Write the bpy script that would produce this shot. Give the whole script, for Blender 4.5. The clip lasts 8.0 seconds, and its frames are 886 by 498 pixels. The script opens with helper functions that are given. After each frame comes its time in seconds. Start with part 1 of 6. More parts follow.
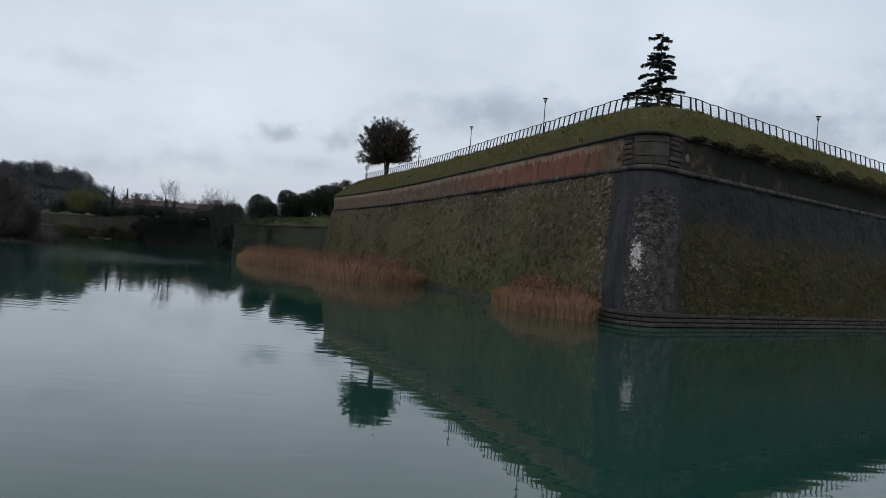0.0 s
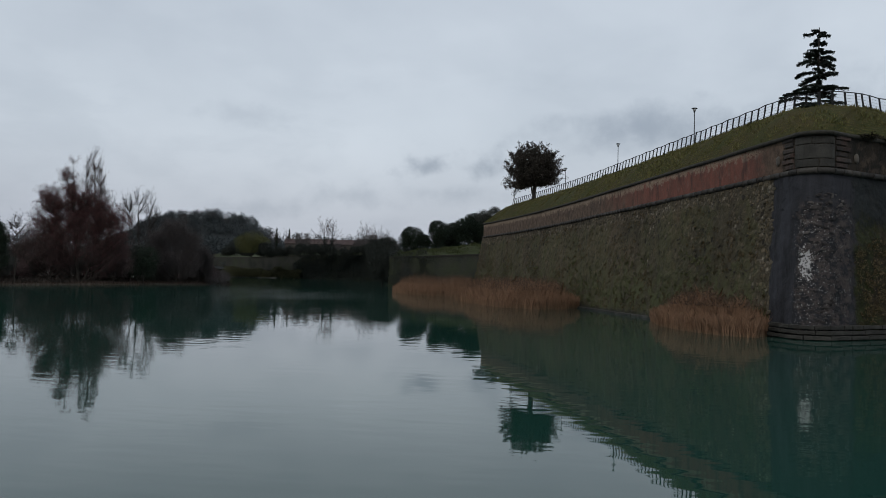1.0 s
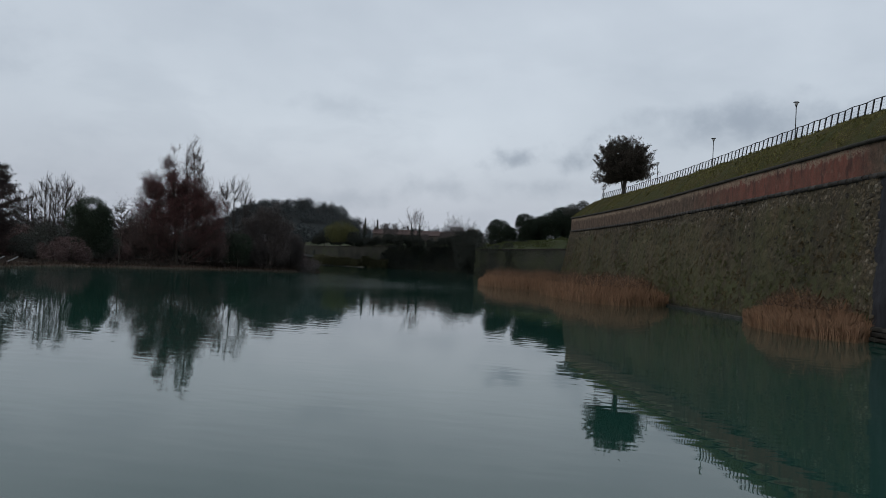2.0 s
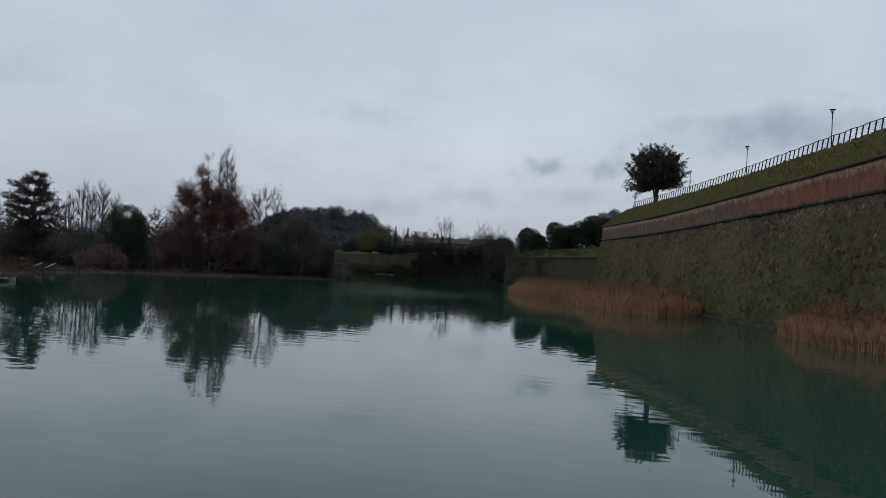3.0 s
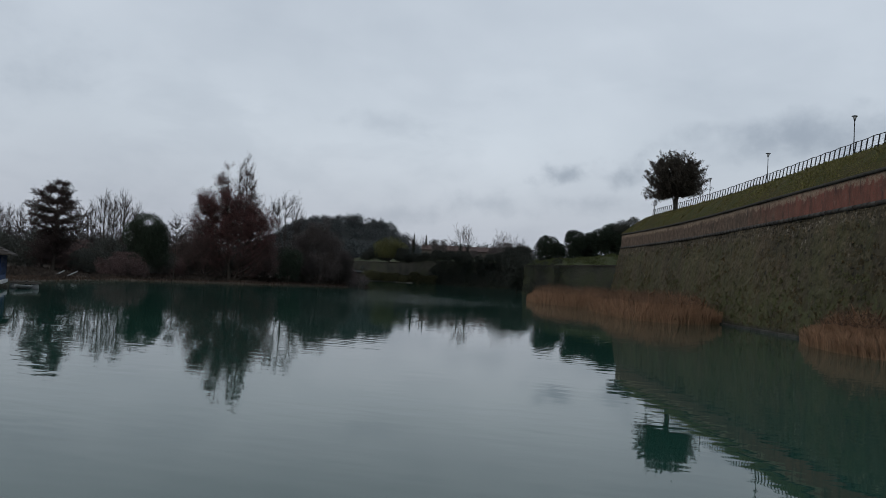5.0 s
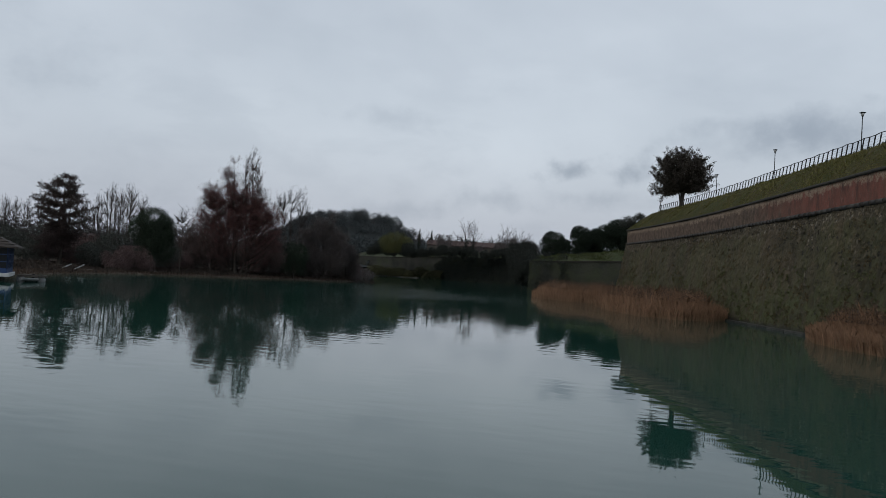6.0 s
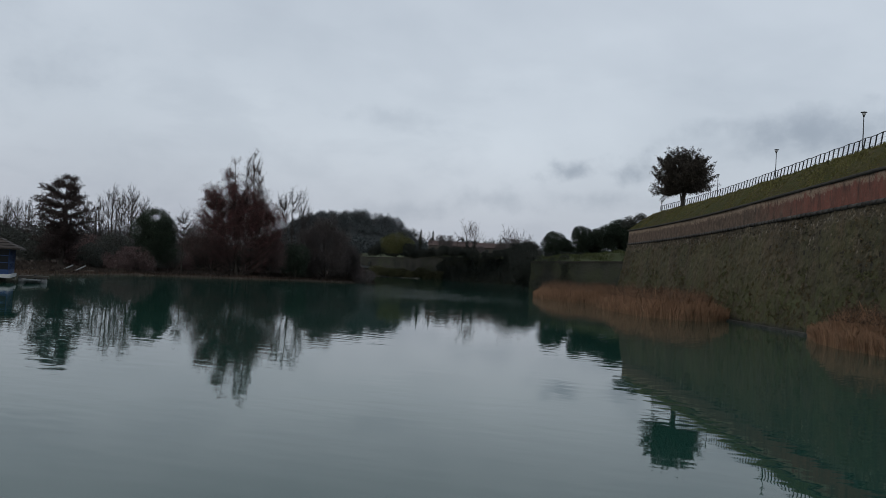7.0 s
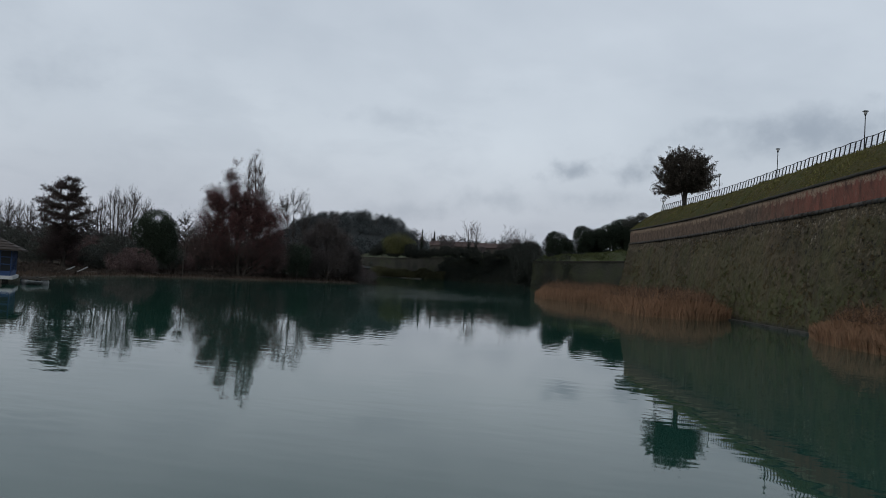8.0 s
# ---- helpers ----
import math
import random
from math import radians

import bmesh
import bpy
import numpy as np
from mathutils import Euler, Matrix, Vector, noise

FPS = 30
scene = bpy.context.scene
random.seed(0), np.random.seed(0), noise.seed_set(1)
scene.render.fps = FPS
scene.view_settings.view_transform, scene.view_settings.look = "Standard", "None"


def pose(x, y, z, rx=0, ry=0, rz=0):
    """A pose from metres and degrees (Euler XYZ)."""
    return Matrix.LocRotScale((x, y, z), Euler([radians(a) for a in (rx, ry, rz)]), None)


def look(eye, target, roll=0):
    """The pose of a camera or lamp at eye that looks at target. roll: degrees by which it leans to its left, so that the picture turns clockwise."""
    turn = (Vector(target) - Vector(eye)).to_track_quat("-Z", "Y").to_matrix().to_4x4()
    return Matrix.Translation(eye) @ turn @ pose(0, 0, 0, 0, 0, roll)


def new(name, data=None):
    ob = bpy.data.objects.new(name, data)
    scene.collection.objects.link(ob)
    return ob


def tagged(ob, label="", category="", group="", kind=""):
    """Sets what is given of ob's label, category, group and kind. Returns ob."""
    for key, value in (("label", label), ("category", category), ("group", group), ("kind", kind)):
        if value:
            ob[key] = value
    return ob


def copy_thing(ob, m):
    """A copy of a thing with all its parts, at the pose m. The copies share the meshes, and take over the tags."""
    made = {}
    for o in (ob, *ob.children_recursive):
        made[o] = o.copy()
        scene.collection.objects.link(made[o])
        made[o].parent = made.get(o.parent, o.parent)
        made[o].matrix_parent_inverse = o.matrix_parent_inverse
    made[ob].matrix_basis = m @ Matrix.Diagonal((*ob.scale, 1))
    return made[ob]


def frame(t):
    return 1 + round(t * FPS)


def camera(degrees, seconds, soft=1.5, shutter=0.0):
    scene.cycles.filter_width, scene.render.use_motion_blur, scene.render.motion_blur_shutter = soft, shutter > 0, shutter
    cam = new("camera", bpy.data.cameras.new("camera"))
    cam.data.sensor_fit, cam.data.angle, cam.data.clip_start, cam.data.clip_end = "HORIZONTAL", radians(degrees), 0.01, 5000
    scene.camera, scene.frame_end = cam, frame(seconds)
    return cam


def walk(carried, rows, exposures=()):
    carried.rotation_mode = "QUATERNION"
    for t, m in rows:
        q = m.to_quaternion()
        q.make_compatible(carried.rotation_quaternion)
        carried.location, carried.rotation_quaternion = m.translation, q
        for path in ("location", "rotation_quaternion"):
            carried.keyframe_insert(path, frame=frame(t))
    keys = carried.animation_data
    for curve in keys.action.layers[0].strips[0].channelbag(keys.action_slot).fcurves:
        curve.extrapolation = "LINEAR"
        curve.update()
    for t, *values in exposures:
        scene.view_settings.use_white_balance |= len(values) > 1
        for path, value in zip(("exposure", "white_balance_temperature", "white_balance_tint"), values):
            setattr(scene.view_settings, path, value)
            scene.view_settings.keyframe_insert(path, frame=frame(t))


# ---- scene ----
import functools

cam = camera(57.1, 8.0, soft=0.8)
EYE = (0.0, 0.0, 4.0)
def heading(yaw, pitch, lean):
    """A camera pose at the eye from its yaw, pitch and lean to the left, in degrees."""
    a, e = radians(yaw), radians(pitch)
    way = Vector((-math.sin(a) * math.cos(e), math.cos(a) * math.cos(e), math.sin(e)))
    return look(EYE, Vector(EYE) + way, lean)


PATH = [
    (0.0, heading(0.00, 0.59, 4.37)),
    (0.5, heading(7.19, 0.33, 3.72)),
    (1.0, heading(10.68, 1.83, 1.26)),
    (1.5, heading(13.49, 1.79, 1.75)),
    (2.0, heading(16.72, 1.09, 2.78)),
    (2.2, heading(17.41, 1.12, 3.01)),
    (3.3, heading(19.11, 1.70, 2.94)),
    (3.5, heading(19.23, 1.77, 2.91)),
    (4.0, heading(19.56, 1.85, 2.85)),
    (4.5, heading(19.85, 2.05, 2.85)),
    (4.7, heading(20.01, 2.13, 2.93)),
    (5.8, heading(20.50, 1.71, 3.29)),
    (6.0, heading(20.55, 1.69, 3.33)),
    (6.5, heading(20.65, 1.74, 3.30)),
    (7.0, heading(20.64, 1.72, 3.24)),
    (7.5, heading(20.49, 1.93, 3.15)),
    (8.0, heading(20.75, 1.73, 3.07)),
]
walk(cam, PATH, [(0.0, 0.25), (0.5, 0.18), (1.0, 0.02), (8.0, 0.0)])

# ---- colours and sky ----
SKY_BRIGHT, SKY_DIM, SKY_LOW, CLOUD_GREY = (0.665, 0.73, 0.81), (0.50, 0.56, 0.64), (0.475, 0.51, 0.59), (0.29, 0.34, 0.42)
# clouds: turn, height, width and tallness in degrees, softness, depth of tone
CLOUDS = [
    (-24, 10.3, 9.5, 2.9, 1.5, 0.85), (-37, 11.5, 12, 4.2, 1.5, 0.85), (-3.0, 10.2, 6.5, 1.7, 1.6, 0.8), (-9.5, 10.6, 4.0, 1.4, 1.6, 0.7),
    (8.1, 7.5, 1.8, 1.25, 1.5, 0.8), (11.8, 7.5, 1.7, 0.95, 1.5, 0.8), (9.8, 5.8, 4.0, 0.9, 1.6, 0.5), (18.0, 5.3, 3.4, 1.0, 1.6, 0.4), (23.0, 4.3, 2.8, 0.8, 1.6, 0.35), (24, 10.5, 3.0, 0.9, 1.6, 0.25),
    (70, 12, 22, 5, 1.5, 0.5), (120, 10, 25, 6, 1.5, 0.6), (190, 12, 30, 7, 1.5, 0.6), (-90, 11, 25, 6, 1.5, 0.7), (-140, 14, 25, 7, 1.5, 0.5),
]
RUBBLE_BROWN, RUBBLE_OLIVE, RUBBLE_PALE, RUBBLE_DARK, RUBBLE_GREEN = (0.088, 0.066, 0.041), (0.070, 0.062, 0.031), (0.170, 0.135, 0.090), (0.018, 0.016, 0.012), (0.060, 0.064, 0.027)
RUBBLE_DEEP, RUBBLE_STONE = (0.040, 0.034, 0.022), (0.26, 0.225, 0.175)
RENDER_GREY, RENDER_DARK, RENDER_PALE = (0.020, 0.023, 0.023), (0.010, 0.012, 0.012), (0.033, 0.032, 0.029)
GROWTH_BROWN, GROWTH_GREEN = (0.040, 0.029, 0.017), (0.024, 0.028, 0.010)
SALIENT_BLUE, SALIENT_DARK, LICHEN_BROWN, LIME_WHITE = (0.036, 0.037, 0.043), (0.017, 0.017, 0.019), (0.066, 0.053, 0.047), (0.46, 0.45, 0.44)
RED_RENDER, RED_DARK, RED_PALE = (0.205, 0.078, 0.056), (0.115, 0.052, 0.040), (0.22, 0.135, 0.102)
WORN_BUFF, WORN_BROWN, WORN_PALE = (0.135, 0.095, 0.068), (0.07, 0.048, 0.036), (0.27, 0.20, 0.145)
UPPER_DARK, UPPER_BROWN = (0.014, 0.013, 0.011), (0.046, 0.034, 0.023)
WATER_A, WATER_B = (0.009, 0.041, 0.031), (0.011, 0.045, 0.034)
TURF_GREEN, TURF_OLIVE, TURF_STRAW = (0.042, 0.046, 0.013), (0.054, 0.044, 0.016), (0.080, 0.058, 0.026)

# ---- world and light ----
world = bpy.data.worlds.new("overcast")
scene.world = world
world.use_nodes = True


class Nodes:
    """A short way to write node trees."""

    def __init__(self, tree):
        self.tree = tree
        tree.nodes.clear()

    def add(self, kind, **given):
        node = self.tree.nodes.new(kind)
        for key, value in given.items():
            if key in node.inputs:
                self.put(node.inputs[key], value)
        return node

    def put(self, socket, value):
        if isinstance(value, bpy.types.NodeSocket):
            self.tree.links.new(value, socket)
        else:
            socket.default_value = value

    def math(self, op, a, b=0.0, c=0.0):
        node = self.tree.nodes.new("ShaderNodeMath")
        node.operation = op
        for socket, value in zip(node.inputs, (a, b, c)):
            self.put(socket, value)
        return node.outputs[0]

    def mix(self, fac, a, b, blend="MIX"):
        node = self.tree.nodes.new("ShaderNodeMix")
        node.data_type, node.blend_type = "RGBA", blend
        for socket, value in ((node.inputs[0], fac), (node.inputs[6], a), (node.inputs[7], b)):
            self.put(socket, rgb(value) if isinstance(value, tuple) else value)
        return node.outputs[2]

    def ramp(self, value, low, high):
        """0 below low, 1 above high, smooth between; low may exceed high."""
        node = self.tree.nodes.new("ShaderNodeMapRange")
        node.interpolation_type = "SMOOTHSTEP"
        a, b, flip = (low, high, False) if low < high else (high, low, True)
        self.put(node.inputs[0], value)
        node.inputs[1].default_value, node.inputs[2].default_value = a, b
        node.inputs[3].default_value, node.inputs[4].default_value = (1, 0) if flip else (0, 1)
        return node.outputs[0]

    def noise(self, vector, scale, detail=4.0, rough=0.55, distort=0.0):
        node = self.tree.nodes.new("ShaderNodeTexNoise")
        self.put(node.inputs["Vector"], vector)
        node.inputs["Scale"].default_value, node.inputs["Detail"].default_value = scale, detail
        node.inputs["Roughness"].default_value, node.inputs["Distortion"].default_value = rough, distort
        return node.outputs["Fac"]

    def stretch(self, vector, x, y, z):
        node = self.tree.nodes.new("ShaderNodeVectorMath")
        node.operation = "MULTIPLY"
        self.put(node.inputs[0], vector)
        node.inputs[1].default_value = (x, y, z)
        return node.outputs[0]


def rgb(c):
    return (*c, 1.0) if len(c) == 3 else c


SUN_HEIGHT, SUN_TURN = radians(38), radians(200)
n = Nodes(world.node_tree)
direction = n.tree.nodes.new("ShaderNodeTexCoord").outputs["Generated"]
sky = n.tree.nodes.new("ShaderNodeTexSky")
sky.sky_type, sky.sun_disc, sky.sun_elevation, sky.sun_rotation = "NISHITA", False, SUN_HEIGHT, SUN_TURN
sky.dust_density, sky.air_density = 4.0, 1.5
xyz = n.tree.nodes.new("ShaderNodeSeparateXYZ")
n.put(xyz.inputs[0], direction)
up = xyz.outputs[2]
# cloud sheet: the direction projected on a flat layer overhead
lift = n.math("MAXIMUM", n.math("ADD", n.math("ABSOLUTE", up), 0.12), 0.05)
flat = n.tree.nodes.new("ShaderNodeCombineXYZ")
n.put(flat.inputs[0], n.math("DIVIDE", xyz.outputs[0], lift))
n.put(flat.inputs[1], n.math("DIVIDE", xyz.outputs[1], lift))
broad = n.math("ADD", n.math("MULTIPLY", n.noise(flat.outputs[0], 0.35, 4, 0.5, 0.2), 0.45), n.math("MULTIPLY", n.noise(n.stretch(direction, 1.0, 1.0, 1.5), 2.6, 5, 0.5, 0.2), 0.55))
streak = n.noise(n.stretch(direction, 1.0, 1.0, 2.4), 7.0, 5, 0.55, 0.3)
base = n.mix(n.ramp(broad, 0.32, 0.68), SKY_DIM, SKY_BRIGHT)
base = n.mix(n.math("MULTIPLY", n.ramp(up, 0.19, 0.02), 0.75), base, SKY_LOW)


def cloud(turn, height, wide, tall, soft):
    """How far a direction lies inside one cumulus seen under the sheet, 0 to 1."""
    a = radians(turn)
    side = n.math("ADD", n.math("MULTIPLY", xyz.outputs[0], math.cos(a)), n.math("MULTIPLY", xyz.outputs[1], math.sin(a)))
    ahead = n.math("ADD", n.math("MULTIPLY", xyz.outputs[0], -math.sin(a)), n.math("MULTIPLY", xyz.outputs[1], math.cos(a)))
    across = n.math("DIVIDE", n.math("ARCTAN2", side, ahead), radians(wide))
    above = n.math("DIVIDE", n.math("SUBTRACT", up, math.sin(radians(height))), math.sin(radians(tall)))
    r = n.math("SQRT", n.math("ADD", n.math("POWER", across, 2.0), n.math("POWER", above, 2.0)))
    ragged = n.math("ADD", r, n.math("MULTIPLY", n.math("SUBTRACT", fray, 0.5), 1.6 + 4.0 * min(1.0, 3.0 / wide)))
    return n.ramp(ragged, 1.35, 1.35 - soft)


fray = n.math("ADD", n.math("MULTIPLY", n.noise(n.stretch(direction, 1.0, 1.0, 1.2), 30.0, 5, 0.55, 0.1), 0.45), n.math("MULTIPLY", n.noise(n.stretch(direction, 1.0, 1.0, 1.3), 11.0, 4, 0.5, 0.1), 0.55))
banks = None
for spec in CLOUDS:
    one = cloud(*spec[:5])
    one = n.math("MULTIPLY", one, spec[5])
    banks = one if banks is None else n.math("MAXIMUM", banks, one)
base = n.mix(banks, base, CLOUD_GREY)
low_sky = n.ramp(up, 0.34, 0.10)
base = n.mix(n.math("MULTIPLY", n.math("MULTIPLY", n.ramp(streak, 0.44, 0.66), n.math("MULTIPLY_ADD", low_sky, 0.13, 0.03)), 1.0), base, CLOUD_GREY)
base = n.mix(0.10, base, n.stretch(sky.outputs[0], 0.1, 0.1, 0.1))
back = n.add("ShaderNodeBackground", Color=base, Strength=1.0)
out = n.tree.nodes.new("ShaderNodeOutputWorld")
n.put(out.inputs[0], back.outputs[0])

sun = new("sun", bpy.data.lights.new("sun", "SUN"))
sun.data.energy, sun.data.angle, sun.data.color = 0.5, radians(25), (1.0, 0.96, 0.9)
sun.matrix_world = look((0, 0, 80), Vector((0, 0, 80)) - Vector((math.sin(SUN_TURN) * math.cos(SUN_HEIGHT), math.cos(SUN_TURN) * math.cos(SUN_HEIGHT), math.sin(SUN_HEIGHT))))

# ---- materials ----


def surface(name):
    mat = bpy.data.materials.new(name)
    mat.use_nodes = True
    nodes = Nodes(mat.node_tree)
    bsdf = nodes.add("ShaderNodeBsdfPrincipled")
    end = nodes.tree.nodes.new("ShaderNodeOutputMaterial")
    nodes.put(end.inputs[0], bsdf.outputs[0])
    return mat, nodes, bsdf


def finish(nodes, bsdf, colour, rough=0.9, height=None, distance=0.05, specular=0.3):
    nodes.put(bsdf.inputs["Base Color"], rgb(colour) if isinstance(colour, tuple) else colour)
    nodes.put(bsdf.inputs["Roughness"], rough)
    bsdf.inputs["Specular IOR Level"].default_value = specular
    if height is not None:
        bump = nodes.add("ShaderNodeBump", Height=height, Distance=distance, Strength=0.9)
        nodes.put(bsdf.inputs["Normal"], bump.outputs[0])


def place(nodes):
    return nodes.tree.nodes.new("ShaderNodeNewGeometry").outputs["Position"]


def plain(name, a, b, scale=3.0, rough=0.9, distance=0.02, specular=0.3, metal=0.0, islands=0.0, objects=0.0, c=None):
    """Two colours mixed by noise, with bump; islands and objects vary the brightness piece by piece."""
    mat, nodes, bsdf = surface(name)
    p = place(nodes)
    fine = nodes.noise(p, scale * 6, 3)
    colour = nodes.mix(nodes.ramp(nodes.noise(p, scale, 5), 0.3, 0.7), a, b)
    if c:
        colour = nodes.mix(nodes.ramp(nodes.noise(p, scale * 0.35, 4), 0.45, 0.68), colour, c)
    colour = nodes.mix(nodes.math("MULTIPLY", nodes.ramp(fine, 0.35, 0.75), 0.35), colour, tuple(v * 0.55 for v in a))
    if islands:
        shade = nodes.math("MULTIPLY_ADD", nodes.tree.nodes.new("ShaderNodeNewGeometry").outputs["Random Per Island"], islands, 1 - islands / 2)
        colour = nodes.mix(1.0, colour, shade, "MULTIPLY")
    if objects:
        shade = nodes.math("MULTIPLY_ADD", nodes.tree.nodes.new("ShaderNodeObjectInfo").outputs["Random"], objects, 1 - objects / 2)
        colour = nodes.mix(1.0, colour, shade, "MULTIPLY")
    finish(nodes, bsdf, colour, rough, fine, distance, specular)
    bsdf.inputs["Metallic"].default_value = metal
    return mat


def foliage(name, a, b, islands=0.9, thin=0.15):
    """Leaves: colour between a and b leaf by leaf, a little light shining through."""
    mat, nodes, bsdf = surface(name)
    lot = nodes.tree.nodes.new("ShaderNodeNewGeometry").outputs["Random Per Island"]
    colour = nodes.mix(lot, a, b)
    colour = nodes.mix(nodes.math("MULTIPLY", nodes.ramp(nodes.noise(place(nodes), 0.5, 3), 0.4, 0.65), 0.4), colour, tuple(v * 0.6 for v in a))
    shade = nodes.math("MULTIPLY_ADD", nodes.math("FRACT", nodes.math("MULTIPLY", lot, 7.31)), islands, 1 - islands / 2)
    colour = nodes.mix(1.0, colour, shade, "MULTIPLY")
    finish(nodes, bsdf, colour, 0.75, None, 0, 0.2)
    bsdf.inputs["Subsurface Weight"].default_value = 0.0
    return mat


def make_wall_stone():
    """The battered lower wall: moss-grown rubble, a bare dark strip at the salient with lime streaks, grey render beyond it."""
    mat, nodes, bsdf = surface("wall_rubble")
    uv = nodes.tree.nodes.new("ShaderNodeUVMap").outputs[0]
    split = nodes.tree.nodes.new("ShaderNodeSeparateXYZ")
    nodes.put(split.inputs[0], uv)
    u, v = split.outputs[0], split.outputs[1]
    p = place(nodes)
    broad, mid, fine = nodes.noise(p, 0.16, 5, 0.6), nodes.noise(p, 0.8, 5, 0.6), nodes.noise(p, 4.5, 5, 0.65)
    run = nodes.noise(nodes.stretch(uv, 0.9, 0.09, 1.0), 1.0, 4, 0.6)
    cells = nodes.tree.nodes.new("ShaderNodeTexVoronoi")
    nodes.put(cells.inputs["Vector"], p)
    cells.inputs["Scale"].default_value = 2.3
    stones = nodes.tree.nodes.new("ShaderNodeSeparateColor")
    nodes.put(stones.inputs[0], cells.outputs["Color"])
    pits = nodes.tree.nodes.new("ShaderNodeTexVoronoi")
    nodes.put(pits.inputs["Vector"], p)
    pits.inputs["Scale"].default_value = 0.62
    pit = nodes.math("MULTIPLY", nodes.ramp(nodes.math("ADD", pits.outputs["Distance"], nodes.math("MULTIPLY", fine, 0.30)), 0.34, 0.26), nodes.ramp(mid, 0.40, 0.5))
    bands = nodes.noise(nodes.stretch(uv, 0.30, 0.035, 1.0), 1.0, 3, 0.5)
    gaps = nodes.ramp(nodes.math("ADD", cells.outputs["Distance"], nodes.math("MULTIPLY", fine, 0.25)), 0.42, 0.60)
    # moss-grown render over rubble
    moss = nodes.mix(nodes.ramp(broad, 0.36, 0.64), RUBBLE_BROWN, RUBBLE_OLIVE)
    moss = nodes.mix(nodes.math("MULTIPLY", nodes.ramp(nodes.noise(p, 0.07, 4, 0.6), 0.42, 0.6), 0.65), moss, RUBBLE_DEEP)
    moss = nodes.mix(nodes.math("MULTIPLY", nodes.ramp(bands, 0.42, 0.62), 0.45), moss, RUBBLE_GREEN)
    moss = nodes.mix(nodes.math("MULTIPLY", nodes.ramp(run, 0.5, 0.68), 0.35), moss, RUBBLE_DARK)
    # where the render has gone the stones show, pale and brown with dark joints
    bare_at = nodes.math("ADD", nodes.noise(p, 0.42, 5, 0.65), nodes.math("MULTIPLY", nodes.ramp(v, 10.0, 11.9), 0.26))
    bare_at = nodes.math("ADD", bare_at, nodes.math("MULTIPLY", nodes.math("MULTIPLY", nodes.ramp(u, -11.0, -5.0), nodes.ramp(u, -4.0, -5.0)), 0.17))
    bare_at = nodes.math("SUBTRACT", bare_at, nodes.math("MULTIPLY", nodes.ramp(u, -20.0, -75.0), 0.05))
    eroded = nodes.math("MULTIPLY", nodes.ramp(bare_at, 0.56, 0.66), nodes.ramp(u, -4.2, -4.8))
    rubble = nodes.mix(stones.outputs[0], RUBBLE_BROWN, RUBBLE_PALE)
    rubble = nodes.mix(nodes.ramp(stones.outputs[1], 0.75, 0.95), rubble, RUBBLE_STONE)
    rubble = nodes.mix(nodes.math("MULTIPLY", gaps, 0.6), rubble, RUBBLE_DARK)
    # shade under the lumps, put into the colour as dark noise patches
    moss = nodes.mix(nodes.math("MULTIPLY", nodes.ramp(nodes.noise(nodes.stretch(p, 1.0, 1.0, 1.4), 1.3, 6, 0.7), 0.48, 0.64), 0.50), moss, RUBBLE_DARK)
    moss = nodes.mix(nodes.math("MULTIPLY", nodes.ramp(nodes.noise(nodes.stretch(p, 1.0, 1.0, 1.2), 0.8, 6, 0.75), 0.53, 0.66), 0.42), moss, RUBBLE_PALE)
    moss = nodes.mix(nodes.math("MULTIPLY", eroded, 0.75), moss, rubble)
    # the pits' inner shade is painted on as near-black spots
    moss = nodes.mix(nodes.math("MULTIPLY", pit, 0.85), moss, (0.016, 0.015, 0.012))
    # green growth in the lower half
    low = nodes.math("ADD", v, nodes.math("MULTIPLY", nodes.math("SUBTRACT", broad, 0.5), 12.0))
    moss = nodes.mix(nodes.math("MULTIPLY", nodes.ramp(low, 6.5, 2.5), nodes.ramp(mid, 0.4, 0.62)), moss, RUBBLE_GREEN)
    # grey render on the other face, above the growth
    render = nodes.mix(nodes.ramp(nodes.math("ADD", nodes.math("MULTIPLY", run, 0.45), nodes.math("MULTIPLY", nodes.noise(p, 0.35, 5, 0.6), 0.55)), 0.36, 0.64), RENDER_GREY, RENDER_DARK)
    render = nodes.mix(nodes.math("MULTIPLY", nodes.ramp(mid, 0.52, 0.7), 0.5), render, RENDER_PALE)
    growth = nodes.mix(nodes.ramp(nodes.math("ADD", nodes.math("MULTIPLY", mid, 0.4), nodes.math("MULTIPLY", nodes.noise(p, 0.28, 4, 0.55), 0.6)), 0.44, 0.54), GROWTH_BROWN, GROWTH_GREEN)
    # shaded pockets between clumps of growth, painted dark by noise
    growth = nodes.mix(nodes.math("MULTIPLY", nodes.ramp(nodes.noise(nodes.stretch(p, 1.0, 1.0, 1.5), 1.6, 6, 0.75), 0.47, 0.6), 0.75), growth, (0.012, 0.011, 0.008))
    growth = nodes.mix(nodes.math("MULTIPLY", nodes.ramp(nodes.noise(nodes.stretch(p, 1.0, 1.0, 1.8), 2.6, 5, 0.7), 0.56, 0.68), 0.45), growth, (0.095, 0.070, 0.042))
    edge = nodes.math("ADD", v, nodes.math("MULTIPLY", nodes.math("SUBTRACT", broad, 0.5), 7.0))
    edge = nodes.math("ADD", edge, nodes.math("MULTIPLY", nodes.math("SUBTRACT", mid, 0.5), 5.0))
    edge = nodes.math("ADD", edge, nodes.math("MULTIPLY", nodes.math("SUBTRACT", fine, 0.5), 4.0))
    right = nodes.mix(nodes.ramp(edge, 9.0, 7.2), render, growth)
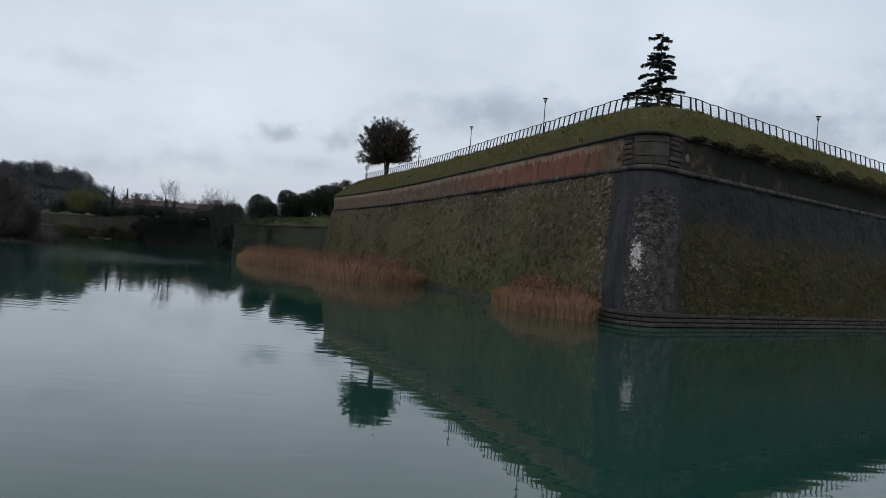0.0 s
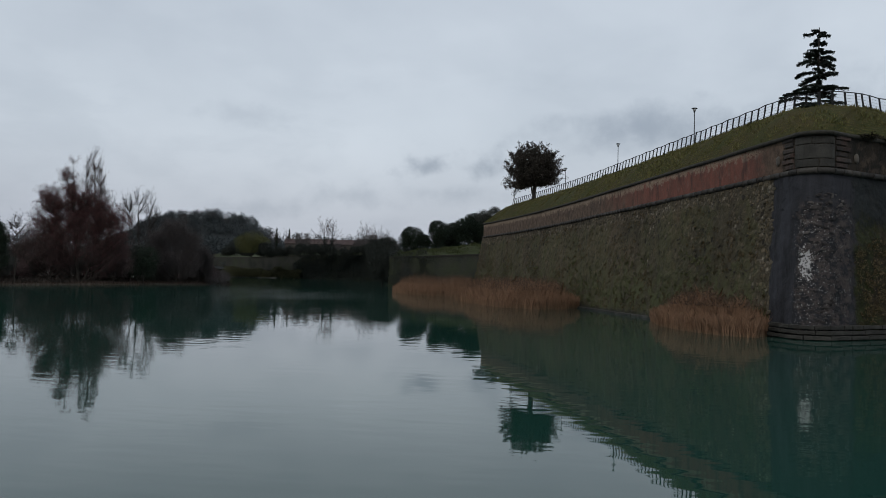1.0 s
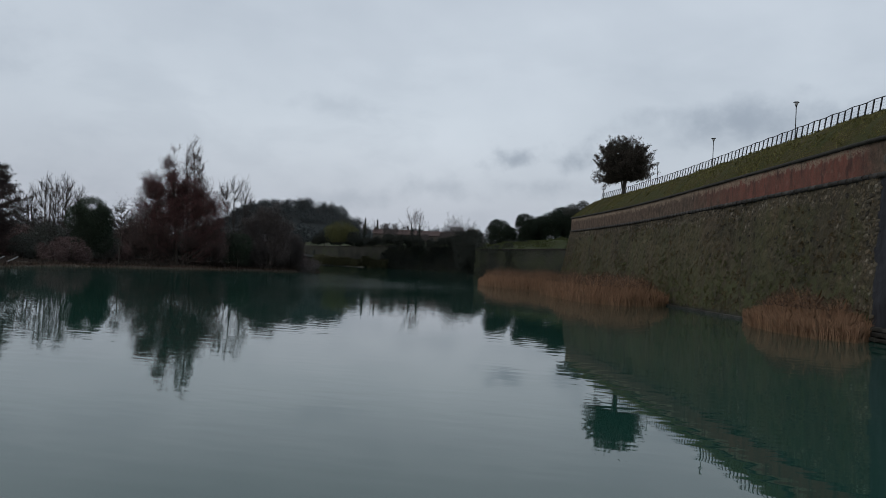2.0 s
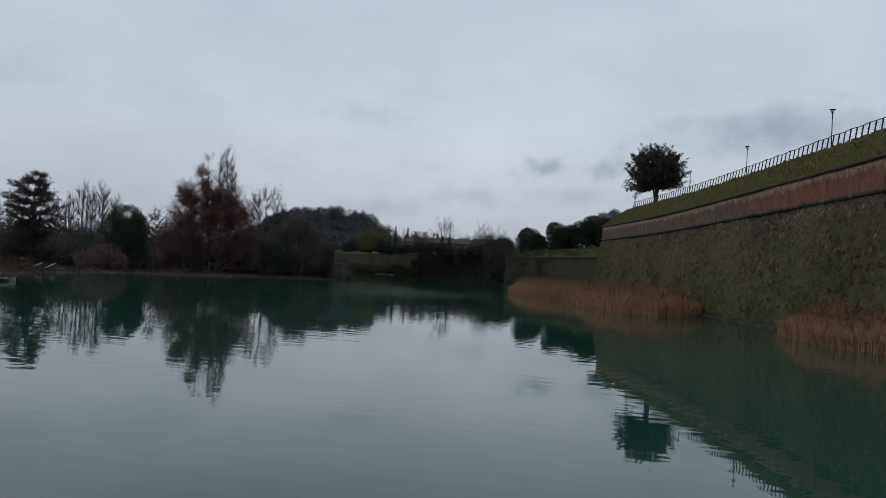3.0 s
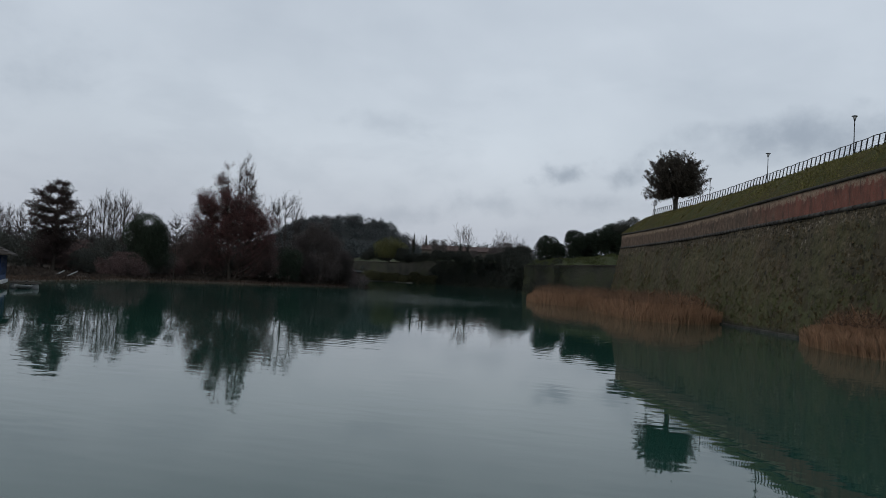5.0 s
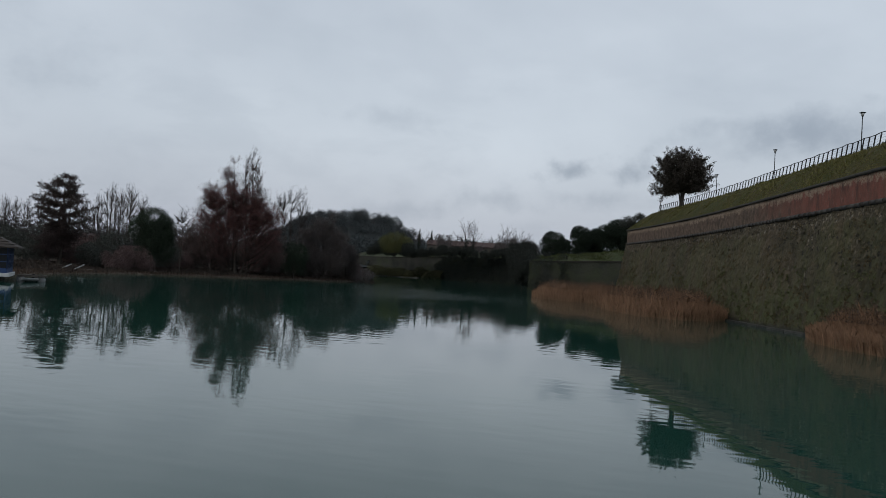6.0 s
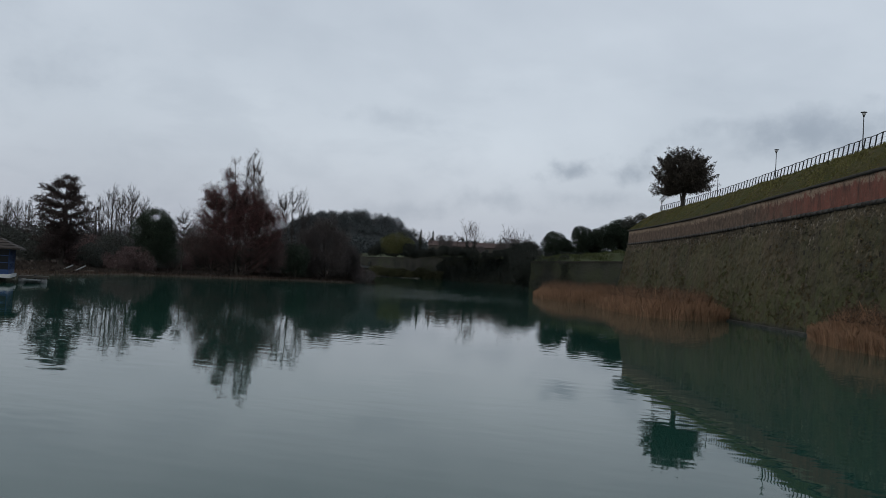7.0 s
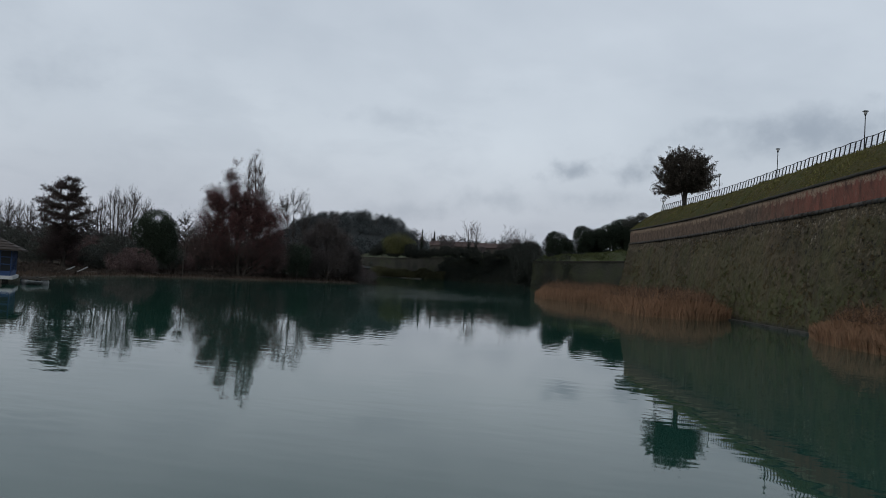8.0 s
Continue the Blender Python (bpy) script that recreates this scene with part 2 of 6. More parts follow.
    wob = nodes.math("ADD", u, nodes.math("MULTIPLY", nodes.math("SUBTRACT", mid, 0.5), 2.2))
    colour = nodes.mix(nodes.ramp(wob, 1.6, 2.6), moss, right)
    # smooth dressed strip beside the salient
    strip = nodes.math("MULTIPLY", nodes.ramp(nodes.math("ADD", u, nodes.math("MULTIPLY", nodes.math("SUBTRACT", mid, 0.5), 1.0)), -4.8, -4.5), nodes.ramp(wob, 4.4, 3.6))
    bare = nodes.mix(nodes.ramp(run, 0.35, 0.7), SALIENT_BLUE, SALIENT_DARK)
    colour = nodes.mix(strip, colour, bare)
    # flaking rubble with lime and lichen on the salient itself
    fleck = nodes.noise(nodes.stretch(uv, 1.0, 0.8, 1.0), 2.4, 6, 0.7)
    flake = nodes.math("MULTIPLY", nodes.ramp(wob, -1.5, -0.9), nodes.ramp(wob, 4.2, 3.0))
    flake = nodes.math("MULTIPLY", flake, nodes.ramp(nodes.math("ADD", v, nodes.math("MULTIPLY", mid, 2.0)), 11.6, 10.4))
    raw = nodes.mix(nodes.ramp(nodes.noise(uv, 1.1, 6, 0.7), 0.42, 0.60), SALIENT_DARK, LICHEN_BROWN)
    raw = nodes.mix(nodes.math("MULTIPLY", nodes.ramp(nodes.noise(uv, 1.6, 6, 0.75), 0.57, 0.66), 0.36), raw, LIME_WHITE)
    # holes in colour only: their shade is painted near black
    holes = nodes.ramp(nodes.noise(nodes.stretch(uv, 1.0, 1.5, 1.0), 1.5, 5, 0.6), 0.56, 0.62)
    raw = nodes.mix(nodes.math("MULTIPLY", holes, 0.85), raw, (0.009, 0.009, 0.009))
    colour = nodes.mix(nodes.math("MULTIPLY", flake, 0.85), colour, raw)
    spot = nodes.math("ADD", nodes.math("POWER", nodes.math("DIVIDE", nodes.math("ADD", u, 0.5), 0.42), 2.0), nodes.math("POWER", nodes.math("DIVIDE", nodes.math("SUBTRACT", v, 5.4), 0.95), 2.0))
    small = nodes.noise(uv, 5.5, 5, 0.65)
    spot = nodes.math("ADD", spot, nodes.math("MULTIPLY", nodes.math("SUBTRACT", fleck, 0.5), 7.0))
    spot = nodes.math("ADD", spot, nodes.math("MULTIPLY", nodes.math("SUBTRACT", small, 0.5), 13.0))
    colour = nodes.mix(nodes.math("MULTIPLY", nodes.ramp(spot, 1.0, 0.4), 0.85), colour, LIME_WHITE)
    band = nodes.math("MULTIPLY", nodes.ramp(nodes.math("ABSOLUTE", nodes.math("SUBTRACT", u, 0.1)), 2.2, 0.3), nodes.ramp(v, 10.5, 8.0))
    drip = nodes.math("MULTIPLY", band, nodes.ramp(small, 0.605, 0.64))
    colour = nodes.mix(nodes.math("MULTIPLY", drip, 0.8), colour, LIME_WHITE)
    # wet, dark foot
    foot = nodes.math("ADD", v, nodes.math("MULTIPLY", nodes.math("SUBTRACT", mid, 0.5), 0.8))
    colour = nodes.mix(nodes.math("MULTIPLY", nodes.ramp(foot, 0.7, 0.25), 0.75), colour, (0.03, 0.03, 0.025))
    colour = nodes.mix(nodes.math("MULTIPLY", nodes.ramp(fine, 0.54, 0.74), 0.3), colour, RUBBLE_DARK)
    relief = nodes.math("ADD", nodes.math("MULTIPLY", fine, 0.4), nodes.math("MULTIPLY", nodes.math("MULTIPLY", gaps, eroded), -0.6))
    relief = nodes.math("SUBTRACT", relief, nodes.math("MULTIPLY", pit, 0.8))
    relief = nodes.math("ADD", relief, nodes.math("MULTIPLY", nodes.math("ADD", mid, nodes.noise(p, 1.6, 5, 0.6)), nodes.math("MULTIPLY_ADD", strip, -0.9, 1.1)))
    finish(nodes, bsdf, colour, 0.93, relief, 0.16, 0.2)
    return mat


def make_wall_upper():
    """The upright upper wall: worn red render on one face, bare dark stone at the salient and beyond it."""
    mat, nodes, bsdf = surface("wall_upper")
    uv = nodes.tree.nodes.new("ShaderNodeUVMap").outputs[0]
    split = nodes.tree.nodes.new("ShaderNodeSeparateXYZ")
    nodes.put(split.inputs[0], uv)
    u, v = split.outputs[0], split.outputs[1]
    p = place(nodes)
    broad, mid, fine = nodes.noise(p, 0.22, 4), nodes.noise(p, 1.3, 5, 0.65), nodes.noise(p, 6.0, 5, 0.65)
    run = nodes.noise(nodes.stretch(uv, 0.55, 0.22, 1.0), 1.0, 6, 0.68)
    red = nodes.mix(nodes.ramp(run, 0.3, 0.66), RED_RENDER, RED_DARK)
    red = nodes.mix(nodes.math("MULTIPLY", nodes.ramp(mid, 0.55, 0.7), 0.45), red, RED_PALE)
    worn = nodes.mix(nodes.ramp(mid, 0.35, 0.65), WORN_BUFF, WORN_BROWN)
    far = nodes.math("ADD", u, nodes.math("MULTIPLY", nodes.math("SUBTRACT", broad, 0.5), 45.0))
    far = nodes.math("ADD", far, nodes.math("MULTIPLY", nodes.math("SUBTRACT", run, 0.5), 40.0))
    left = nodes.mix(nodes.ramp(far, -52.0, -28.0), worn, red)
    # the render has dropped off along the top and near the salient
    top = nodes.math("ADD", v, nodes.math("MULTIPLY", nodes.math("SUBTRACT", mid, 0.5), 2.4))
    top = nodes.math("ADD", top, nodes.math("MULTIPLY", nodes.math("SUBTRACT", run, 0.5), 1.2))
    left = nodes.mix(nodes.math("MULTIPLY", nodes.ramp(top, 14.2, 14.65), nodes.ramp(fine, 0.36, 0.52)), left, WORN_PALE)
    near = nodes.math("ADD", u, nodes.math("MULTIPLY", nodes.math("SUBTRACT", mid, 0.5), 4.0))
    left = nodes.mix(nodes.ramp(near, -8.5, -5.0), left, worn)
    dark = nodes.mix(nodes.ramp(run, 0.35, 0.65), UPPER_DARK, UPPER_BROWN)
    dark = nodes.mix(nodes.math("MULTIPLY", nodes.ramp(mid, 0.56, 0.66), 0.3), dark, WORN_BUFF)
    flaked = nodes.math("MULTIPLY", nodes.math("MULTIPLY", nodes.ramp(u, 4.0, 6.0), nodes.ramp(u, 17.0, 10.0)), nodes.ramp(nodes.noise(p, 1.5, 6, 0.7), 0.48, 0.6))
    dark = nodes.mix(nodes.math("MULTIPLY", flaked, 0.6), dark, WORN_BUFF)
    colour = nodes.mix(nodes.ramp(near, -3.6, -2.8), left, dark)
    chip = nodes.math("MULTIPLY", nodes.ramp(nodes.noise(p, 2.2, 5, 0.7), 0.57, 0.63), nodes.ramp(near, 1.0, -4.0))
    colour = nodes.mix(nodes.math("MULTIPLY", chip, 0.55), colour, WORN_BUFF)
    drips = nodes.math("MULTIPLY", nodes.ramp(nodes.noise(nodes.stretch(uv, 0.45, 0.16, 1.0), 2.0, 6, 0.65), 0.52, 0.68), 0.6)
    colour = nodes.mix(drips, colour, (0.028, 0.025, 0.023))
    colour = nodes.mix(nodes.math("MULTIPLY", nodes.ramp(fine, 0.55, 0.75), 0.5), colour, (0.05, 0.045, 0.04))
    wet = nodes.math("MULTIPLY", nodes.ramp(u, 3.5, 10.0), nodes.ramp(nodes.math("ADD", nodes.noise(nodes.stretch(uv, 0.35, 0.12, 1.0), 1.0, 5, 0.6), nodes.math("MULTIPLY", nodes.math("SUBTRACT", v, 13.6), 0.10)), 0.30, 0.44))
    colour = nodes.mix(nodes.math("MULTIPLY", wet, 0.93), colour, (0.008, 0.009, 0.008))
    finish(nodes, bsdf, colour, 0.92, nodes.math("ADD", fine, mid), 0.07, 0.2)
    return mat


def make_water():
    mat, nodes, bsdf = surface("water")
    p = place(nodes)
    broad = nodes.noise(p, 0.02, 3)
    colour = nodes.mix(nodes.ramp(broad, 0.35, 0.65), WATER_A, WATER_B)
    nodes.put(bsdf.inputs["Base Color"], colour)
    ruffled = nodes.tree.nodes.new("ShaderNodeVectorMath")
    ruffled.operation = "DISTANCE"
    nodes.put(ruffled.inputs[0], p)
    ruffled.inputs[1].default_value = (-88.0, 130.0, 0.0)
    breeze = nodes.math("MULTIPLY", nodes.ramp(ruffled.outputs["Value"], 85.0, 35.0), nodes.ramp(nodes.noise(p, 0.05, 3), 0.25, 0.6))
    nodes.put(bsdf.inputs["Roughness"], nodes.math("MULTIPLY_ADD", breeze, 0.062, 0.018))
    bsdf.inputs["IOR"].default_value = 1.333
    calm = nodes.ramp(nodes.noise(p, 0.03, 3), 0.38, 0.66)
    ripple = nodes.noise(nodes.stretch(p, 0.5, 1.25, 1.0), 1.05, 1, 0.4)
    crisp = nodes.noise(nodes.stretch(p, 0.6, 1.5, 1.0), 2.6, 1, 0.4)
    swell = nodes.noise(nodes.stretch(p, 0.7, 1.1, 1.0), 0.4, 1, 0.4)
    height = nodes.math("ADD", nodes.math("MULTIPLY", ripple, nodes.math("MULTIPLY_ADD", calm, 0.0050, 0.0034)), nodes.math("MULTIPLY", swell, 0.0022))
    height = nodes.math("ADD", height, nodes.math("MULTIPLY", crisp, nodes.math("MULTIPLY_ADD", calm, 0.0009, 0.0005)))
    bump = nodes.add("ShaderNodeBump", Height=height, Distance=1.0, Strength=1.0)
    nodes.put(bsdf.inputs["Normal"], bump.outputs[0])
    return mat


def make_grass():
    mat, nodes, bsdf = surface("turf")
    p = place(nodes)
    broad, mid, fine = nodes.noise(p, 0.3, 5), nodes.noise(p, 1.6, 4), nodes.noise(p, 9.0, 3)
    colour = nodes.mix(nodes.ramp(broad, 0.35, 0.65), TURF_GREEN, TURF_OLIVE)
    colour = nodes.mix(nodes.math("MULTIPLY", nodes.ramp(mid, 0.5, 0.7), 0.6), colour, TURF_STRAW)
    colour = nodes.mix(nodes.math("MULTIPLY", nodes.ramp(fine, 0.4, 0.75), 0.6), colour, (0.03, 0.032, 0.015))
    finish(nodes, bsdf, colour, 0.95, fine, 0.1, 0.1)
    return mat

M_RUBBLE, M_UPPER, M_WATER, M_TURF = make_wall_stone(), make_wall_upper(), make_water(), make_grass()
M_COPING = plain("coping_stone", (0.025, 0.024, 0.020), (0.043, 0.039, 0.031), 2.5, 0.95, 0.06, objects=0.4)
M_CORDON = plain("cordon_stone", (0.056, 0.050, 0.043), (0.031, 0.028, 0.025), 0.9, 0.85, 0.06, objects=0.7)
M_QUOIN = plain("quoin_stone", (0.056, 0.046, 0.040), (0.028, 0.026, 0.024), 1.6, 0.92, 0.06, objects=0.8, c=(0.075, 0.045, 0.036))
M_PLINTH = plain("plinth_stone", (0.052, 0.049, 0.043), (0.030, 0.029, 0.025), 1.2, 0.92, 0.06, objects=0.6)
M_STONE = plain("field_stone", (0.078, 0.064, 0.045), (0.046, 0.040, 0.027), 2.2, 0.95, 0.05, objects=0.9, islands=0.6)
M_RUBBLE_PIECE = plain("flaking_stone", (0.054, 0.046, 0.042), (0.026, 0.025, 0.026), 1.3, 0.95, 0.06, objects=0.9, c=(0.085, 0.075, 0.07))
M_ROUGH = plain("rough_pasture", (0.030, 0.042, 0.013), (0.034, 0.036, 0.015), 0.4, 0.97, 0.2)
M_PALE = plain("pale_stone", (0.12, 0.105, 0.088), (0.07, 0.063, 0.054), 2.0, 0.9, 0.03)
M_BANK = plain("bank_earth", (0.085, 0.064, 0.048), (0.060, 0.048, 0.036), 0.4, 0.97, 0.15)
M_FARWALL = plain("far_wall_stone", (0.036, 0.035, 0.029), (0.019, 0.021, 0.017), 0.22, 0.95, 0.2, c=(0.032, 0.037, 0.020))

# ---- helpers for building ----


def mesh_of(name, verts, faces, material, smooth=False, uvs=None):
    me = bpy.data.meshes.new(name)
    me.from_pydata([tuple(v) for v in verts], [], faces)
    if uvs is not None:
        layer = me.uv_layers.new(name="UVMap")
        index = np.empty(len(me.loops), np.int32)
        me.loops.foreach_get("vertex_index", index)
        layer.data.foreach_set("uv", np.asarray(uvs, np.float32)[index].ravel())
    me.materials.append(material)
    if smooth:
        me.polygons.foreach_set("use_smooth", np.ones(len(me.polygons), bool))
    me.update()
    return me


def piece(name, me, parent=None, label="", m=None):
    """An object on a mesh, under its thing or part."""
    ob = new(name, me)
    if parent:
        ob.parent = parent
    if m is not None:
        ob.matrix_basis = m
    if label:
        tagged(ob, label)
    return ob


def part(name, bm, material, parent=None, label="", smooth=False):
    """A bmesh as one mesh object."""
    me = bpy.data.meshes.new(name)
    bm.to_mesh(me)
    bm.free()
    me.materials.append(material)
    if smooth:
        me.polygons.foreach_set("use_smooth", np.ones(len(me.polygons), bool))
    return piece(name, me, parent, label)


def box_bm(bm, x0, x1, y0, y1, z0, z1, bevel=0.0):
    made = bmesh.ops.create_cube(bm, size=1.0)["verts"]
    for v in made:
        v.co = Vector(((x0 + x1) / 2 + v.co.x * (x1 - x0), (y0 + y1) / 2 + v.co.y * (y1 - y0), (z0 + z1) / 2 + v.co.z * (z1 - z0)))
    if bevel:
        edges = list({e for v in made for e in v.link_edges})
        bmesh.ops.bevel(bm, geom=edges, offset=bevel, segments=1, affect="EDGES")


def box(name, size, material, parent=None, label="", bevel=0.01):
    x0, x1, y0, y1, z0, z1 = size
    bm = bmesh.new()
    box_bm(bm, x0, x1, y0, y1, z0, z1, bevel)
    return part(name, bm, material, parent, label)


def tube(points, radii, sides):
    """Vertices and faces of a tapered tube along points."""
    points = np.asarray(points, float)
    along = np.concatenate([points[1:2] - points[:1], points[2:] - points[:-2], points[-1:] - points[-2:-1]])
    along /= np.sqrt((along * along).sum(1))[:, None] + 1e-9
    ref = np.array([0.31, 0.95, 0.05]) if abs(along[0][2]) > 0.8 else np.array([0.0, 0.0, 1.0])
    x_, y_, z_ = along.T
    a = np.column_stack([y_ * ref[2] - z_ * ref[1], z_ * ref[0] - x_ * ref[2], x_ * ref[1] - y_ * ref[0]])
    a /= np.sqrt((a * a).sum(1))[:, None] + 1e-9
    b = np.column_stack([y_ * a[:, 2] - z_ * a[:, 1], z_ * a[:, 0] - x_ * a[:, 2], x_ * a[:, 1] - y_ * a[:, 0]])
    turn = np.arange(sides) * 2 * np.pi / sides
    ring = np.cos(turn)[None, :, None] * a[:, None, :] + np.sin(turn)[None, :, None] * b[:, None, :]
    verts = (points[:, None, :] + ring * np.asarray(radii)[:, None, None]).reshape(-1, 3)
    faces = []
    for i in range(len(points) - 1):
        for j in range(sides):
            k = (j + 1) % sides
            faces.append((i * sides + j, i * sides + k, (i + 1) * sides + k, (i + 1) * sides + j))
    faces.append(tuple(range((len(points) - 1) * sides, len(points) * sides)))
    return verts, faces


def tubes_mesh(name, runs, material, smooth=True):
    verts, faces, at = [], [], 0
    for points, radii, sides in runs:
        v, f = tube(points, radii, sides)
        verts.append(v)
        faces.extend(tuple(i + at for i in q) for q in f)
        at += len(v)
    return mesh_of(name, np.concatenate(verts), faces, material, smooth)


def smoothstep(x):
    x = np.clip(x, 0, 1)
    return x * x * (3 - 2 * x)


# ---- plan of the bastion ----
FACE_A, FACE_B = radians(17.8), radians(-50.5)
UA, UB = np.array([-math.sin(FACE_A), math.cos(FACE_A)]), np.array([-math.sin(FACE_B), math.cos(FACE_B)])
NA, NB = np.array([UA[1], -UA[0]]), np.array([-UB[1], UB[0]])
FOOT_A, FOOT_B = 32.0, 36.8
END_A, END_B = 176.0, 128.0
Z_CORDON, Z_TOP, W_CORDON = 12.3, 15.1, 1.8


def line_meet(n1, c1, n2, c2):
    return np.linalg.solve(np.array([n1, n2]), np.array([c1, c2]))


def bend(p):
    """The long face swings a little towards the water at its far end."""
    al = p @ UA
    return p - np.outer(4.0 * np.clip((al - 112.0) / 64.0, 0, 1.4) ** 2, NA)


@functools.lru_cache(maxsize=None)
def contour(w, step=0.5, flank=40.0, radius=None):
    """The wall's line w metres inside the foot: points and the run along it from the salient (negative on the long face)."""
    r = 1.7 + 0.6 * max(w - 2.2, 0) if radius is None else radius
    corner = line_meet(NA, FOOT_A + w, NB, FOOT_B + w)
    far_a = NA * (FOOT_A + w) + UA * (END_A - w)
    far_b = NB * (FOOT_B + w) + UB * (END_B - w)
    poly = [far_a + NA * flank, far_a, corner, far_b, far_b + NB * flank]
    points, kind = [], []
    counts = [int(flank / 2), int((END_A - 50) / step), int((END_B - 45) / step), int(flank / 2)]
    cut = []
    for i in (1, 2, 3):
        a, b = poly[i - 1] - poly[i], poly[i + 1] - poly[i]
        a, b = a / np.linalg.norm(a), b / np.linalg.norm(b)
        half = math.acos(np.clip(a @ b, -1, 1)) / 2
        reach = r / math.tan(half)
        mid = poly[i] + (a + b) / np.linalg.norm(a + b) * r / math.sin(half)
        arc = []
        s, e = poly[i] + a * reach - mid, poly[i] + b * reach - mid
        s0, e0 = math.atan2(s[1], s[0]), math.atan2(e[1], e[0])
        sweep = (e0 - s0 + math.pi) % (2 * math.pi) - math.pi
        for k in range(17):
            t = s0 + sweep * k / 16
            arc.append(mid + r * np.array([math.cos(t), math.sin(t)]))
        cut.append(arc)
    runs = [(poly[0], cut[0][0]), (cut[0][-1], cut[1][0]), (cut[1][-1], cut[2][0]), (cut[2][-1], poly[4])]
    for i, (a, b) in enumerate(runs):
        for k in range(counts[i]):
            t = k / counts[i]
            if i == 1:
                t = 1 - (1 - t) ** 1.35 if k else 0.0
            points.append(a + (b - a) * t)
        if i < 3:
            points.extend(cut[i])
            points.pop()
    points.append(poly[4])
    points = np.array(points)
    past = np.clip((points - corner) @ UB, 0, 90) * (np.arange(len(points)) >= counts[0] + counts[1] + 32)
    points += np.outer(0.032 * past * min(max(w, 0), 1.8) / 1.8, NB)  # the shorter face leans back more and more
    points = bend(points)
    salient = counts[0] + 16 + counts[1] + 8
    run = np.concatenate([[0], np.cumsum(np.linalg.norm(np.diff(points, axis=0), axis=1))])
    return points, run - run[salient]


def sweep(name, profile, material, parent=None, label="", rough=0.0, smooth=True, step=0.5, close=False, seed=0, pitted=0.0):
    """A band along the wall: profile is rows of (z, w). rough pushes its surface in and out, pitted digs holes where stones have dropped out."""
    rings, uvs = [], []
    for z, w in profile:
        points, run = contour(w, step)
        rings.append(np.column_stack([points, np.full(len(points), z)]))
        uvs.append(np.column_stack([run, np.full(len(points), z)]))
    rings, uvs = np.array(rings), np.array(uvs)
    if rough:
        inward = np.gradient(rings[:, :, :2], axis=1)
        inward = np.stack([inward[:, :, 1], -inward[:, :, 0]], 2)
        inward /= np.linalg.norm(inward, axis=2)[:, :, None] + 1e-9
        for i in range(rings.shape[0]):
            for j in range(rings.shape[1]):
                p = Vector(rings[i, j]) * 0.55 + Vector((seed, 0, 0))
                d = noise.noise(p) * 0.55 + noise.noise(p * 3.1) * 0.35 + noise.noise(p * 0.22) * 0.9
                deep = d * rough
                if pitted and abs(uvs[i, j, 0]) > 4.6:
                    lump = noise.noise(p * 2.3 + Vector((7, 3, 0))) + 0.6 * noise.noise(p * 5.6)
                    deep += pitted * max(0.0, lump - 0.42) - 0.13 * max(0.0, -0.15 - lump)
                rings[i, j, :2] += inward[i, j] * deep
    rows_, cols = rings.shape[:2]
    faces = []
    for i in range(rows_ - 1 + (1 if close else 0)):
        k = (i + 1) % rows_
        for j in range(cols - 1):
            faces.append((i * cols + j, i * cols + j + 1, k * cols + j + 1, k * cols + j))
    return piece(name, mesh_of(name, rings.reshape(-1, 3), faces, material, smooth, uvs.reshape(-1, 2)), parent, label)


def bank_height(w, u):
    """Height of the turf w metres inside the coping."""
    return Z_TOP + 0.16 + (TURF_TOP - Z_TOP - 0.16) * (1 - (1 - min(w / 5.2, 1.0)) ** 1.7)


TURF_TOP = 19.15
bastion = tagged(new("bastion"), "old moss-grown stone bastion rising from the water, red upper band", "fortress", kind="structure")
lower = [(-1.5, -0.25)] + [(z, W_CORDON * max(z, 0) / Z_CORDON) for z in np.linspace(0, Z_CORDON, 76)]
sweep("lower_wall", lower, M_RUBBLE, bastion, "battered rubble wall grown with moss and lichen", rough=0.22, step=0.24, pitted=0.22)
upper = [(z, W_CORDON + 0.10) for z in np.linspace(Z_CORDON, Z_TOP, 10)]
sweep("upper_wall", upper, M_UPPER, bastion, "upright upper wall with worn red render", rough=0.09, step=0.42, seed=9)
cop = [(Z_TOP - 0.12, W_CORDON + 0.12), (Z_TOP - 0.10, W_CORDON - 0.08), (Z_TOP + 0.06, W_CORDON - 0.13), (Z_TOP + 0.20, W_CORDON - 0.05), (Z_TOP + 0.22, W_CORDON + 0.6), (Z_TOP - 0.2, W_CORDON + 0.6)]
sweep("coping", cop, M_COPING, bastion, "dark weathered coping course under the turf", rough=0.10, close=True, seed=4)
turf = [(bank_height(w, 0), W_CORDON + 0.05 + w) for w in (0.0, 0.3, 0.7, 1.2, 1.8, 2.4, 3.0, 3.6, 4.2, 4.8, 5.5, 7.0, 10.0, 15.0, 22.0)]
turf += [(0.0, W_CORDON + 22.5)]
grass_bank = tagged(sweep("grass_bank", turf, M_TURF, None, rough=0.16, seed=2), "steep grass bank on top of the bastion wall", "bank", kind="structure")

# ---- water and ground ----
SHORE = [(-40, -30), (-70, 20), (-92, 60), (-106, 96), (-116, 121), (-121, 137), (-116, 166), (-110, 190), (-102, 208), (-101, 215), (-112, 226), (-150, 280), (-200, 400), (-225, 480),
         (-165, 458), (-100, 446), (-40, 440), (-30, 300), (-14, 190), (40, 190), (60, 120), (150, 150), (240, 120), (150, -30)]


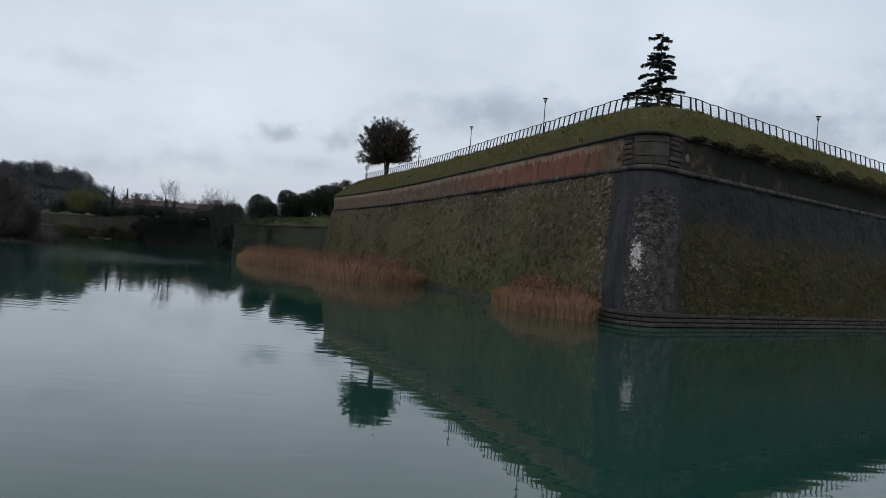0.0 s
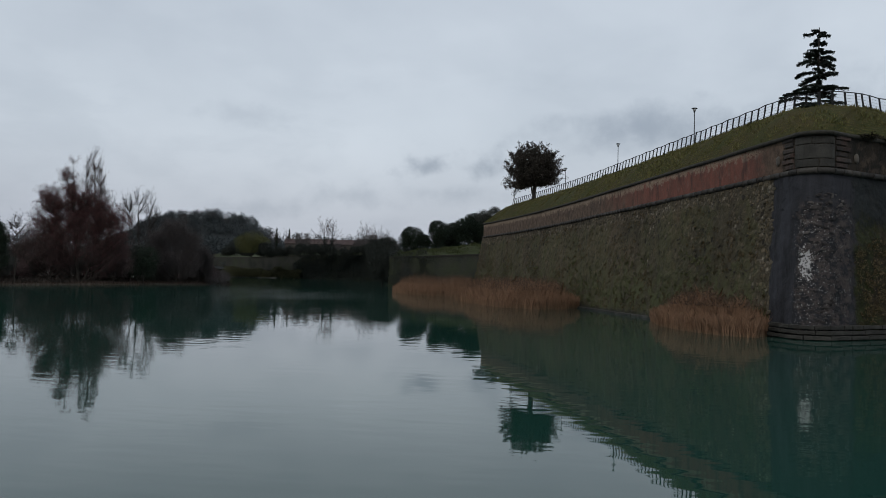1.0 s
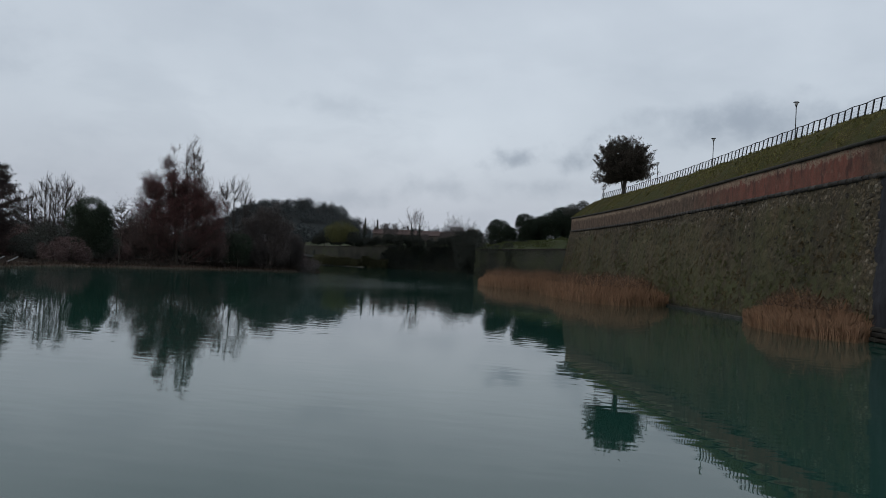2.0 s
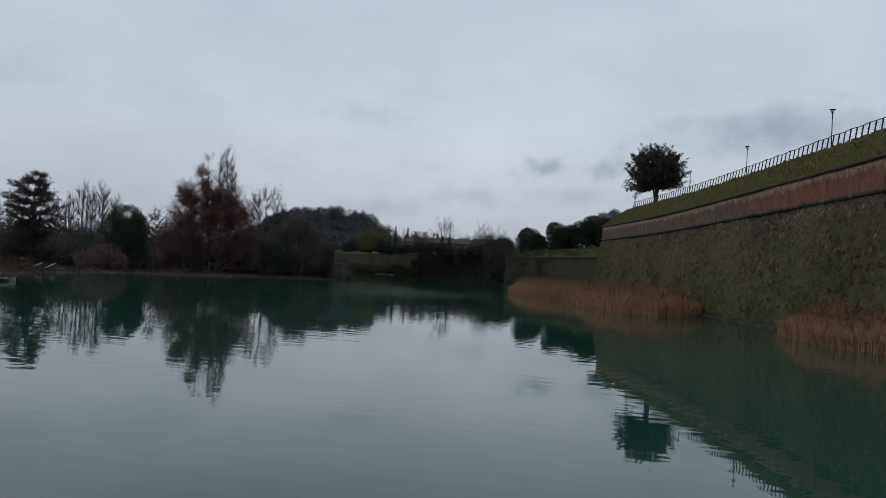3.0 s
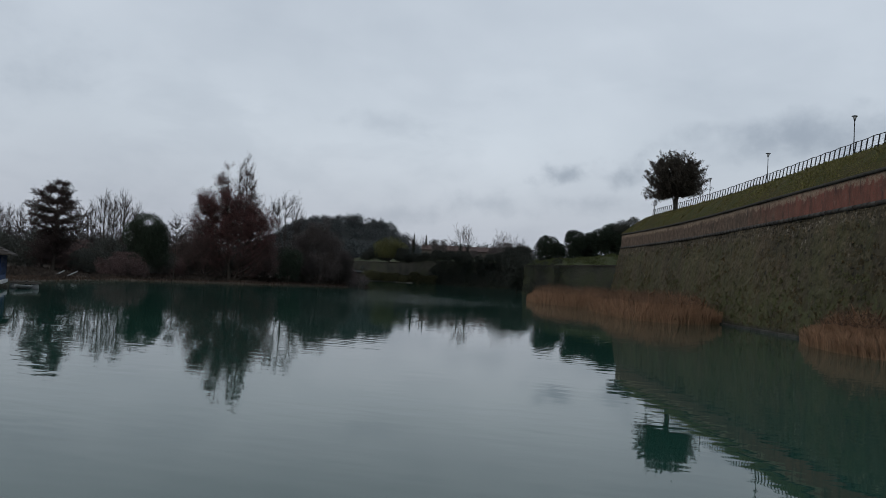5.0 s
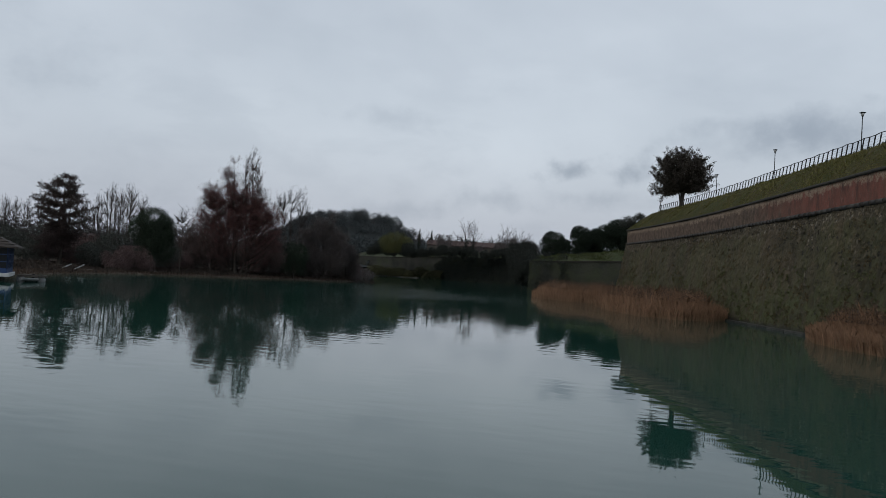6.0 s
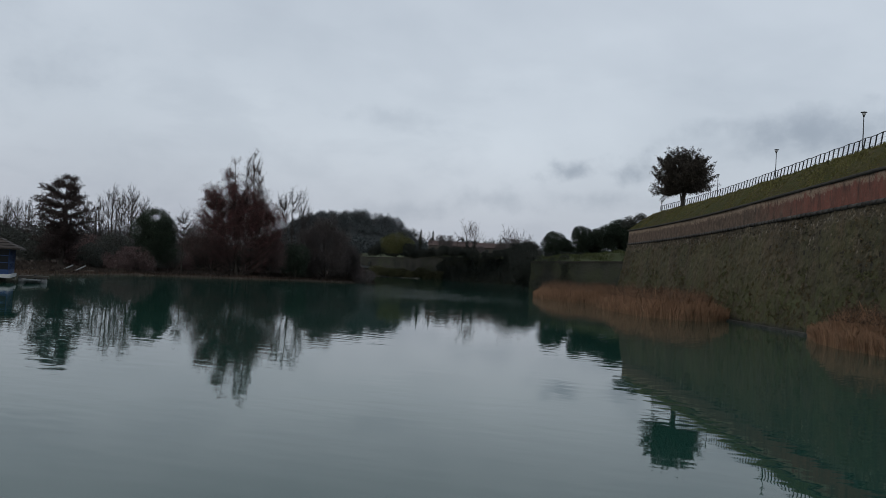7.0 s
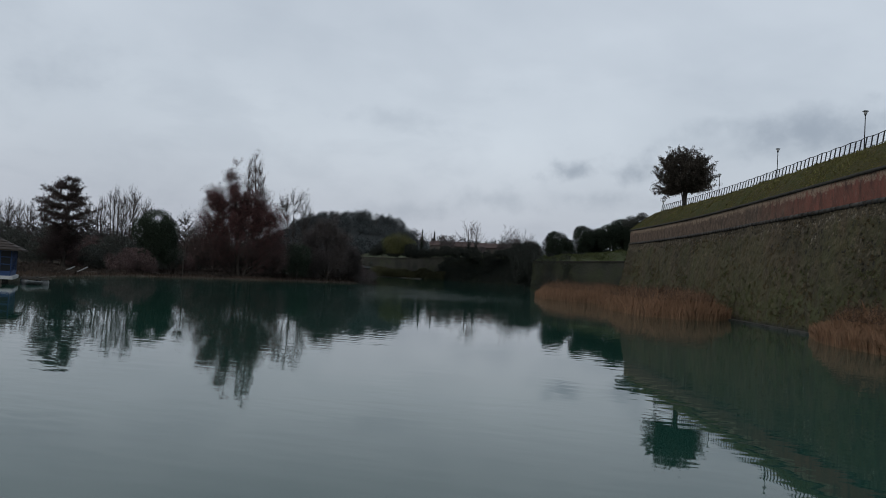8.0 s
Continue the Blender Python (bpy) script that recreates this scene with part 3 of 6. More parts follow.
def shore_distance(p):
    """Metres outside the shoreline; negative over water."""
    poly = np.array(SHORE, float)
    best, inside = np.full(len(p), 1e9), np.zeros(len(p), bool)
    for a, b in zip(poly, np.roll(poly, -1, 0)):
        d = b - a
        t = np.clip(((p - a) @ d) / (d @ d), 0, 1)
        best = np.minimum(best, np.linalg.norm(p - (a + t[:, None] * d), axis=1))
        cross = (a[1] > p[:, 1]) != (b[1] > p[:, 1])
        with np.errstate(divide="ignore", invalid="ignore"):
            inside ^= cross & (p[:, 0] < (b[0] - a[0]) * (p[:, 1] - a[1]) / (b[1] - a[1]) + a[0])
    return np.where(inside, -best, best)


def ground_height(x, y):
    p = np.column_stack([np.atleast_1d(x), np.atleast_1d(y)]).astype(float)
    d = shore_distance(p)
    far = np.hypot(p[:, 0], p[:, 1])
    z = np.where(d < 0, np.maximum(-1.8, d * 0.6), 0.0)
    z = np.where(d >= 0, 0.35 * smoothstep(d / 0.8) + 0.6 * smoothstep(d / 14) + 2.0 * smoothstep(d / 120) + 6.0 * smoothstep((far - 500) / 900), z)
    z += np.where(d > 0.5, 0.15 * np.sin(p[:, 0] * 0.35) * np.sin(p[:, 1] * 0.29), 0)
    return z


radii = np.concatenate([np.linspace(2, 80, 24), np.linspace(84, 260, 90), np.geomspace(265, 4000, 60)])
turns = np.radians(np.concatenate([np.linspace(-40, 60, 190), np.linspace(62, 318, 100)]))
grid = np.array([[(-math.sin(a) * r, math.cos(a) * r) for a in turns] for r in radii])
gz = ground_height(grid[:, :, 0].ravel(), grid[:, :, 1].ravel())
verts = np.column_stack([grid.reshape(-1, 2), gz])
nr, na = grid.shape[:2]
faces = [(i * na + j, i * na + (j + 1) % na, (i + 1) * na + (j + 1) % na, (i + 1) * na + j) for i in range(nr - 1) for j in range(na)]
faces.append(tuple(range(na)))
tagged(piece("ground", mesh_of("ground", verts, faces, M_BANK, True)), "earth and dead grass on the banks", "ground", kind="structure")
ring = [(math.cos(t) * 900, math.sin(t) * 900 + 100, 0.0) for t in np.linspace(0, 2 * math.pi, 64, endpoint=False)]
tagged(piece("water", mesh_of("water", ring, [tuple(range(64))], M_WATER)), "still green canal water with faint ripples", "water", kind="structure")

# ---- things on the bastion ----
M_IRON = plain("painted_iron", (0.012, 0.013, 0.014), (0.02, 0.02, 0.021), 6.0, 0.6, 0.002, 0.1)
M_LAMP_GLASS = plain("lamp_glass", (0.45, 0.46, 0.46), (0.35, 0.36, 0.36), 8.0, 0.3, 0.001, 0.5)
FENCE_W, FENCE_H = 6.0, 1.22


def along_face(off_w, u):
    """The plan point at run u along the line off_w metres inside the foot."""
    points, run = contour(off_w, 0.5)
    return np.array([np.interp(u, run, points[:, 0]), np.interp(u, run, points[:, 1])])


def face_frame(off_w, u):
    p, q = along_face(off_w, u - 0.05), along_face(off_w, u + 0.05)
    d = (q - p) / np.linalg.norm(q - p)
    return (p + q) / 2, d, np.array([-d[1], d[0]])


def turf_at(w_from_foot):
    return bank_height(max(w_from_foot - W_CORDON - 0.05, 0), 0)


def make_post_mesh():
    """A flat iron fence post with a foot plate, leaning back."""
    bm = bmesh.new()
    box_bm(bm, -0.085, 0.085, -0.04, 0.04, -0.3, FENCE_H, 0.006)
    box_bm(bm, -0.07, 0.07, -0.06, 0.06, -0.02, 0.02, 0.005)
    box_bm(bm, -0.045, 0.045, -0.03, 0.03, FENCE_H - 0.03, FENCE_H + 0.012, 0.005)
    me = bpy.data.meshes.new("post")
    bm.to_mesh(me)
    bm.free()
    me.materials.append(M_IRON)
    return me


POST_MESH = make_post_mesh()
LEAN = radians(8)


def make_fence(runs, label):
    """An iron fence: a post at each run, a top rail and thin wires between them."""
    fence = tagged(new("fence"), label, "fence", group="fences on the bastion")
    tops = []
    for u in runs:
        p, d, inward = face_frame(FENCE_W, u)
        z = turf_at(FENCE_W) + 0.02 + 0.05 * math.sin(u * 1.7)
        out = Matrix(((d[0], inward[0], 0, p[0]), (d[1], inward[1], 0, p[1]), (0, 0, 1, z), (0, 0, 0, 1)))
        piece("post", POST_MESH, fence, m=out @ Matrix.Rotation(-LEAN, 4, "X"))
        tops.append([(out @ Matrix.Rotation(-LEAN, 4, "X")) @ Vector((0, 0, hgt)) for hgt in (FENCE_H, 0.95, 0.68, 0.41, 0.14)])
    for i, thick in enumerate((0.045, 0.008, 0.008, 0.008, 0.016)):
        line = [tuple(t[i]) for t in tops]
        me = tubes_mesh("rail", [(line, [thick] * len(line), 5 if i == 0 else 3)], M_IRON)
        piece("top_rail" if i == 0 else "wire", me, fence, "thin stretched fence wire" if i else "")
    return fence


make_fence(np.concatenate([np.arange(-103.0, -5.2, 1.22), np.arange(-4.3, 4.2, 1.05), np.arange(5.2, 84.0, 1.42)]), "long dark iron fence rounding the grass bank")
make_fence(np.arange(-126.0, -110.0, 1.4), "short low iron fence behind the round tree")


def lathe(name, profile, material, parent=None, sides=12, label="", centre=(0, 0)):
    """A turned form from rows of (radius, z)."""
    verts, faces = [], []
    for r, z in profile:
        for k in range(sides):
            t = 2 * math.pi * k / sides
            verts.append((centre[0] + r * math.cos(t), centre[1] + r * math.sin(t), z))
    for i in range(len(profile) - 1):
        for k in range(sides):
            m = (k + 1) % sides
            faces.append((i * sides + k, i * sides + m, (i + 1) * sides + m, (i + 1) * sides + k))
    faces.append(tuple(reversed(range(sides))))
    faces.append(tuple(range((len(profile) - 1) * sides, len(profile) * sides)))
    return piece(name, mesh_of(name, verts, faces, material, True), parent, label)


def make_lamp(height):
    lamp = tagged(new("street_lamp"), "slim dark street lamp with a flat cap", "street lamp", group="lamps on the bastion")
    lathe("base", [(0.16, 0.0), (0.16, 0.08), (0.10, 0.14), (0.09, 0.7), (0.07, 0.78)], M_IRON, lamp)
    lathe("pole", [(0.07, 0.7), (0.055, 2.5), (0.045, height - 0.55)], M_IRON, lamp)
    lathe("collar", [(0.045, height - 0.6), (0.085, height - 0.57), (0.085, height - 0.50), (0.12, height - 0.44)], M_IRON, lamp)
    lathe("lantern", [(0.11, height - 0.44), (0.24, height - 0.09)], M_LAMP_GLASS, lamp, label="pale tapered glass lantern")
    lathe("cap", [(0.33, height - 0.09), (0.35, height - 0.05), (0.20, height), (0.03, height + 0.03)], M_IRON, lamp, label="flat dark lamp cap")
    return lamp


LAMP_BASE = 19.0
lamp = make_lamp(5.4)
lamp_spots = [NA * 41.0 + UA * al for al in (91.3, 118.0, 146.8)]
lamp_spots.append(NB * 47.6 + UB * (47.6 / math.tan(radians(-24.15 + 50.5))))
for i, q in enumerate(lamp_spots):
    m = pose(q[0], q[1], LAMP_BASE, 0, 0, 30 * i)
    if i == 0:
        lamp.matrix_basis = m
    else:
        copy_thing(lamp, m)
q = NA * 36.5 + UA * 171.0
short_lamp = make_lamp(3.9)
short_lamp.matrix_basis = pose(q[0], q[1], 17.6)

# ---- plants: leaves, reeds, grass, trees ----


def leaves_mesh(name, centres, size, material, rng, flat=0.0, spread=0.5, aspect=0.6, normals=None):
    """Many small diamond leaves or clumps, one at each centre, turned at random; flat 1 lays them level."""
    c = np.asarray(centres, float)
    n_ = len(c)
    a = rng.normal(size=(n_, 3))
    b = rng.normal(size=(n_, 3))
    a[:, 2] *= 1 - flat
    b[:, 2] *= 1 - flat
    a /= np.linalg.norm(a, axis=1)[:, None] + 1e-9
    b -= a * np.sum(a * b, 1)[:, None]
    b /= np.linalg.norm(b, axis=1)[:, None] + 1e-9
    s = size * rng.uniform(1 - spread, 1 + spread, n_)[:, None] / 2
    fold = np.cross(a, b) * s * 0.35
    verts = np.stack([c - a * s, c + b * s * aspect + fold, c + a * s, c - b * s * aspect + fold], 1).reshape(-1, 3)
    me = bpy.data.meshes.new(name)
    me.vertices.add(n_ * 4)
    me.vertices.foreach_set("co", verts.astype(np.float32).ravel())
    me.loops.add(n_ * 4)
    me.loops.foreach_set("vertex_index", np.arange(n_ * 4, dtype=np.int32))
    me.polygons.add(n_)
    me.polygons.foreach_set("loop_start", np.arange(0, n_ * 4, 4, dtype=np.int32))
    me.materials.append(material)
    me.update(calc_edges=True)
    return me


def blades_mesh(name, roots, heights, width, material, rng, lean=0.25, plume=0.0):
    """Upright bent blades; plume widens the upper third into a seed head."""
    r = np.asarray(roots, float)
    n_ = len(r)
    t = rng.uniform(0, 2 * np.pi, n_)
    side = np.stack([np.cos(t), np.sin(t), np.zeros(n_)], 1)
    t2 = rng.uniform(0, 2 * np.pi, n_)
    tilt = np.stack([np.cos(t2), np.sin(t2), np.zeros(n_)], 1) * (lean * rng.uniform(0.1, 1, n_))[:, None]
    hgt = np.asarray(heights)[:, None]
    up = np.array([0, 0, 1.0])
    wid = width * rng.uniform(0.6, 1.4, n_)[:, None]
    p1 = r + (up + tilt * 0.35) * hgt * 0.6
    p2 = r + (up * 0.97 + tilt) * hgt
    grow = 1.0 + plume * (rng.random(n_) < 0.6)[:, None]
    verts = np.stack([r - side * wid / 2, r + side * wid / 2, p1 + side * wid * grow / 2, p2, p1 - side * wid * grow / 2], 1).reshape(-1, 3)
    me = bpy.data.meshes.new(name)
    me.vertices.add(n_ * 5)
    me.vertices.foreach_set("co", verts.astype(np.float32).ravel())
    me.loops.add(n_ * 5)
    me.loops.foreach_set("vertex_index", np.arange(n_ * 5, dtype=np.int32))
    me.polygons.add(n_)
    me.polygons.foreach_set("loop_start", np.arange(0, n_ * 5, 5, dtype=np.int32))
    me.materials.append(material)
    me.update(calc_edges=True)
    return me


M_REED = foliage("dry_reed", (0.300, 0.182, 0.112), (0.195, 0.108, 0.064), 0.5)
M_PLUME = foliage("reed_plume", (0.100, 0.062, 0.042), (0.066, 0.044, 0.032), 0.4)
M_BLADE = foliage("grass_blade", (0.112, 0.120, 0.036), (0.148, 0.120, 0.054), 0.5)
M_TUFT = foliage("wall_plant", (0.082, 0.070, 0.034), (0.120, 0.082, 0.046), 1.1)
M_BARK = plain("bark", (0.055, 0.047, 0.038), (0.035, 0.03, 0.026), 3.0, 0.95, 0.03)
M_TWIG = plain("twig_bark", (0.052, 0.046, 0.044), (0.034, 0.030, 0.029), 2.0, 0.95, 0.01)
M_TWIG_BROWN = plain("brown_twig_bark", (0.068, 0.050, 0.046), (0.046, 0.036, 0.033), 2.0, 0.95, 0.01)
M_HOLM = foliage("dull_olive_leaf", (0.062, 0.050, 0.040), (0.034, 0.032, 0.026), 0.9)
M_CEDAR = foliage("cedar_needle", (0.014, 0.022, 0.018), (0.022, 0.029, 0.021), 0.7)
M_PINE = foliage("pine_needle", (0.015, 0.025, 0.016), (0.020, 0.030, 0.018), 0.4)
M_EVERGREEN = foliage("evergreen_leaf", (0.024, 0.037, 0.024), (0.032, 0.046, 0.028), 0.25)
M_RUSSET = foliage("russet_leaf", (0.135, 0.056, 0.055), (0.080, 0.046, 0.046), 0.3)
M_BROWN_RUSSET = foliage("faded_russet_leaf", (0.120, 0.075, 0.070), (0.086, 0.066, 0.064), 0.25)
M_CYPRESS = foliage("rusty_needle", (0.050, 0.034, 0.032), (0.034, 0.026, 0.025), 0.3)
M_BROWN_LEAF = foliage("brown_leaf", (0.100, 0.086, 0.083), (0.078, 0.071, 0.070), 0.25)
M_YELLOW = foliage("yellow_green_leaf", (0.098, 0.092, 0.030), (0.062, 0.072, 0.028), 0.35)
# distant haze is mixed into this leaf colour, hence pale and bluish
M_HAZE = foliage("hazy_far_wood_leaf", (0.036, 0.045, 0.048), (0.044, 0.052, 0.053), 0.2)
M_DULL = foliage("dull_scrub_leaf", (0.056, 0.060, 0.050), (0.044, 0.050, 0.046), 0.25)


class Tree:
    """Grows limbs by branching and keeps their tips."""

    def __init__(self, seed, fine=0.016):
        self.fine = fine
        self.rng = np.random.default_rng(seed)
        self.runs, self.tips, self.joints = [], [], []

    def limb(self, p, d, length, r, level, spec):
        rng = self.rng
        count, wob, lift, kids, angle, ratio, low = spec[level]
        pts, rad, dirs = [np.array(p, float)], [r], []
        d = np.array(d, float)
        end = 0.12 if level == len(spec) - 1 else 0.3
        for i in range(count):
            d = d + rng.normal(0, wob, 3) + np.array([0, 0, lift])
            d /= np.linalg.norm(d)
            pts.append(pts[-1] + d * length / count)
            rad.append(max(r * (1 - (i + 1) / count * (1 - end)), self.fine * 0.75))
            dirs.append(d.copy())
        self.runs.append((pts, rad, 7 if level == 0 else 5 if level == 1 else 3))
        if level == len(spec) - 1:
            self.tips.append(pts[-1])
            self.joints.extend(pts[1:])
            return
        turn = rng.uniform(0, 6.28)
        for k in range(kids):
            t = low + (1 - low) * (k + rng.uniform(0.2, 0.8)) / kids
            i = min(int(t * count), count - 1)
            q = pts[i] + (pts[i + 1] - pts[i]) * (t * count - i)
            turn += 2.4 + rng.normal(0, 0.4)
            axis = dirs[i]
            side = np.cross(axis, [0.3, 0.2, 0.93])
            side /= np.linalg.norm(side) + 1e-9
            other = np.cross(axis, side)
            away = side * math.cos(turn) + other * math.sin(turn)
            ang = radians(angle * rng.uniform(0.7, 1.25))
            new_d = axis * math.cos(ang) + away * math.sin(ang)
            here = np.interp(t * count, range(count + 1), rad)
            size = ratio(t) if callable(ratio) else ratio
            self.limb(q, new_d, length * size * rng.uniform(0.75, 1.2), max(here * 0.62, self.fine), level + 1, spec)

    def mesh(self, name, material, first=0, last=99):
        return tubes_mesh(name, self.runs, material)


def crown_points(rng, lobes, count, hollow=0.55, gap_scale=0.55, gap=0.0, flat_bottom=None):
    """Points in the outer part of several ellipsoid lobes (centre, radii), thinned by noise so that gaps stay."""
    out = []
    vol = np.array([np.prod(r) for _, r in lobes]) ** 0.72
    for (c, r), k in zip(lobes, np.round(count * 1.6 * vol / vol.sum()).astype(int)):
        d = rng.normal(size=(k, 3))
        d /= np.linalg.norm(d, axis=1)[:, None]
        rad = (hollow ** 3 + (1 - hollow ** 3) * rng.random(k)) ** (1 / 3) * rng.normal(1.0, 0.05, k)
        out.append(np.array(c) + d * rad[:, None] * np.array(r))
    p = np.concatenate(out)
    rng.shuffle(p)
    keep = np.array([noise.noise(Vector(q) * gap_scale) for q in p]) > gap - 0.18
    p = p[keep]
    if flat_bottom is not None:
        p = p[p[:, 2] > flat_bottom + rng.normal(0, 0.25, len(p))]
    return p[:count]


def stand(tree, x, y, z, turn=0.0, size=1.0):
    tree.matrix_basis = pose(x, y, z, 0, 0, turn) @ Matrix.Scale(size, 4)
    return tree


def spot(turn, dist):
    return -math.sin(radians(turn)) * dist, math.cos(radians(turn)) * dist


def make_cedar():
    tree = tagged(new("cedar_tree"), "dark layered cedar with drooping level boughs", "tree")
    rng = np.random.default_rng(5)
    h_ = 9.6
    runs = [([(0, 0, -0.4), (0.05, 0, 3), (-0.05, 0.05, 6), (0.0, 0, h_)], [0.22, 0.17, 0.10, 0.04], 7)]
    pts = []
    tiers = [(0.5, 3.5, 9), (1.3, 3.2, 9), (2.1, 2.8, 8), (2.9, 3.0, 8), (3.7, 2.5, 8), (4.5, 2.7, 7), (5.3, 2.1, 7), (6.1, 2.3, 7), (6.9, 1.7, 6), (7.6, 1.6, 6), (8.3, 1.1, 5), (9.0, 1.4, 6)]
    for z, reach, count in tiers:
        for k in range(count):
            a = 6.283 * k / count + rng.uniform(0, 1.0) + z
            L = reach * rng.uniform(0.35, 1.18) * (1.0 + 0.22 * math.cos(a - 2.6))
            zj = min(z + rng.normal(0, 0.38), 9.35)
            d = np.array([math.cos(a), math.sin(a), 0])
            bough = [np.array([0, 0, zj]) + d * L * s + np.array([0, 0, 0.55 * s - 0.62 * s * s]) * L * 0.45 + rng.normal(0, 0.05, 3) for s in (0, 0.33, 0.66, 1.0)]
            runs.append((bough, [0.05, 0.04, 0.03, 0.015], 4))
            cnt = int(330 * L)
            s = rng.uniform(0.18, 1.03, cnt)
            base = np.array([[np.interp(v, (0, 0.33, 0.66, 1.0), [b[i] for b in bough]) for i in range(3)] for v in s])
            side = np.array([-d[1], d[0], 0])
            w = (0.30 * L * np.sin(np.clip(s * 2.6, 0.3, 2.7)) * 0.6 + 0.10) * (0.65 + 0.35 * np.sin(s * 23 + a * 5))
            base += side * (rng.uniform(-1, 1, cnt) * w)[:, None] + np.array([0, 0, -1]) * np.abs(rng.normal(0, 0.11, cnt))[:, None]
            pts.append(base)
    piece("trunk", tubes_mesh("trunk", runs, M_BARK), tree, "straight dark trunk with level boughs")
    piece("crown", leaves_mesh("crown", np.concatenate(pts), 0.21, M_CEDAR, rng, flat=0.6, aspect=0.3), tree, "tiered plates of blue-green needles")
    return tree


x, y = spot(-14.05, 79.0)
stand(make_cedar(), x, y, 18.0, 40, 0.91)

# ---- reeds, turf and wall plants ----


def reed_bed(seed, outline, count, tall, label):
    """Dry reeds standing in the shallows inside an outline of plan points: stems, drooping leaves and plumes."""
    rng = np.random.default_rng(seed)
    poly = np.array(outline, float)
    lo, hi = poly.min(0), poly.max(0)
    pts = rng.uniform(lo, hi, (count * 6, 2))
    inside = np.zeros(len(pts), bool)
    for a, b in zip(poly, np.roll(poly, -1, 0)):
        cross = (a[1] > pts[:, 1]) != (b[1] > pts[:, 1])
        inside ^= cross & (pts[:, 0] < (b[0] - a[0]) * (pts[:, 1] - a[1]) / (b[1] - a[1] + 1e-9) + a[0])
    pts = pts[inside][:int(count * 1.25)]
    drift = np.array([noise.noise(Vector((p[0] * 0.5, p[1] * 0.5, seed))) for p in pts])
    pts = pts[drift > -0.62][:count]
    hump = np.array([0.84 + 0.30 * noise.noise(Vector((p[0] * 0.22, p[1] * 0.22, 3.0 + seed))) + 0.36 * noise.noise(Vector((p[0] * 0.8, p[1] * 0.8, seed))) + 0.22 * noise.noise(Vector((p[0] * 2.1, p[1] * 2.1, seed))) for p in pts])
    border = np.full(len(pts), 1e9)
    for a, b in zip(poly, np.roll(poly, -1, 0)):
        d = b - a
        t = np.clip(((pts - a) @ d) / (d @ d), 0, 1)
        border = np.minimum(border, np.linalg.norm(pts - (a + t[:, None] * d), axis=1))
    hump *= 0.55 + 0.47 * smoothstep(border / 2.6)
    high = tall * hump * (0.35 + 0.78 * rng.random(len(pts)) ** 0.8)
    roots = np.column_stack([pts, np.full(len(pts), -0.15)])
    bed = tagged(new("reed_bed"), label, "reeds", kind="stuff")
    piece("stems", blades_mesh("stems", roots, high, 0.022, M_REED, rng, 0.34, 0.3), bed)
    pick = rng.random(len(pts)) < 0.5
    bent = np.column_stack([pts[pick], high[pick] * rng.uniform(0.25, 0.8, pick.sum())])
    piece("bent_leaves", blades_mesh("bent_leaves", bent, rng.uniform(0.2, 0.5, pick.sum()), 0.022, M_REED, rng, 1.3), bed)
    tops = (high > tall * 0.66) & (rng.random(len(pts)) < 0.5)
    plume = np.column_stack([pts[tops] + rng.normal(0, 0.12, (tops.sum(), 2)), high[tops] * 0.97])
    piece("plumes", leaves_mesh("plumes", plume, 0.17, M_PLUME, rng, aspect=0.4), bed, "dull brown feathery seed heads")
    return bed


def plan(off, al):
    p = NA * off + UA * al
    return bend(p[None])[0]


def flat(off, al):
    return NA * off + UA * al


reed_bed(3, [plan(32.6, 58.5), plan(29.3, 54.6), plan(27.6, 57.0), plan(26.9, 62.5), plan(27.6, 68.5), plan(31.2, 79.5), plan(32.6, 79)], 34000, 3.15, "dry orange reeds standing in shallows by the wall")
reed_bed(7, [plan(32.2, 107), flat(28.4, 100), flat(24, 98), flat(20, 103), flat(18.6, 117), flat(18.8, 134), flat(24, 140), flat(31.5, 138)], 64000, 3.5, "dry rust-brown reed bed along the wall's foot")
reed_bed(8, [flat(24.5, 152), flat(19.5, 150), flat(15.4, 155), flat(12.6, 166), flat(11.4, 180), flat(13, 190), flat(24, 190), flat(31, 184), flat(31, 152)], 56000, 3.6, "low dense reed bed before the lower curtain")

rng = np.random.default_rng(21)
tuft_roots, tuft_high = [], []
for u0, u1, count in ((-126, 0, 46000), (0, 70, 27000)):
    us, ws = rng.uniform(u0, u1, count), rng.uniform(0.05, 5.9, count)
    for w in np.arange(0.05, 5.9, 0.25):
        sel = (ws >= w) & (ws < w + 0.25)
        points, run = contour(W_CORDON + 0.05 + w + 0.12, 0.5)
        x_, y_ = np.interp(us[sel], run, points[:, 0]), np.interp(us[sel], run, points[:, 1])
        tuft_roots.append(np.column_stack([x_, y_, np.full(sel.sum(), bank_height(w + 0.12, 0) - 0.08)]))
        patch = np.array([noise.noise(Vector((a * 0.4, b * 0.4, 0))) for a, b in zip(x_, y_)])
        lump = np.array([noise.noise(Vector((a * 1.3, b * 1.3, 5))) for a, b in zip(x_, y_)])
        tuft_high.append((0.10 + 0.18 * np.clip(patch + 0.2, 0, 1) + 0.42 * np.clip(lump - 0.12, 0, 1)) * rng.uniform(0.6, 1.5, sel.sum()))
tagged(piece("grass", blades_mesh("grass", np.concatenate(tuft_roots), np.concatenate(tuft_high), 0.05, M_BLADE, rng, 0.9)), "rough winter grass on the steep bank", "grass", kind="stuff")


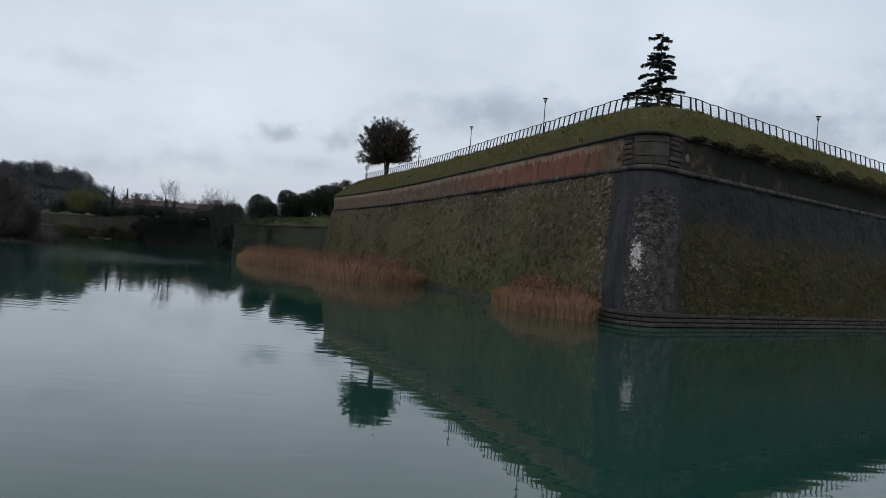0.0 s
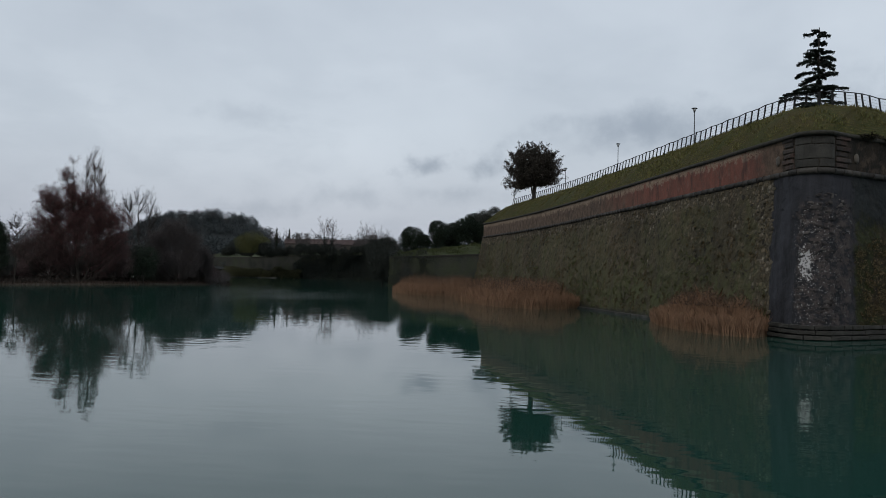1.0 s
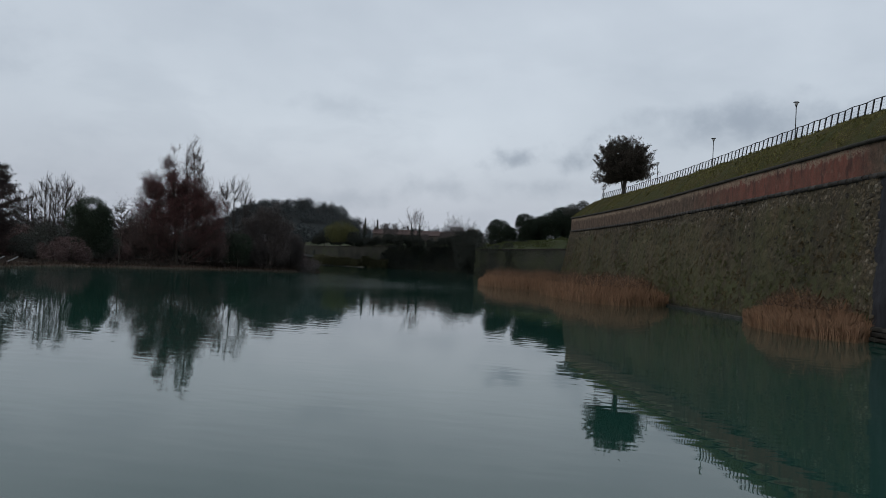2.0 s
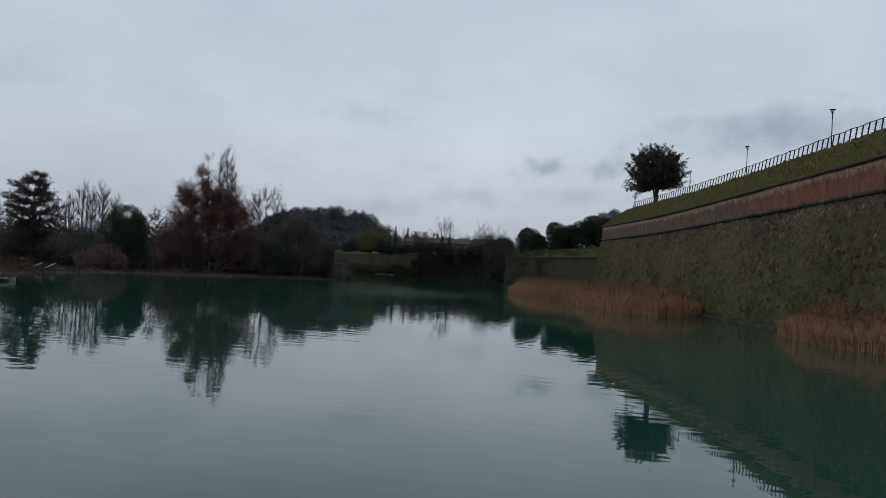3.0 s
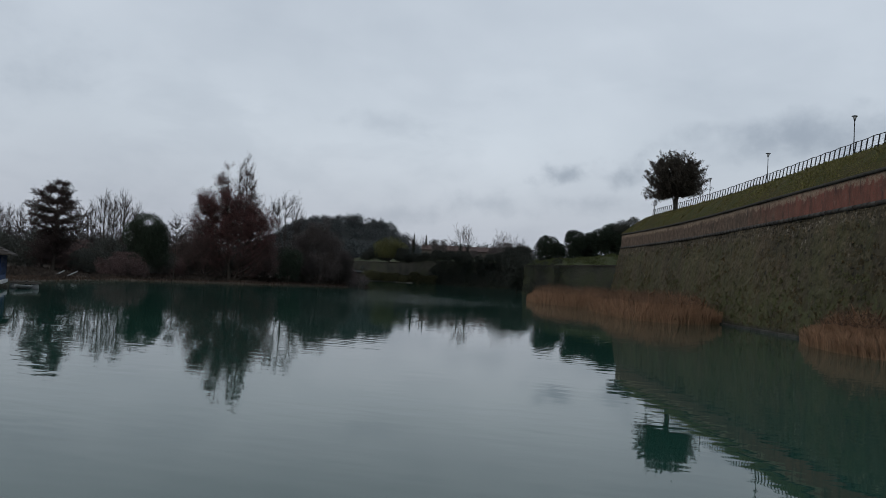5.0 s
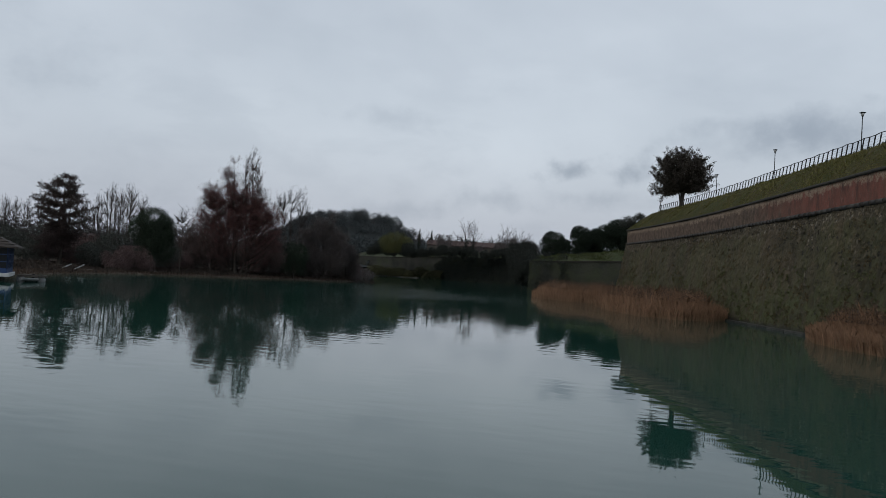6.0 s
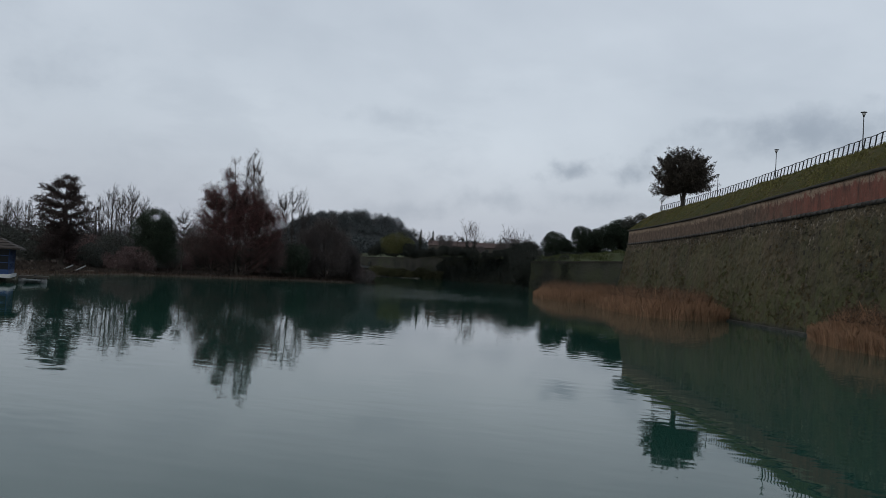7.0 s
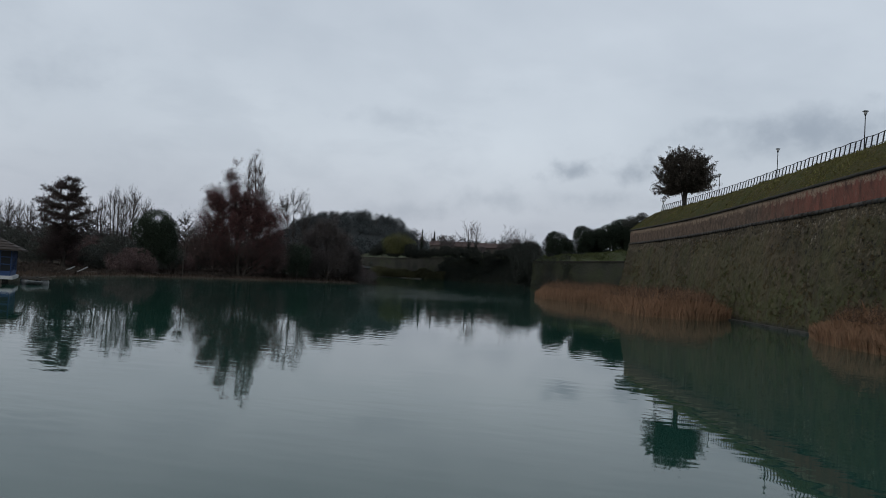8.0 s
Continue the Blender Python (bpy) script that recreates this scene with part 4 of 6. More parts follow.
def wall_tussocks(seed, u_range, z_range, count, size, leaf, label, material, least=0.0, edge=None):
    """Tufts rooted in the joints of the battered wall, hanging out and down a little."""
    rng = np.random.default_rng(seed)
    pts = []
    while len(pts) < count:
        u, z_ = rng.uniform(*u_range), z_range[0] + (z_range[1] - z_range[0]) * rng.random() ** 1.2
        drift = noise.noise(Vector((u * 0.13, z_ * 0.2, seed))) + 0.5 * noise.noise(Vector((u * 0.5, z_ * 0.6, seed)))
        if edge:
            drift -= max(0.0, z_ - edge - 1.6 * noise.noise(Vector((u * 0.2, 0, seed)))) * 0.8
        if drift < least:
            continue
        w = round(W_CORDON * z_ / Z_CORDON, 1)
        if w not in LINES:
            LINES[w] = contour(w, 0.5)
        points, run = LINES[w]
        p = np.array([np.interp(u, run, points[:, 0]), np.interp(u, run, points[:, 1])])
        q = np.array([np.interp(u + 0.1, run, points[:, 0]), np.interp(u + 0.1, run, points[:, 1])])
        d = (q - p) / 0.1
        out_ = np.array([d[1], -d[0], 0.0])
        r = size * rng.uniform(0.5, 1.3)
        m = int(34 * rng.uniform(0.6, 1.3))
        g = rng.normal(0, 0.45, (m, 3)) * r
        far = np.abs(rng.normal(0, 0.40, m)) * r
        at = np.array([p[0], p[1], z_]) + np.outer(g[:, 0], [d[0], d[1], 0]) + np.outer(far, out_)
        at[:, 2] += g[:, 2] * 0.8 - far * 0.7
        pts.append(at)
        if len(pts) >= count:
            break
    pts = np.concatenate(pts)
    return tagged(piece("wall_plants", leaves_mesh("wall_plants", pts, leaf, material, rng)), label, "plants", kind="stuff")


LINES = {}
M_TUFT_GREEN = foliage("green_wall_plant", (0.062, 0.078, 0.028), (0.094, 0.092, 0.040), 1.0)
wall_tussocks(4, (4.2, 62), (1.0, 9.2), 1250, 0.42, 0.12, "brown-green creepers clinging to the lower wall", M_TUFT, -0.25, 6.2)
wall_tussocks(6, (12, 62), (1.0, 8.0), 480, 0.46, 0.12, "green tufts spreading over the lower wall", M_TUFT_GREEN, 0.05, 5.4)
wall_tussocks(5, (-122, -5), (0.6, 11.6), 760, 0.26, 0.10, "tufts of moss and weeds in the rubble wall", M_TUFT, 0.0)
wall_tussocks(9, (-122, -14), (0.5, 7.0), 700, 0.30, 0.10, "green mossy tufts low on the rubble wall", M_TUFT_GREEN, -0.05)

# weeds and brambles hanging over the coping of the shorter face
rng = np.random.default_rng(31)
over = []
for u in rng.uniform(5, 66, 3000):
    if noise.noise(Vector((u * 0.35, 0, 2))) < -0.30:
        continue
    p, d, inward = face_frame(W_CORDON - 0.15, u)
    drop = abs(rng.normal(0, 0.36)) * (0.4 + min(u, 40) / 30) * (1 + 0.8 * noise.noise(Vector((u * 0.5, 3, 1))))
    for k in range(7):
        over.append((p[0] + rng.normal(0, 0.15), p[1] + rng.normal(0, 0.15), Z_TOP + 0.25 - drop * rng.random()))
# low dark leaves added in place of the bare dark earth above the coping
for u, w in zip(rng.uniform(6, 68, 4200), np.abs(rng.normal(0, 0.6, 4200))):
    if w > 0.1 + 0.9 * min(u / 26, 1.0) + 1.2 * noise.noise(Vector((u * 0.3, 5, 2))):
        continue
    points, run = contour(round(W_CORDON + 0.05 + w, 1), 0.5)
    for _ in range(5):
        over.append((np.interp(u, run, points[:, 0]) + rng.normal(0, 0.14), np.interp(u, run, points[:, 1]) + rng.normal(0, 0.14), bank_height(w, 0) + 0.09 * rng.random()))
tagged(piece("overhanging_weeds", leaves_mesh("overhanging_weeds", over, 0.17, foliage("dark_bramble", (0.020, 0.019, 0.010), (0.034, 0.028, 0.015), 0.4), rng)), "dark brambles over the wall's coping, also standing in for bare earth", "plants", kind="stuff")

# ---- trees on the far banks ----


def make_bare_tree(seed, height, radius, spread, material, label, wide=0.42, lift=0.05, kids=(9, 7, 6), trunk_part=0.45, fine=0.026, wob=1.0):
    """A leafless tree: trunk, limbs and fine twigs."""
    tree = tagged(new("bare_tree"), label, "tree")
    t = Tree(seed, fine)
    spec = [(7, 0.03 * wob, 0.03, kids[0], spread, lambda s: wide * (1.25 - 0.75 * s), 1 - trunk_part - 0.2), (6, 0.08 * wob, lift, kids[1], spread * 0.8, 0.5, 0.2), (4, 0.12 * wob, lift, kids[2], spread * 0.8, 0.5, 0.2), (3, 0.16 * wob, lift, 0, 0, 0, 0)]
    t.limb((0, 0, -0.4), (0.03, 0.0, 1), height, radius, 0, spec)
    piece("trunk", tubes_mesh("trunk", [r for r in t.runs if r[2] > 3], M_BARK), tree, "dark bare trunk and main limbs")
    piece("twig_mass", tubes_mesh("twig_mass", [r for r in t.runs if r[2] == 3], material), tree, "fine leafless twigs")
    return tree, t


def make_leafy_tree(seed, height, lobes, count, size, leaf, label, leaf_label, trunk=0.35, gap=0.0, hollow=0.45, limbs=7, kind="tree", flat=0.0):
    """A trunk with limbs under a crown of many small leaf clumps."""
    tree = tagged(new(kind), label, "tree")
    t = Tree(seed)
    t.limb((0, 0, -0.4), (0.02, 0, 1), height * 0.86, trunk, 0, [(6, 0.04, 0.03, limbs, 50, lambda s: 0.42 * (1.2 - 0.7 * s), 0.22), (4, 0.12, 0.05, 6, 42, 0.5, 0.2), (3, 0.18, 0.03, 0, 0, 0, 0)])
    piece("trunk", t.mesh("trunk", M_BARK), tree, "dark trunk and limbs")
    rng = np.random.default_rng(seed + 500)
    pts = crown_points(rng, lobes, count, hollow, 3.0 / height ** 0.62, gap)
    piece("crown", leaves_mesh("crown", pts, size, leaf, rng, flat), tree, leaf_label)
    return tree


def round_lobes(seed, w, z0, z1, count=7, squash=0.55):
    """Lobes filling a rounded crown from z0 to z1, w across."""
    rng = np.random.default_rng(seed)
    out = [((0, 0, (z0 + z1) / 2), (w * 0.42, w * 0.42, (z1 - z0) * 0.47))]
    for k in range(count):
        a = 6.28 * k / count + rng.uniform(-0.3, 0.3)
        zz = rng.uniform(0.25, 0.72)
        out.append(((math.cos(a) * w * 0.28, math.sin(a) * w * 0.28, z0 + (z1 - z0) * zz), (w * 0.24, w * 0.24, (z1 - z0) * 0.26)))
    return out


def at_bank(turn, dist):
    x_, y_ = spot(turn, dist)
    return x_, y_, float(ground_height(x_, y_)[0])


def bez(a, b, c, count, rng, wob):
    t = np.linspace(0, 1, count + 1)[:, None]
    p = (1 - t) ** 2 * a + 2 * t * (1 - t) * b + t ** 2 * c
    p[1:] += rng.normal(0, wob, (count, 3)) * t[1:]
    return p


def make_shaped_tree(kind, label, seed, trunks, lobes, limbs, twigs=10, twig_len=1.6, upward=0.5, rise=0.9, fine=0.02, twig_material=None, leaf=None, leaf_label="", leaves=0, leaf_size=0.2, leaf_from=0.0, loose=0.25, out_first=0.5, buds=2, shell=0.55, cluster=0.0, clear=0.0):
    """A tree whose limbs reach into given crown lobes. trunks: rows of (foot x, foot y, top x, top y, top z, radius); lobes: (centre, radii, share of leaves).
    Twigs grow along the limbs; leaves hang about the twigs of lobes, thinly or thickly by their share."""
    rng = np.random.default_rng(seed)
    tree = tagged(new(kind), label, "tree")
    stems, wood, lines = [], [], []
    for fx, fy, tx, ty, tz, r in trunks:
        foot, top = np.array([fx, fy, -0.5]), np.array([tx, ty, tz])
        line = bez(foot, (foot + top) / 2 + np.array([rng.normal(0, 0.3), rng.normal(0, 0.3), 0]), top, 9, rng, 0.10)
        lines.append(line)
        wood.append((line, np.linspace(r, 0.03, 10) * np.array([1.35] + [1.0] * 9), 7))
    vol = np.array([np.prod(l[1]) for l in lobes]) ** 0.62
    counts = np.maximum(2, np.round(limbs * vol / vol.sum())).astype(int)
    hang = []
    for (c, r, share), k in zip(lobes, counts):
        for _ in range(k):
            d = rng.normal(size=3)
            d /= np.linalg.norm(d)
            target = np.array(c) + d * np.array(r) * rng.uniform(shell, 1.0)
            best = None
            for line in lines:
                flat_ = np.hypot(line[:, 0] - target[0], line[:, 1] - target[1])
                want = np.maximum(target[2] - rise * flat_ - 0.5, clear)
                i = int(np.argmin(np.abs(line[:, 2] - want) + 0.6 * flat_))
                cost = flat_[i] + abs(line[i, 2] - want[i])
                if best is None or cost < best[0]:
                    best = (cost, line[i])
            start = best[1]
            span = np.linalg.norm(target - start)
            mid = start + (target - start) * np.array([0.5 + 0.35 * out_first, 0.5 + 0.35 * out_first, 0.5 - 0.22 * out_first])
            limb = bez(start, mid, target, 6, rng, 0.05 * span ** 0.5)
            r0 = max(0.012 * span + 0.02, fine * 1.6)
            wood.append((limb, np.linspace(r0, fine, 7), 4))
            run_d = np.gradient(limb, axis=0)
            run_d /= np.linalg.norm(run_d, axis=1)[:, None] + 1e-9
            for j in range(twigs):
                s_ = 6 * (0.22 + 0.78 * (j + rng.random()) / twigs)
                i = min(int(s_), 5)
                q = limb[i] + (limb[i + 1] - limb[i]) * (s_ - i)
                way = run_d[i] * 0.7 + rng.normal(0, 0.55, 3) + np.array([0, 0, upward])
                way /= np.linalg.norm(way)
                size = twig_len * rng.uniform(0.5, 1.2)
                tip = q + way * size
                twig = bez(q, q + way * size * 0.5 + rng.normal(0, 0.07, 3) * size, tip, 3, rng, 0.03)
                stems.append((twig, np.linspace(fine, fine * 0.55, 4), 3))
                hang.append((twig, share))
                for _ in range(buds):
                    i2 = rng.integers(1, 4)
                    w2 = way * 0.6 + rng.normal(0, 0.6, 3) + np.array([0, 0, upward * 0.6])
                    w2 /= np.linalg.norm(w2)
                    end = twig[i2] + w2 * size * rng.uniform(0.3, 0.6)
                    stems.append((np.array([twig[i2], (twig[i2] + end) / 2 + rng.normal(0, 0.03, 3), end]), np.array([fine * 0.6] * 3), 3))
                    hang.append((np.array([twig[i2], end, end, end]), share))
    piece("trunk", tubes_mesh("trunk", wood, M_BARK), tree, "dark trunk and main limbs")
    piece("twig_mass", tubes_mesh("twig_mass", stems, twig_material or M_TWIG), tree, "fine bare twigs")
    if leaf:
        share = np.array([h[1] for h in hang]) * (rng.random(len(hang)) > cluster)
        pick = rng.choice(len(hang), leaves, p=share / share.sum())
        line = np.array([h[0] for h in hang])[pick]
        s_ = rng.uniform(leaf_from, 2.999, leaves)
        i = s_.astype(int)
        f = (s_ - i)[:, None]
        at = line[np.arange(leaves), i] * (1 - f) + line[np.arange(leaves), i + 1] * f
        piece("crown", leaves_mesh("crown", at + rng.normal(0, loose, (leaves, 3)), leaf_size, leaf, rng), tree, leaf_label)
    return tree


def plant(tree, turn, dist, size=1.0, more=0.0):
    x_, y_, z_ = at_bank(turn, dist)
    return stand(tree, x_, y_, z_, turn + more, size)


# the round tree on the bank
round_tree = make_shaped_tree("tree", "round dense-crowned tree with a short dark trunk", 11, [(0, 0, -0.2, 0, 8.0, 0.44), (0, 0, -1.4, 0.5, 6.6, 0.22), (0, 0, 1.5, -0.3, 6.6, 0.22), (0, 0, 0.3, 1.4, 6.8, 0.18)],
    [((0, 0, 8.0), (4.9, 4.7, 4.1), 1.6), ((-3.0, 0, 6.6), (3.3, 3.4, 3.6), 1.3), ((3.2, 0, 6.8), (3.2, 3.3, 3.4), 1.2), ((0, -2.2, 7.0), (4.2, 2.8, 3.6), 1.2), ((0, 2.4, 7.0), (4.2, 2.8, 3.6), 1.2), ((-4.2, 0, 3.7), (2.0, 2.4, 2.7), 1.2), ((4.3, 0, 5.0), (1.9, 2.4, 2.4), 0.7), ((3.4, 0, 3.9), (1.9, 2.2, 1.5), 0.25)],
    330, 8, 0.7, 0.2, 0.9, 0.02, M_TWIG, M_HOLM, "dense dull olive-brown leaves with small gaps", 92000, 0.19, 0.5, 0.17, 0.1, 2, 0.7, 0.1, 2.5)
q = NA * 37.6 + UA * 157.5
stand(round_tree, q[0], q[1], 19.25, 3.3, 1.0)
# the russet tree and the tall bare poplar growing through it
russet = make_shaped_tree("tree", "tall russet-leaved tree, half bare, on the bank", 41, [(-0.6, 0, -2.4, 0.3, 27.0, 0.42), (-1.6, 0.6, -6.5, 0, 17.5, 0.26), (0.4, -0.3, 6.0, 0.2, 16.0, 0.26)],
    [((-2.8, 0, 24.0), (2.6, 2.6, 4.6), 0.55), ((-5.4, 0, 18.8), (4.4, 4.0, 4.4), 1.0), ((-9.0, -0.3, 14.6), (4.0, 3.8, 5.0), 1.0), ((-1.5, -1.0, 17.5), (5.0, 4.4, 5.0), 1.1), ((3.0, 0, 14.5), (5.0, 4.4, 4.8), 1.0), ((7.6, 0, 13.6), (3.8, 3.8, 4.6), 1.0), ((8.8, 0.4, 9.8), (2.8, 3.0, 4.0), 0.8),
     ((0.0, 0.5, 13.5), (4.6, 4.2, 5.0), 1.0), ((-3.6, 0.4, 12.8), (4.4, 4.0, 5.0), 1.0), ((2.0, 0, 19.0), (3.4, 3.2, 4.0), 0.7), ((-6.5, -1, 8.6), (5.6, 4.4, 5.0), 0.35), ((0.5, -1.5, 8.6), (5.6, 4.4, 5.2), 0.3), ((6.0, -0.8, 7.6), (4.8, 4.0, 4.6), 0.35)],
    460, 11, 2.0, 0.3, 0.8, 0.022, M_TWIG_BROWN, M_RUSSET, "withered russet leaves in ragged clumps", 110000, 0.19, 0.3, 0.3, 0.4, 2, 0.3, 0.25)
plant(russet, 34.6, 213)
poplar = make_shaped_tree("bare_tree", "tall narrow bare poplar with upswept branches", 44, [(0.6, 0, 0, 0, 30.0, 0.34), (0.4, 0.4, 1.8, 0.2, 26.0, 0.2), (0.0, 0.2, -1.7, 0, 28.0, 0.2)],
    [((0, 0, 28.0), (2.1, 2.1, 3.4), 0.3), ((0.1, 0, 24.5), (3.4, 3.2, 4.2), 0.6), ((0.7, 0, 20.0), (4.8, 3.8, 4.8), 1.0), ((0.4, 0, 14.5), (4.6, 3.8, 4.6), 1.0)],
    150, 9, 1.7, 0.7, 1.4, 0.020, M_TWIG_BROWN, M_BROWN_RUSSET, "last dark leaves on the twigs", 6000, 0.17, 0.0, 0.2, 0.5, 2, 0.4)
plant(poplar, 34.05, 216)
under = make_shaped_tree("tree", "low russet-brown tree under the tall poplar", 43, [(0, 0, 0.4, 0, 9.0, 0.2), (0.3, 0.3, -2.5, 0, 8, 0.15)],
    [((0, 0, 7.5), (4.6, 4.0, 3.6), 1.0), ((-3.2, 0, 5.2), (3.4, 3.2, 2.8), 1.0), ((3.4, 0, 5.2), (3.2, 3.0, 2.8), 1.0)], 110, 11, 1.7, 0.2, 0.7, 0.022, M_TWIG_BROWN, M_BROWN_RUSSET, "thin withered brown leaves", 12000, 0.19, 0.0, 0.3, 0.4, 2, 0.3)
plant(under, 36.4, 214)
plant(copy_thing(under, Matrix()), 32.6, 216, 0.95, 140)
plant(copy_thing(under, Matrix()), 37.6, 222, 1.1, 70)
# rounded bare tree beside it, and the small bare tree at the water
bare = make_shaped_tree("bare_tree", "spreading bare tree with pale grey twigs", 45, [(0.2, 0, -0.4, 0, 19.5, 0.26), (0.3, 0.2, -2.6, 0, 17.5, 0.16), (0.1, 0, 2.8, 0.3, 17.0, 0.16)],
    [((0, 0, 20.4), (5.0, 4.4, 5.0), 1), ((-3.4, 0, 17.0), (3.2, 3.0, 4.6), 1), ((3.8, 0, 16.4), (3.0, 3.0, 4.4), 1), ((0.4, 0, 14.0), (4.4, 3.6, 3.6), 1)], 95, 9, 1.8, 0.5, 1.0, 0.019, M_TWIG, out_first=0.2, shell=0.5, buds=3)
plant(bare, 31.15, 240, 1.04)
small_bare = make_shaped_tree("bare_tree", "small crooked bare tree leaning at the water's edge", 451, [(0, 0, 0.2, 0, 11.5, 0.15)],
    [((0, 0, 13.2), (2.2, 2.0, 2.0), 1), ((-1.0, 0, 10.6), (1.9, 1.9, 1.8), 1), ((1.4, 0, 11.4), (1.6, 1.7, 1.6), 1)], 40, 8, 1.1, 0.1, 0.8, 0.020, M_TWIG, out_first=0.3, buds=2)
plant(small_bare, 38.4, 194)
# brown weeping tree and dark shrubs by the point
weep = make_shaped_tree("bare_tree", "broad leafless tree with dense brown twigs", 46, [(0.8, 0, 0.2, 0, 12.5, 0.36), (1.0, 0.3, -3.5, 0, 10.5, 0.22), (1.2, 0, 4.2, 0, 10, 0.22)],
    [((0, 0, 13.2), (4.8, 4.6, 4.6), 1.0), ((-4.4, 0, 10.6), (3.6, 3.6, 4.6), 1.0), ((4.6, 0, 10.4), (3.4, 3.6, 4.4), 1.0), ((-3.5, -1, 6.2), (4.2, 3.4, 3.6), 1.0), ((3.8, -1, 6.0), (4.0, 3.4, 3.6), 1.0)],
    260, 12, 1.7, 0.25, 0.9, 0.024, M_TWIG_BROWN, M_BROWN_LEAF, "last withered brown leaves", 60000, 0.17, 0.0, 0.25, 0.4, 2, 0.3)
plant(weep, 28.95, 226)
plant(copy_thing(weep, Matrix()), 27.2, 233, 0.6, 140)
low_evergreen = make_leafy_tree(47, 8, round_lobes(47, 8.0, 0.0, 10.2), 16000, 0.2, M_EVERGREEN, "low dark evergreen by the water", "dark evergreen leaves", 0.25, -0.1, 0.4, 8)
plant(low_evergreen, 30.85, 218)
x, y, z = at_bank(26.0, 231)
low = make_leafy_tree(48, 5, round_lobes(48, 7, -0.3, 5.2), 5000, 0.2, M_BROWN_LEAF, "low leafless brown thicket at the bank's point", "dull brown twigs and leaves", 0.15, 0.0, 0.2, 9, "shrub")
stand(low, x, y, z)
# dark round evergreen, bare poplars, bald cypress
evergreen = make_leafy_tree(49, 12, [((0.2, 0, 10.2), (3.6, 3.6, 3.6)), ((-2.2, 0, 8.8), (2.7, 3.0, 3.2)), ((2.5, 0, 8.6), (2.5, 3.0, 3.4)), ((0.8, -1.6, 7.0), (3.4, 2.6, 3.4)), ((-0.6, -1.2, 5.0), (3.2, 2.6, 2.6)), ((2.6, 0, 4.6), (2.4, 2.4, 2.8)), ((1.0, 1.5, 8.0), (3.4, 3.0, 3.4))], 52000, 0.2, M_EVERGREEN, "dark round evergreen tree on the bank", "dense dark green leaves", 0.35, -0.3, 0.6, 8)
plant(evergreen, 40.25, 196, 1.06)
grove = make_shaped_tree("bare_tree", "slender bare poplar in a pale grove", 50, [(0, 0, 0, 0, 20.5, 0.22), (0.3, 0.2, 1.2, 0, 18.0, 0.14), (-0.2, 0, -1.2, 0.2, 18.5, 0.14)],
    [((0, 0, 19.0), (2.3, 2.1, 3.0), 1), ((0.3, 0, 15.5), (3.2, 2.8, 4.0), 1), ((0, 0, 11.0), (3.0, 2.8, 4.0), 1)], 70, 8, 1.4, 0.8, 1.5, 0.018, M_TWIG, out_first=0.45, shell=0.45, buds=2)
plant(grove, 42.85, 222, 0.97)
for turn, dist, size, rot in ((41.7, 221, 0.98, 120), (43.6, 232, 0.86, 200), (40.9, 226, 0.86, 300), (44.4, 236, 0.78, 40), (42.3, 238, 0.95, 75), (47.7, 228, 0.72, 15), (48.9, 236, 0.74, 95), (50.2, 230, 0.72, 170), (51.6, 240, 0.74, 220), (48.3, 242, 0.74, 250), (49.6, 245, 0.76, 130), (46.9, 240, 0.7, 340)):
    plant(copy_thing(grove, Matrix()), turn, dist, size, rot)


def make_bald_cypress():
    rng = np.random.default_rng(57)
    lobes = [((0.2, 0, 18.6), (1.1, 1.1, 0.5), 1.0), ((-0.8, 0, 17.9), (1.0, 1.0, 0.35), 1.0)]
    for z_, reach, count in ((17.7, 2.6, 5), (16.5, 4.8, 7), (15.0, 6.2, 8), (13.4, 7.0, 9), (11.8, 7.3, 10), (10.4, 5.6, 7)):
        for k in range(count):
            a = 6.283 * k / count + rng.uniform(-0.4, 0.4)
            r = reach * rng.uniform(0.4, 1.08)
            lobes.append(((math.cos(a) * r, math.sin(a) * r, z_ + rng.normal(0, 0.55) - 0.05 * r), (1.6, 1.6, 0.30), 1.0))
    lobes += [((-0.6, 0, 7.0), (3.8, 3.8, 4.2), 1.2), ((1.8, 0.5, 5.4), (3.8, 3.8, 4.0), 1.2), ((-2.6, -0.5, 4.8), (3.6, 3.6, 3.6), 1.2)]
    return make_shaped_tree("bald_cypress", "rust-brown bald cypress with layered flat boughs", 57, [(0, 0, 0.2, 0, 18.6, 0.45)], lobes, 320, 12, 0.9, -0.05, 0.15, 0.02, M_TWIG_BROWN, M_CYPRESS, "rust-brown feathery needles in layers", 76000, 0.17, 0.0, 0.13, 0.0, 2, 0.1)


plant(make_bald_cypress(), 45.7, 188)
# undergrowth along the bank: russet scrub and dark bushes, each its own shrub
rng = np.random.default_rng(77)
dark_shrub = make_leafy_tree(51, 5, round_lobes(51, 7, -0.3, 5.6), 7000, 0.2, M_DULL, "dull dark shrub growing on the bank", "dull dark leaves and twigs", 0.15, 0.0, 0.3, 9, "shrub")
stand(dark_shrub, *at_bank(44.0, 190))
russet_shrub = make_leafy_tree(52, 4, round_lobes(52, 6.5, -0.3, 4.4), 6000, 0.18, M_BROWN_RUSSET, "russet bare-twigged shrub on the bank", "russet twigs and withered leaves", 0.12, 0.05, 0.2, 10, "shrub")
stand(russet_shrub, *at_bank(42.4, 186))
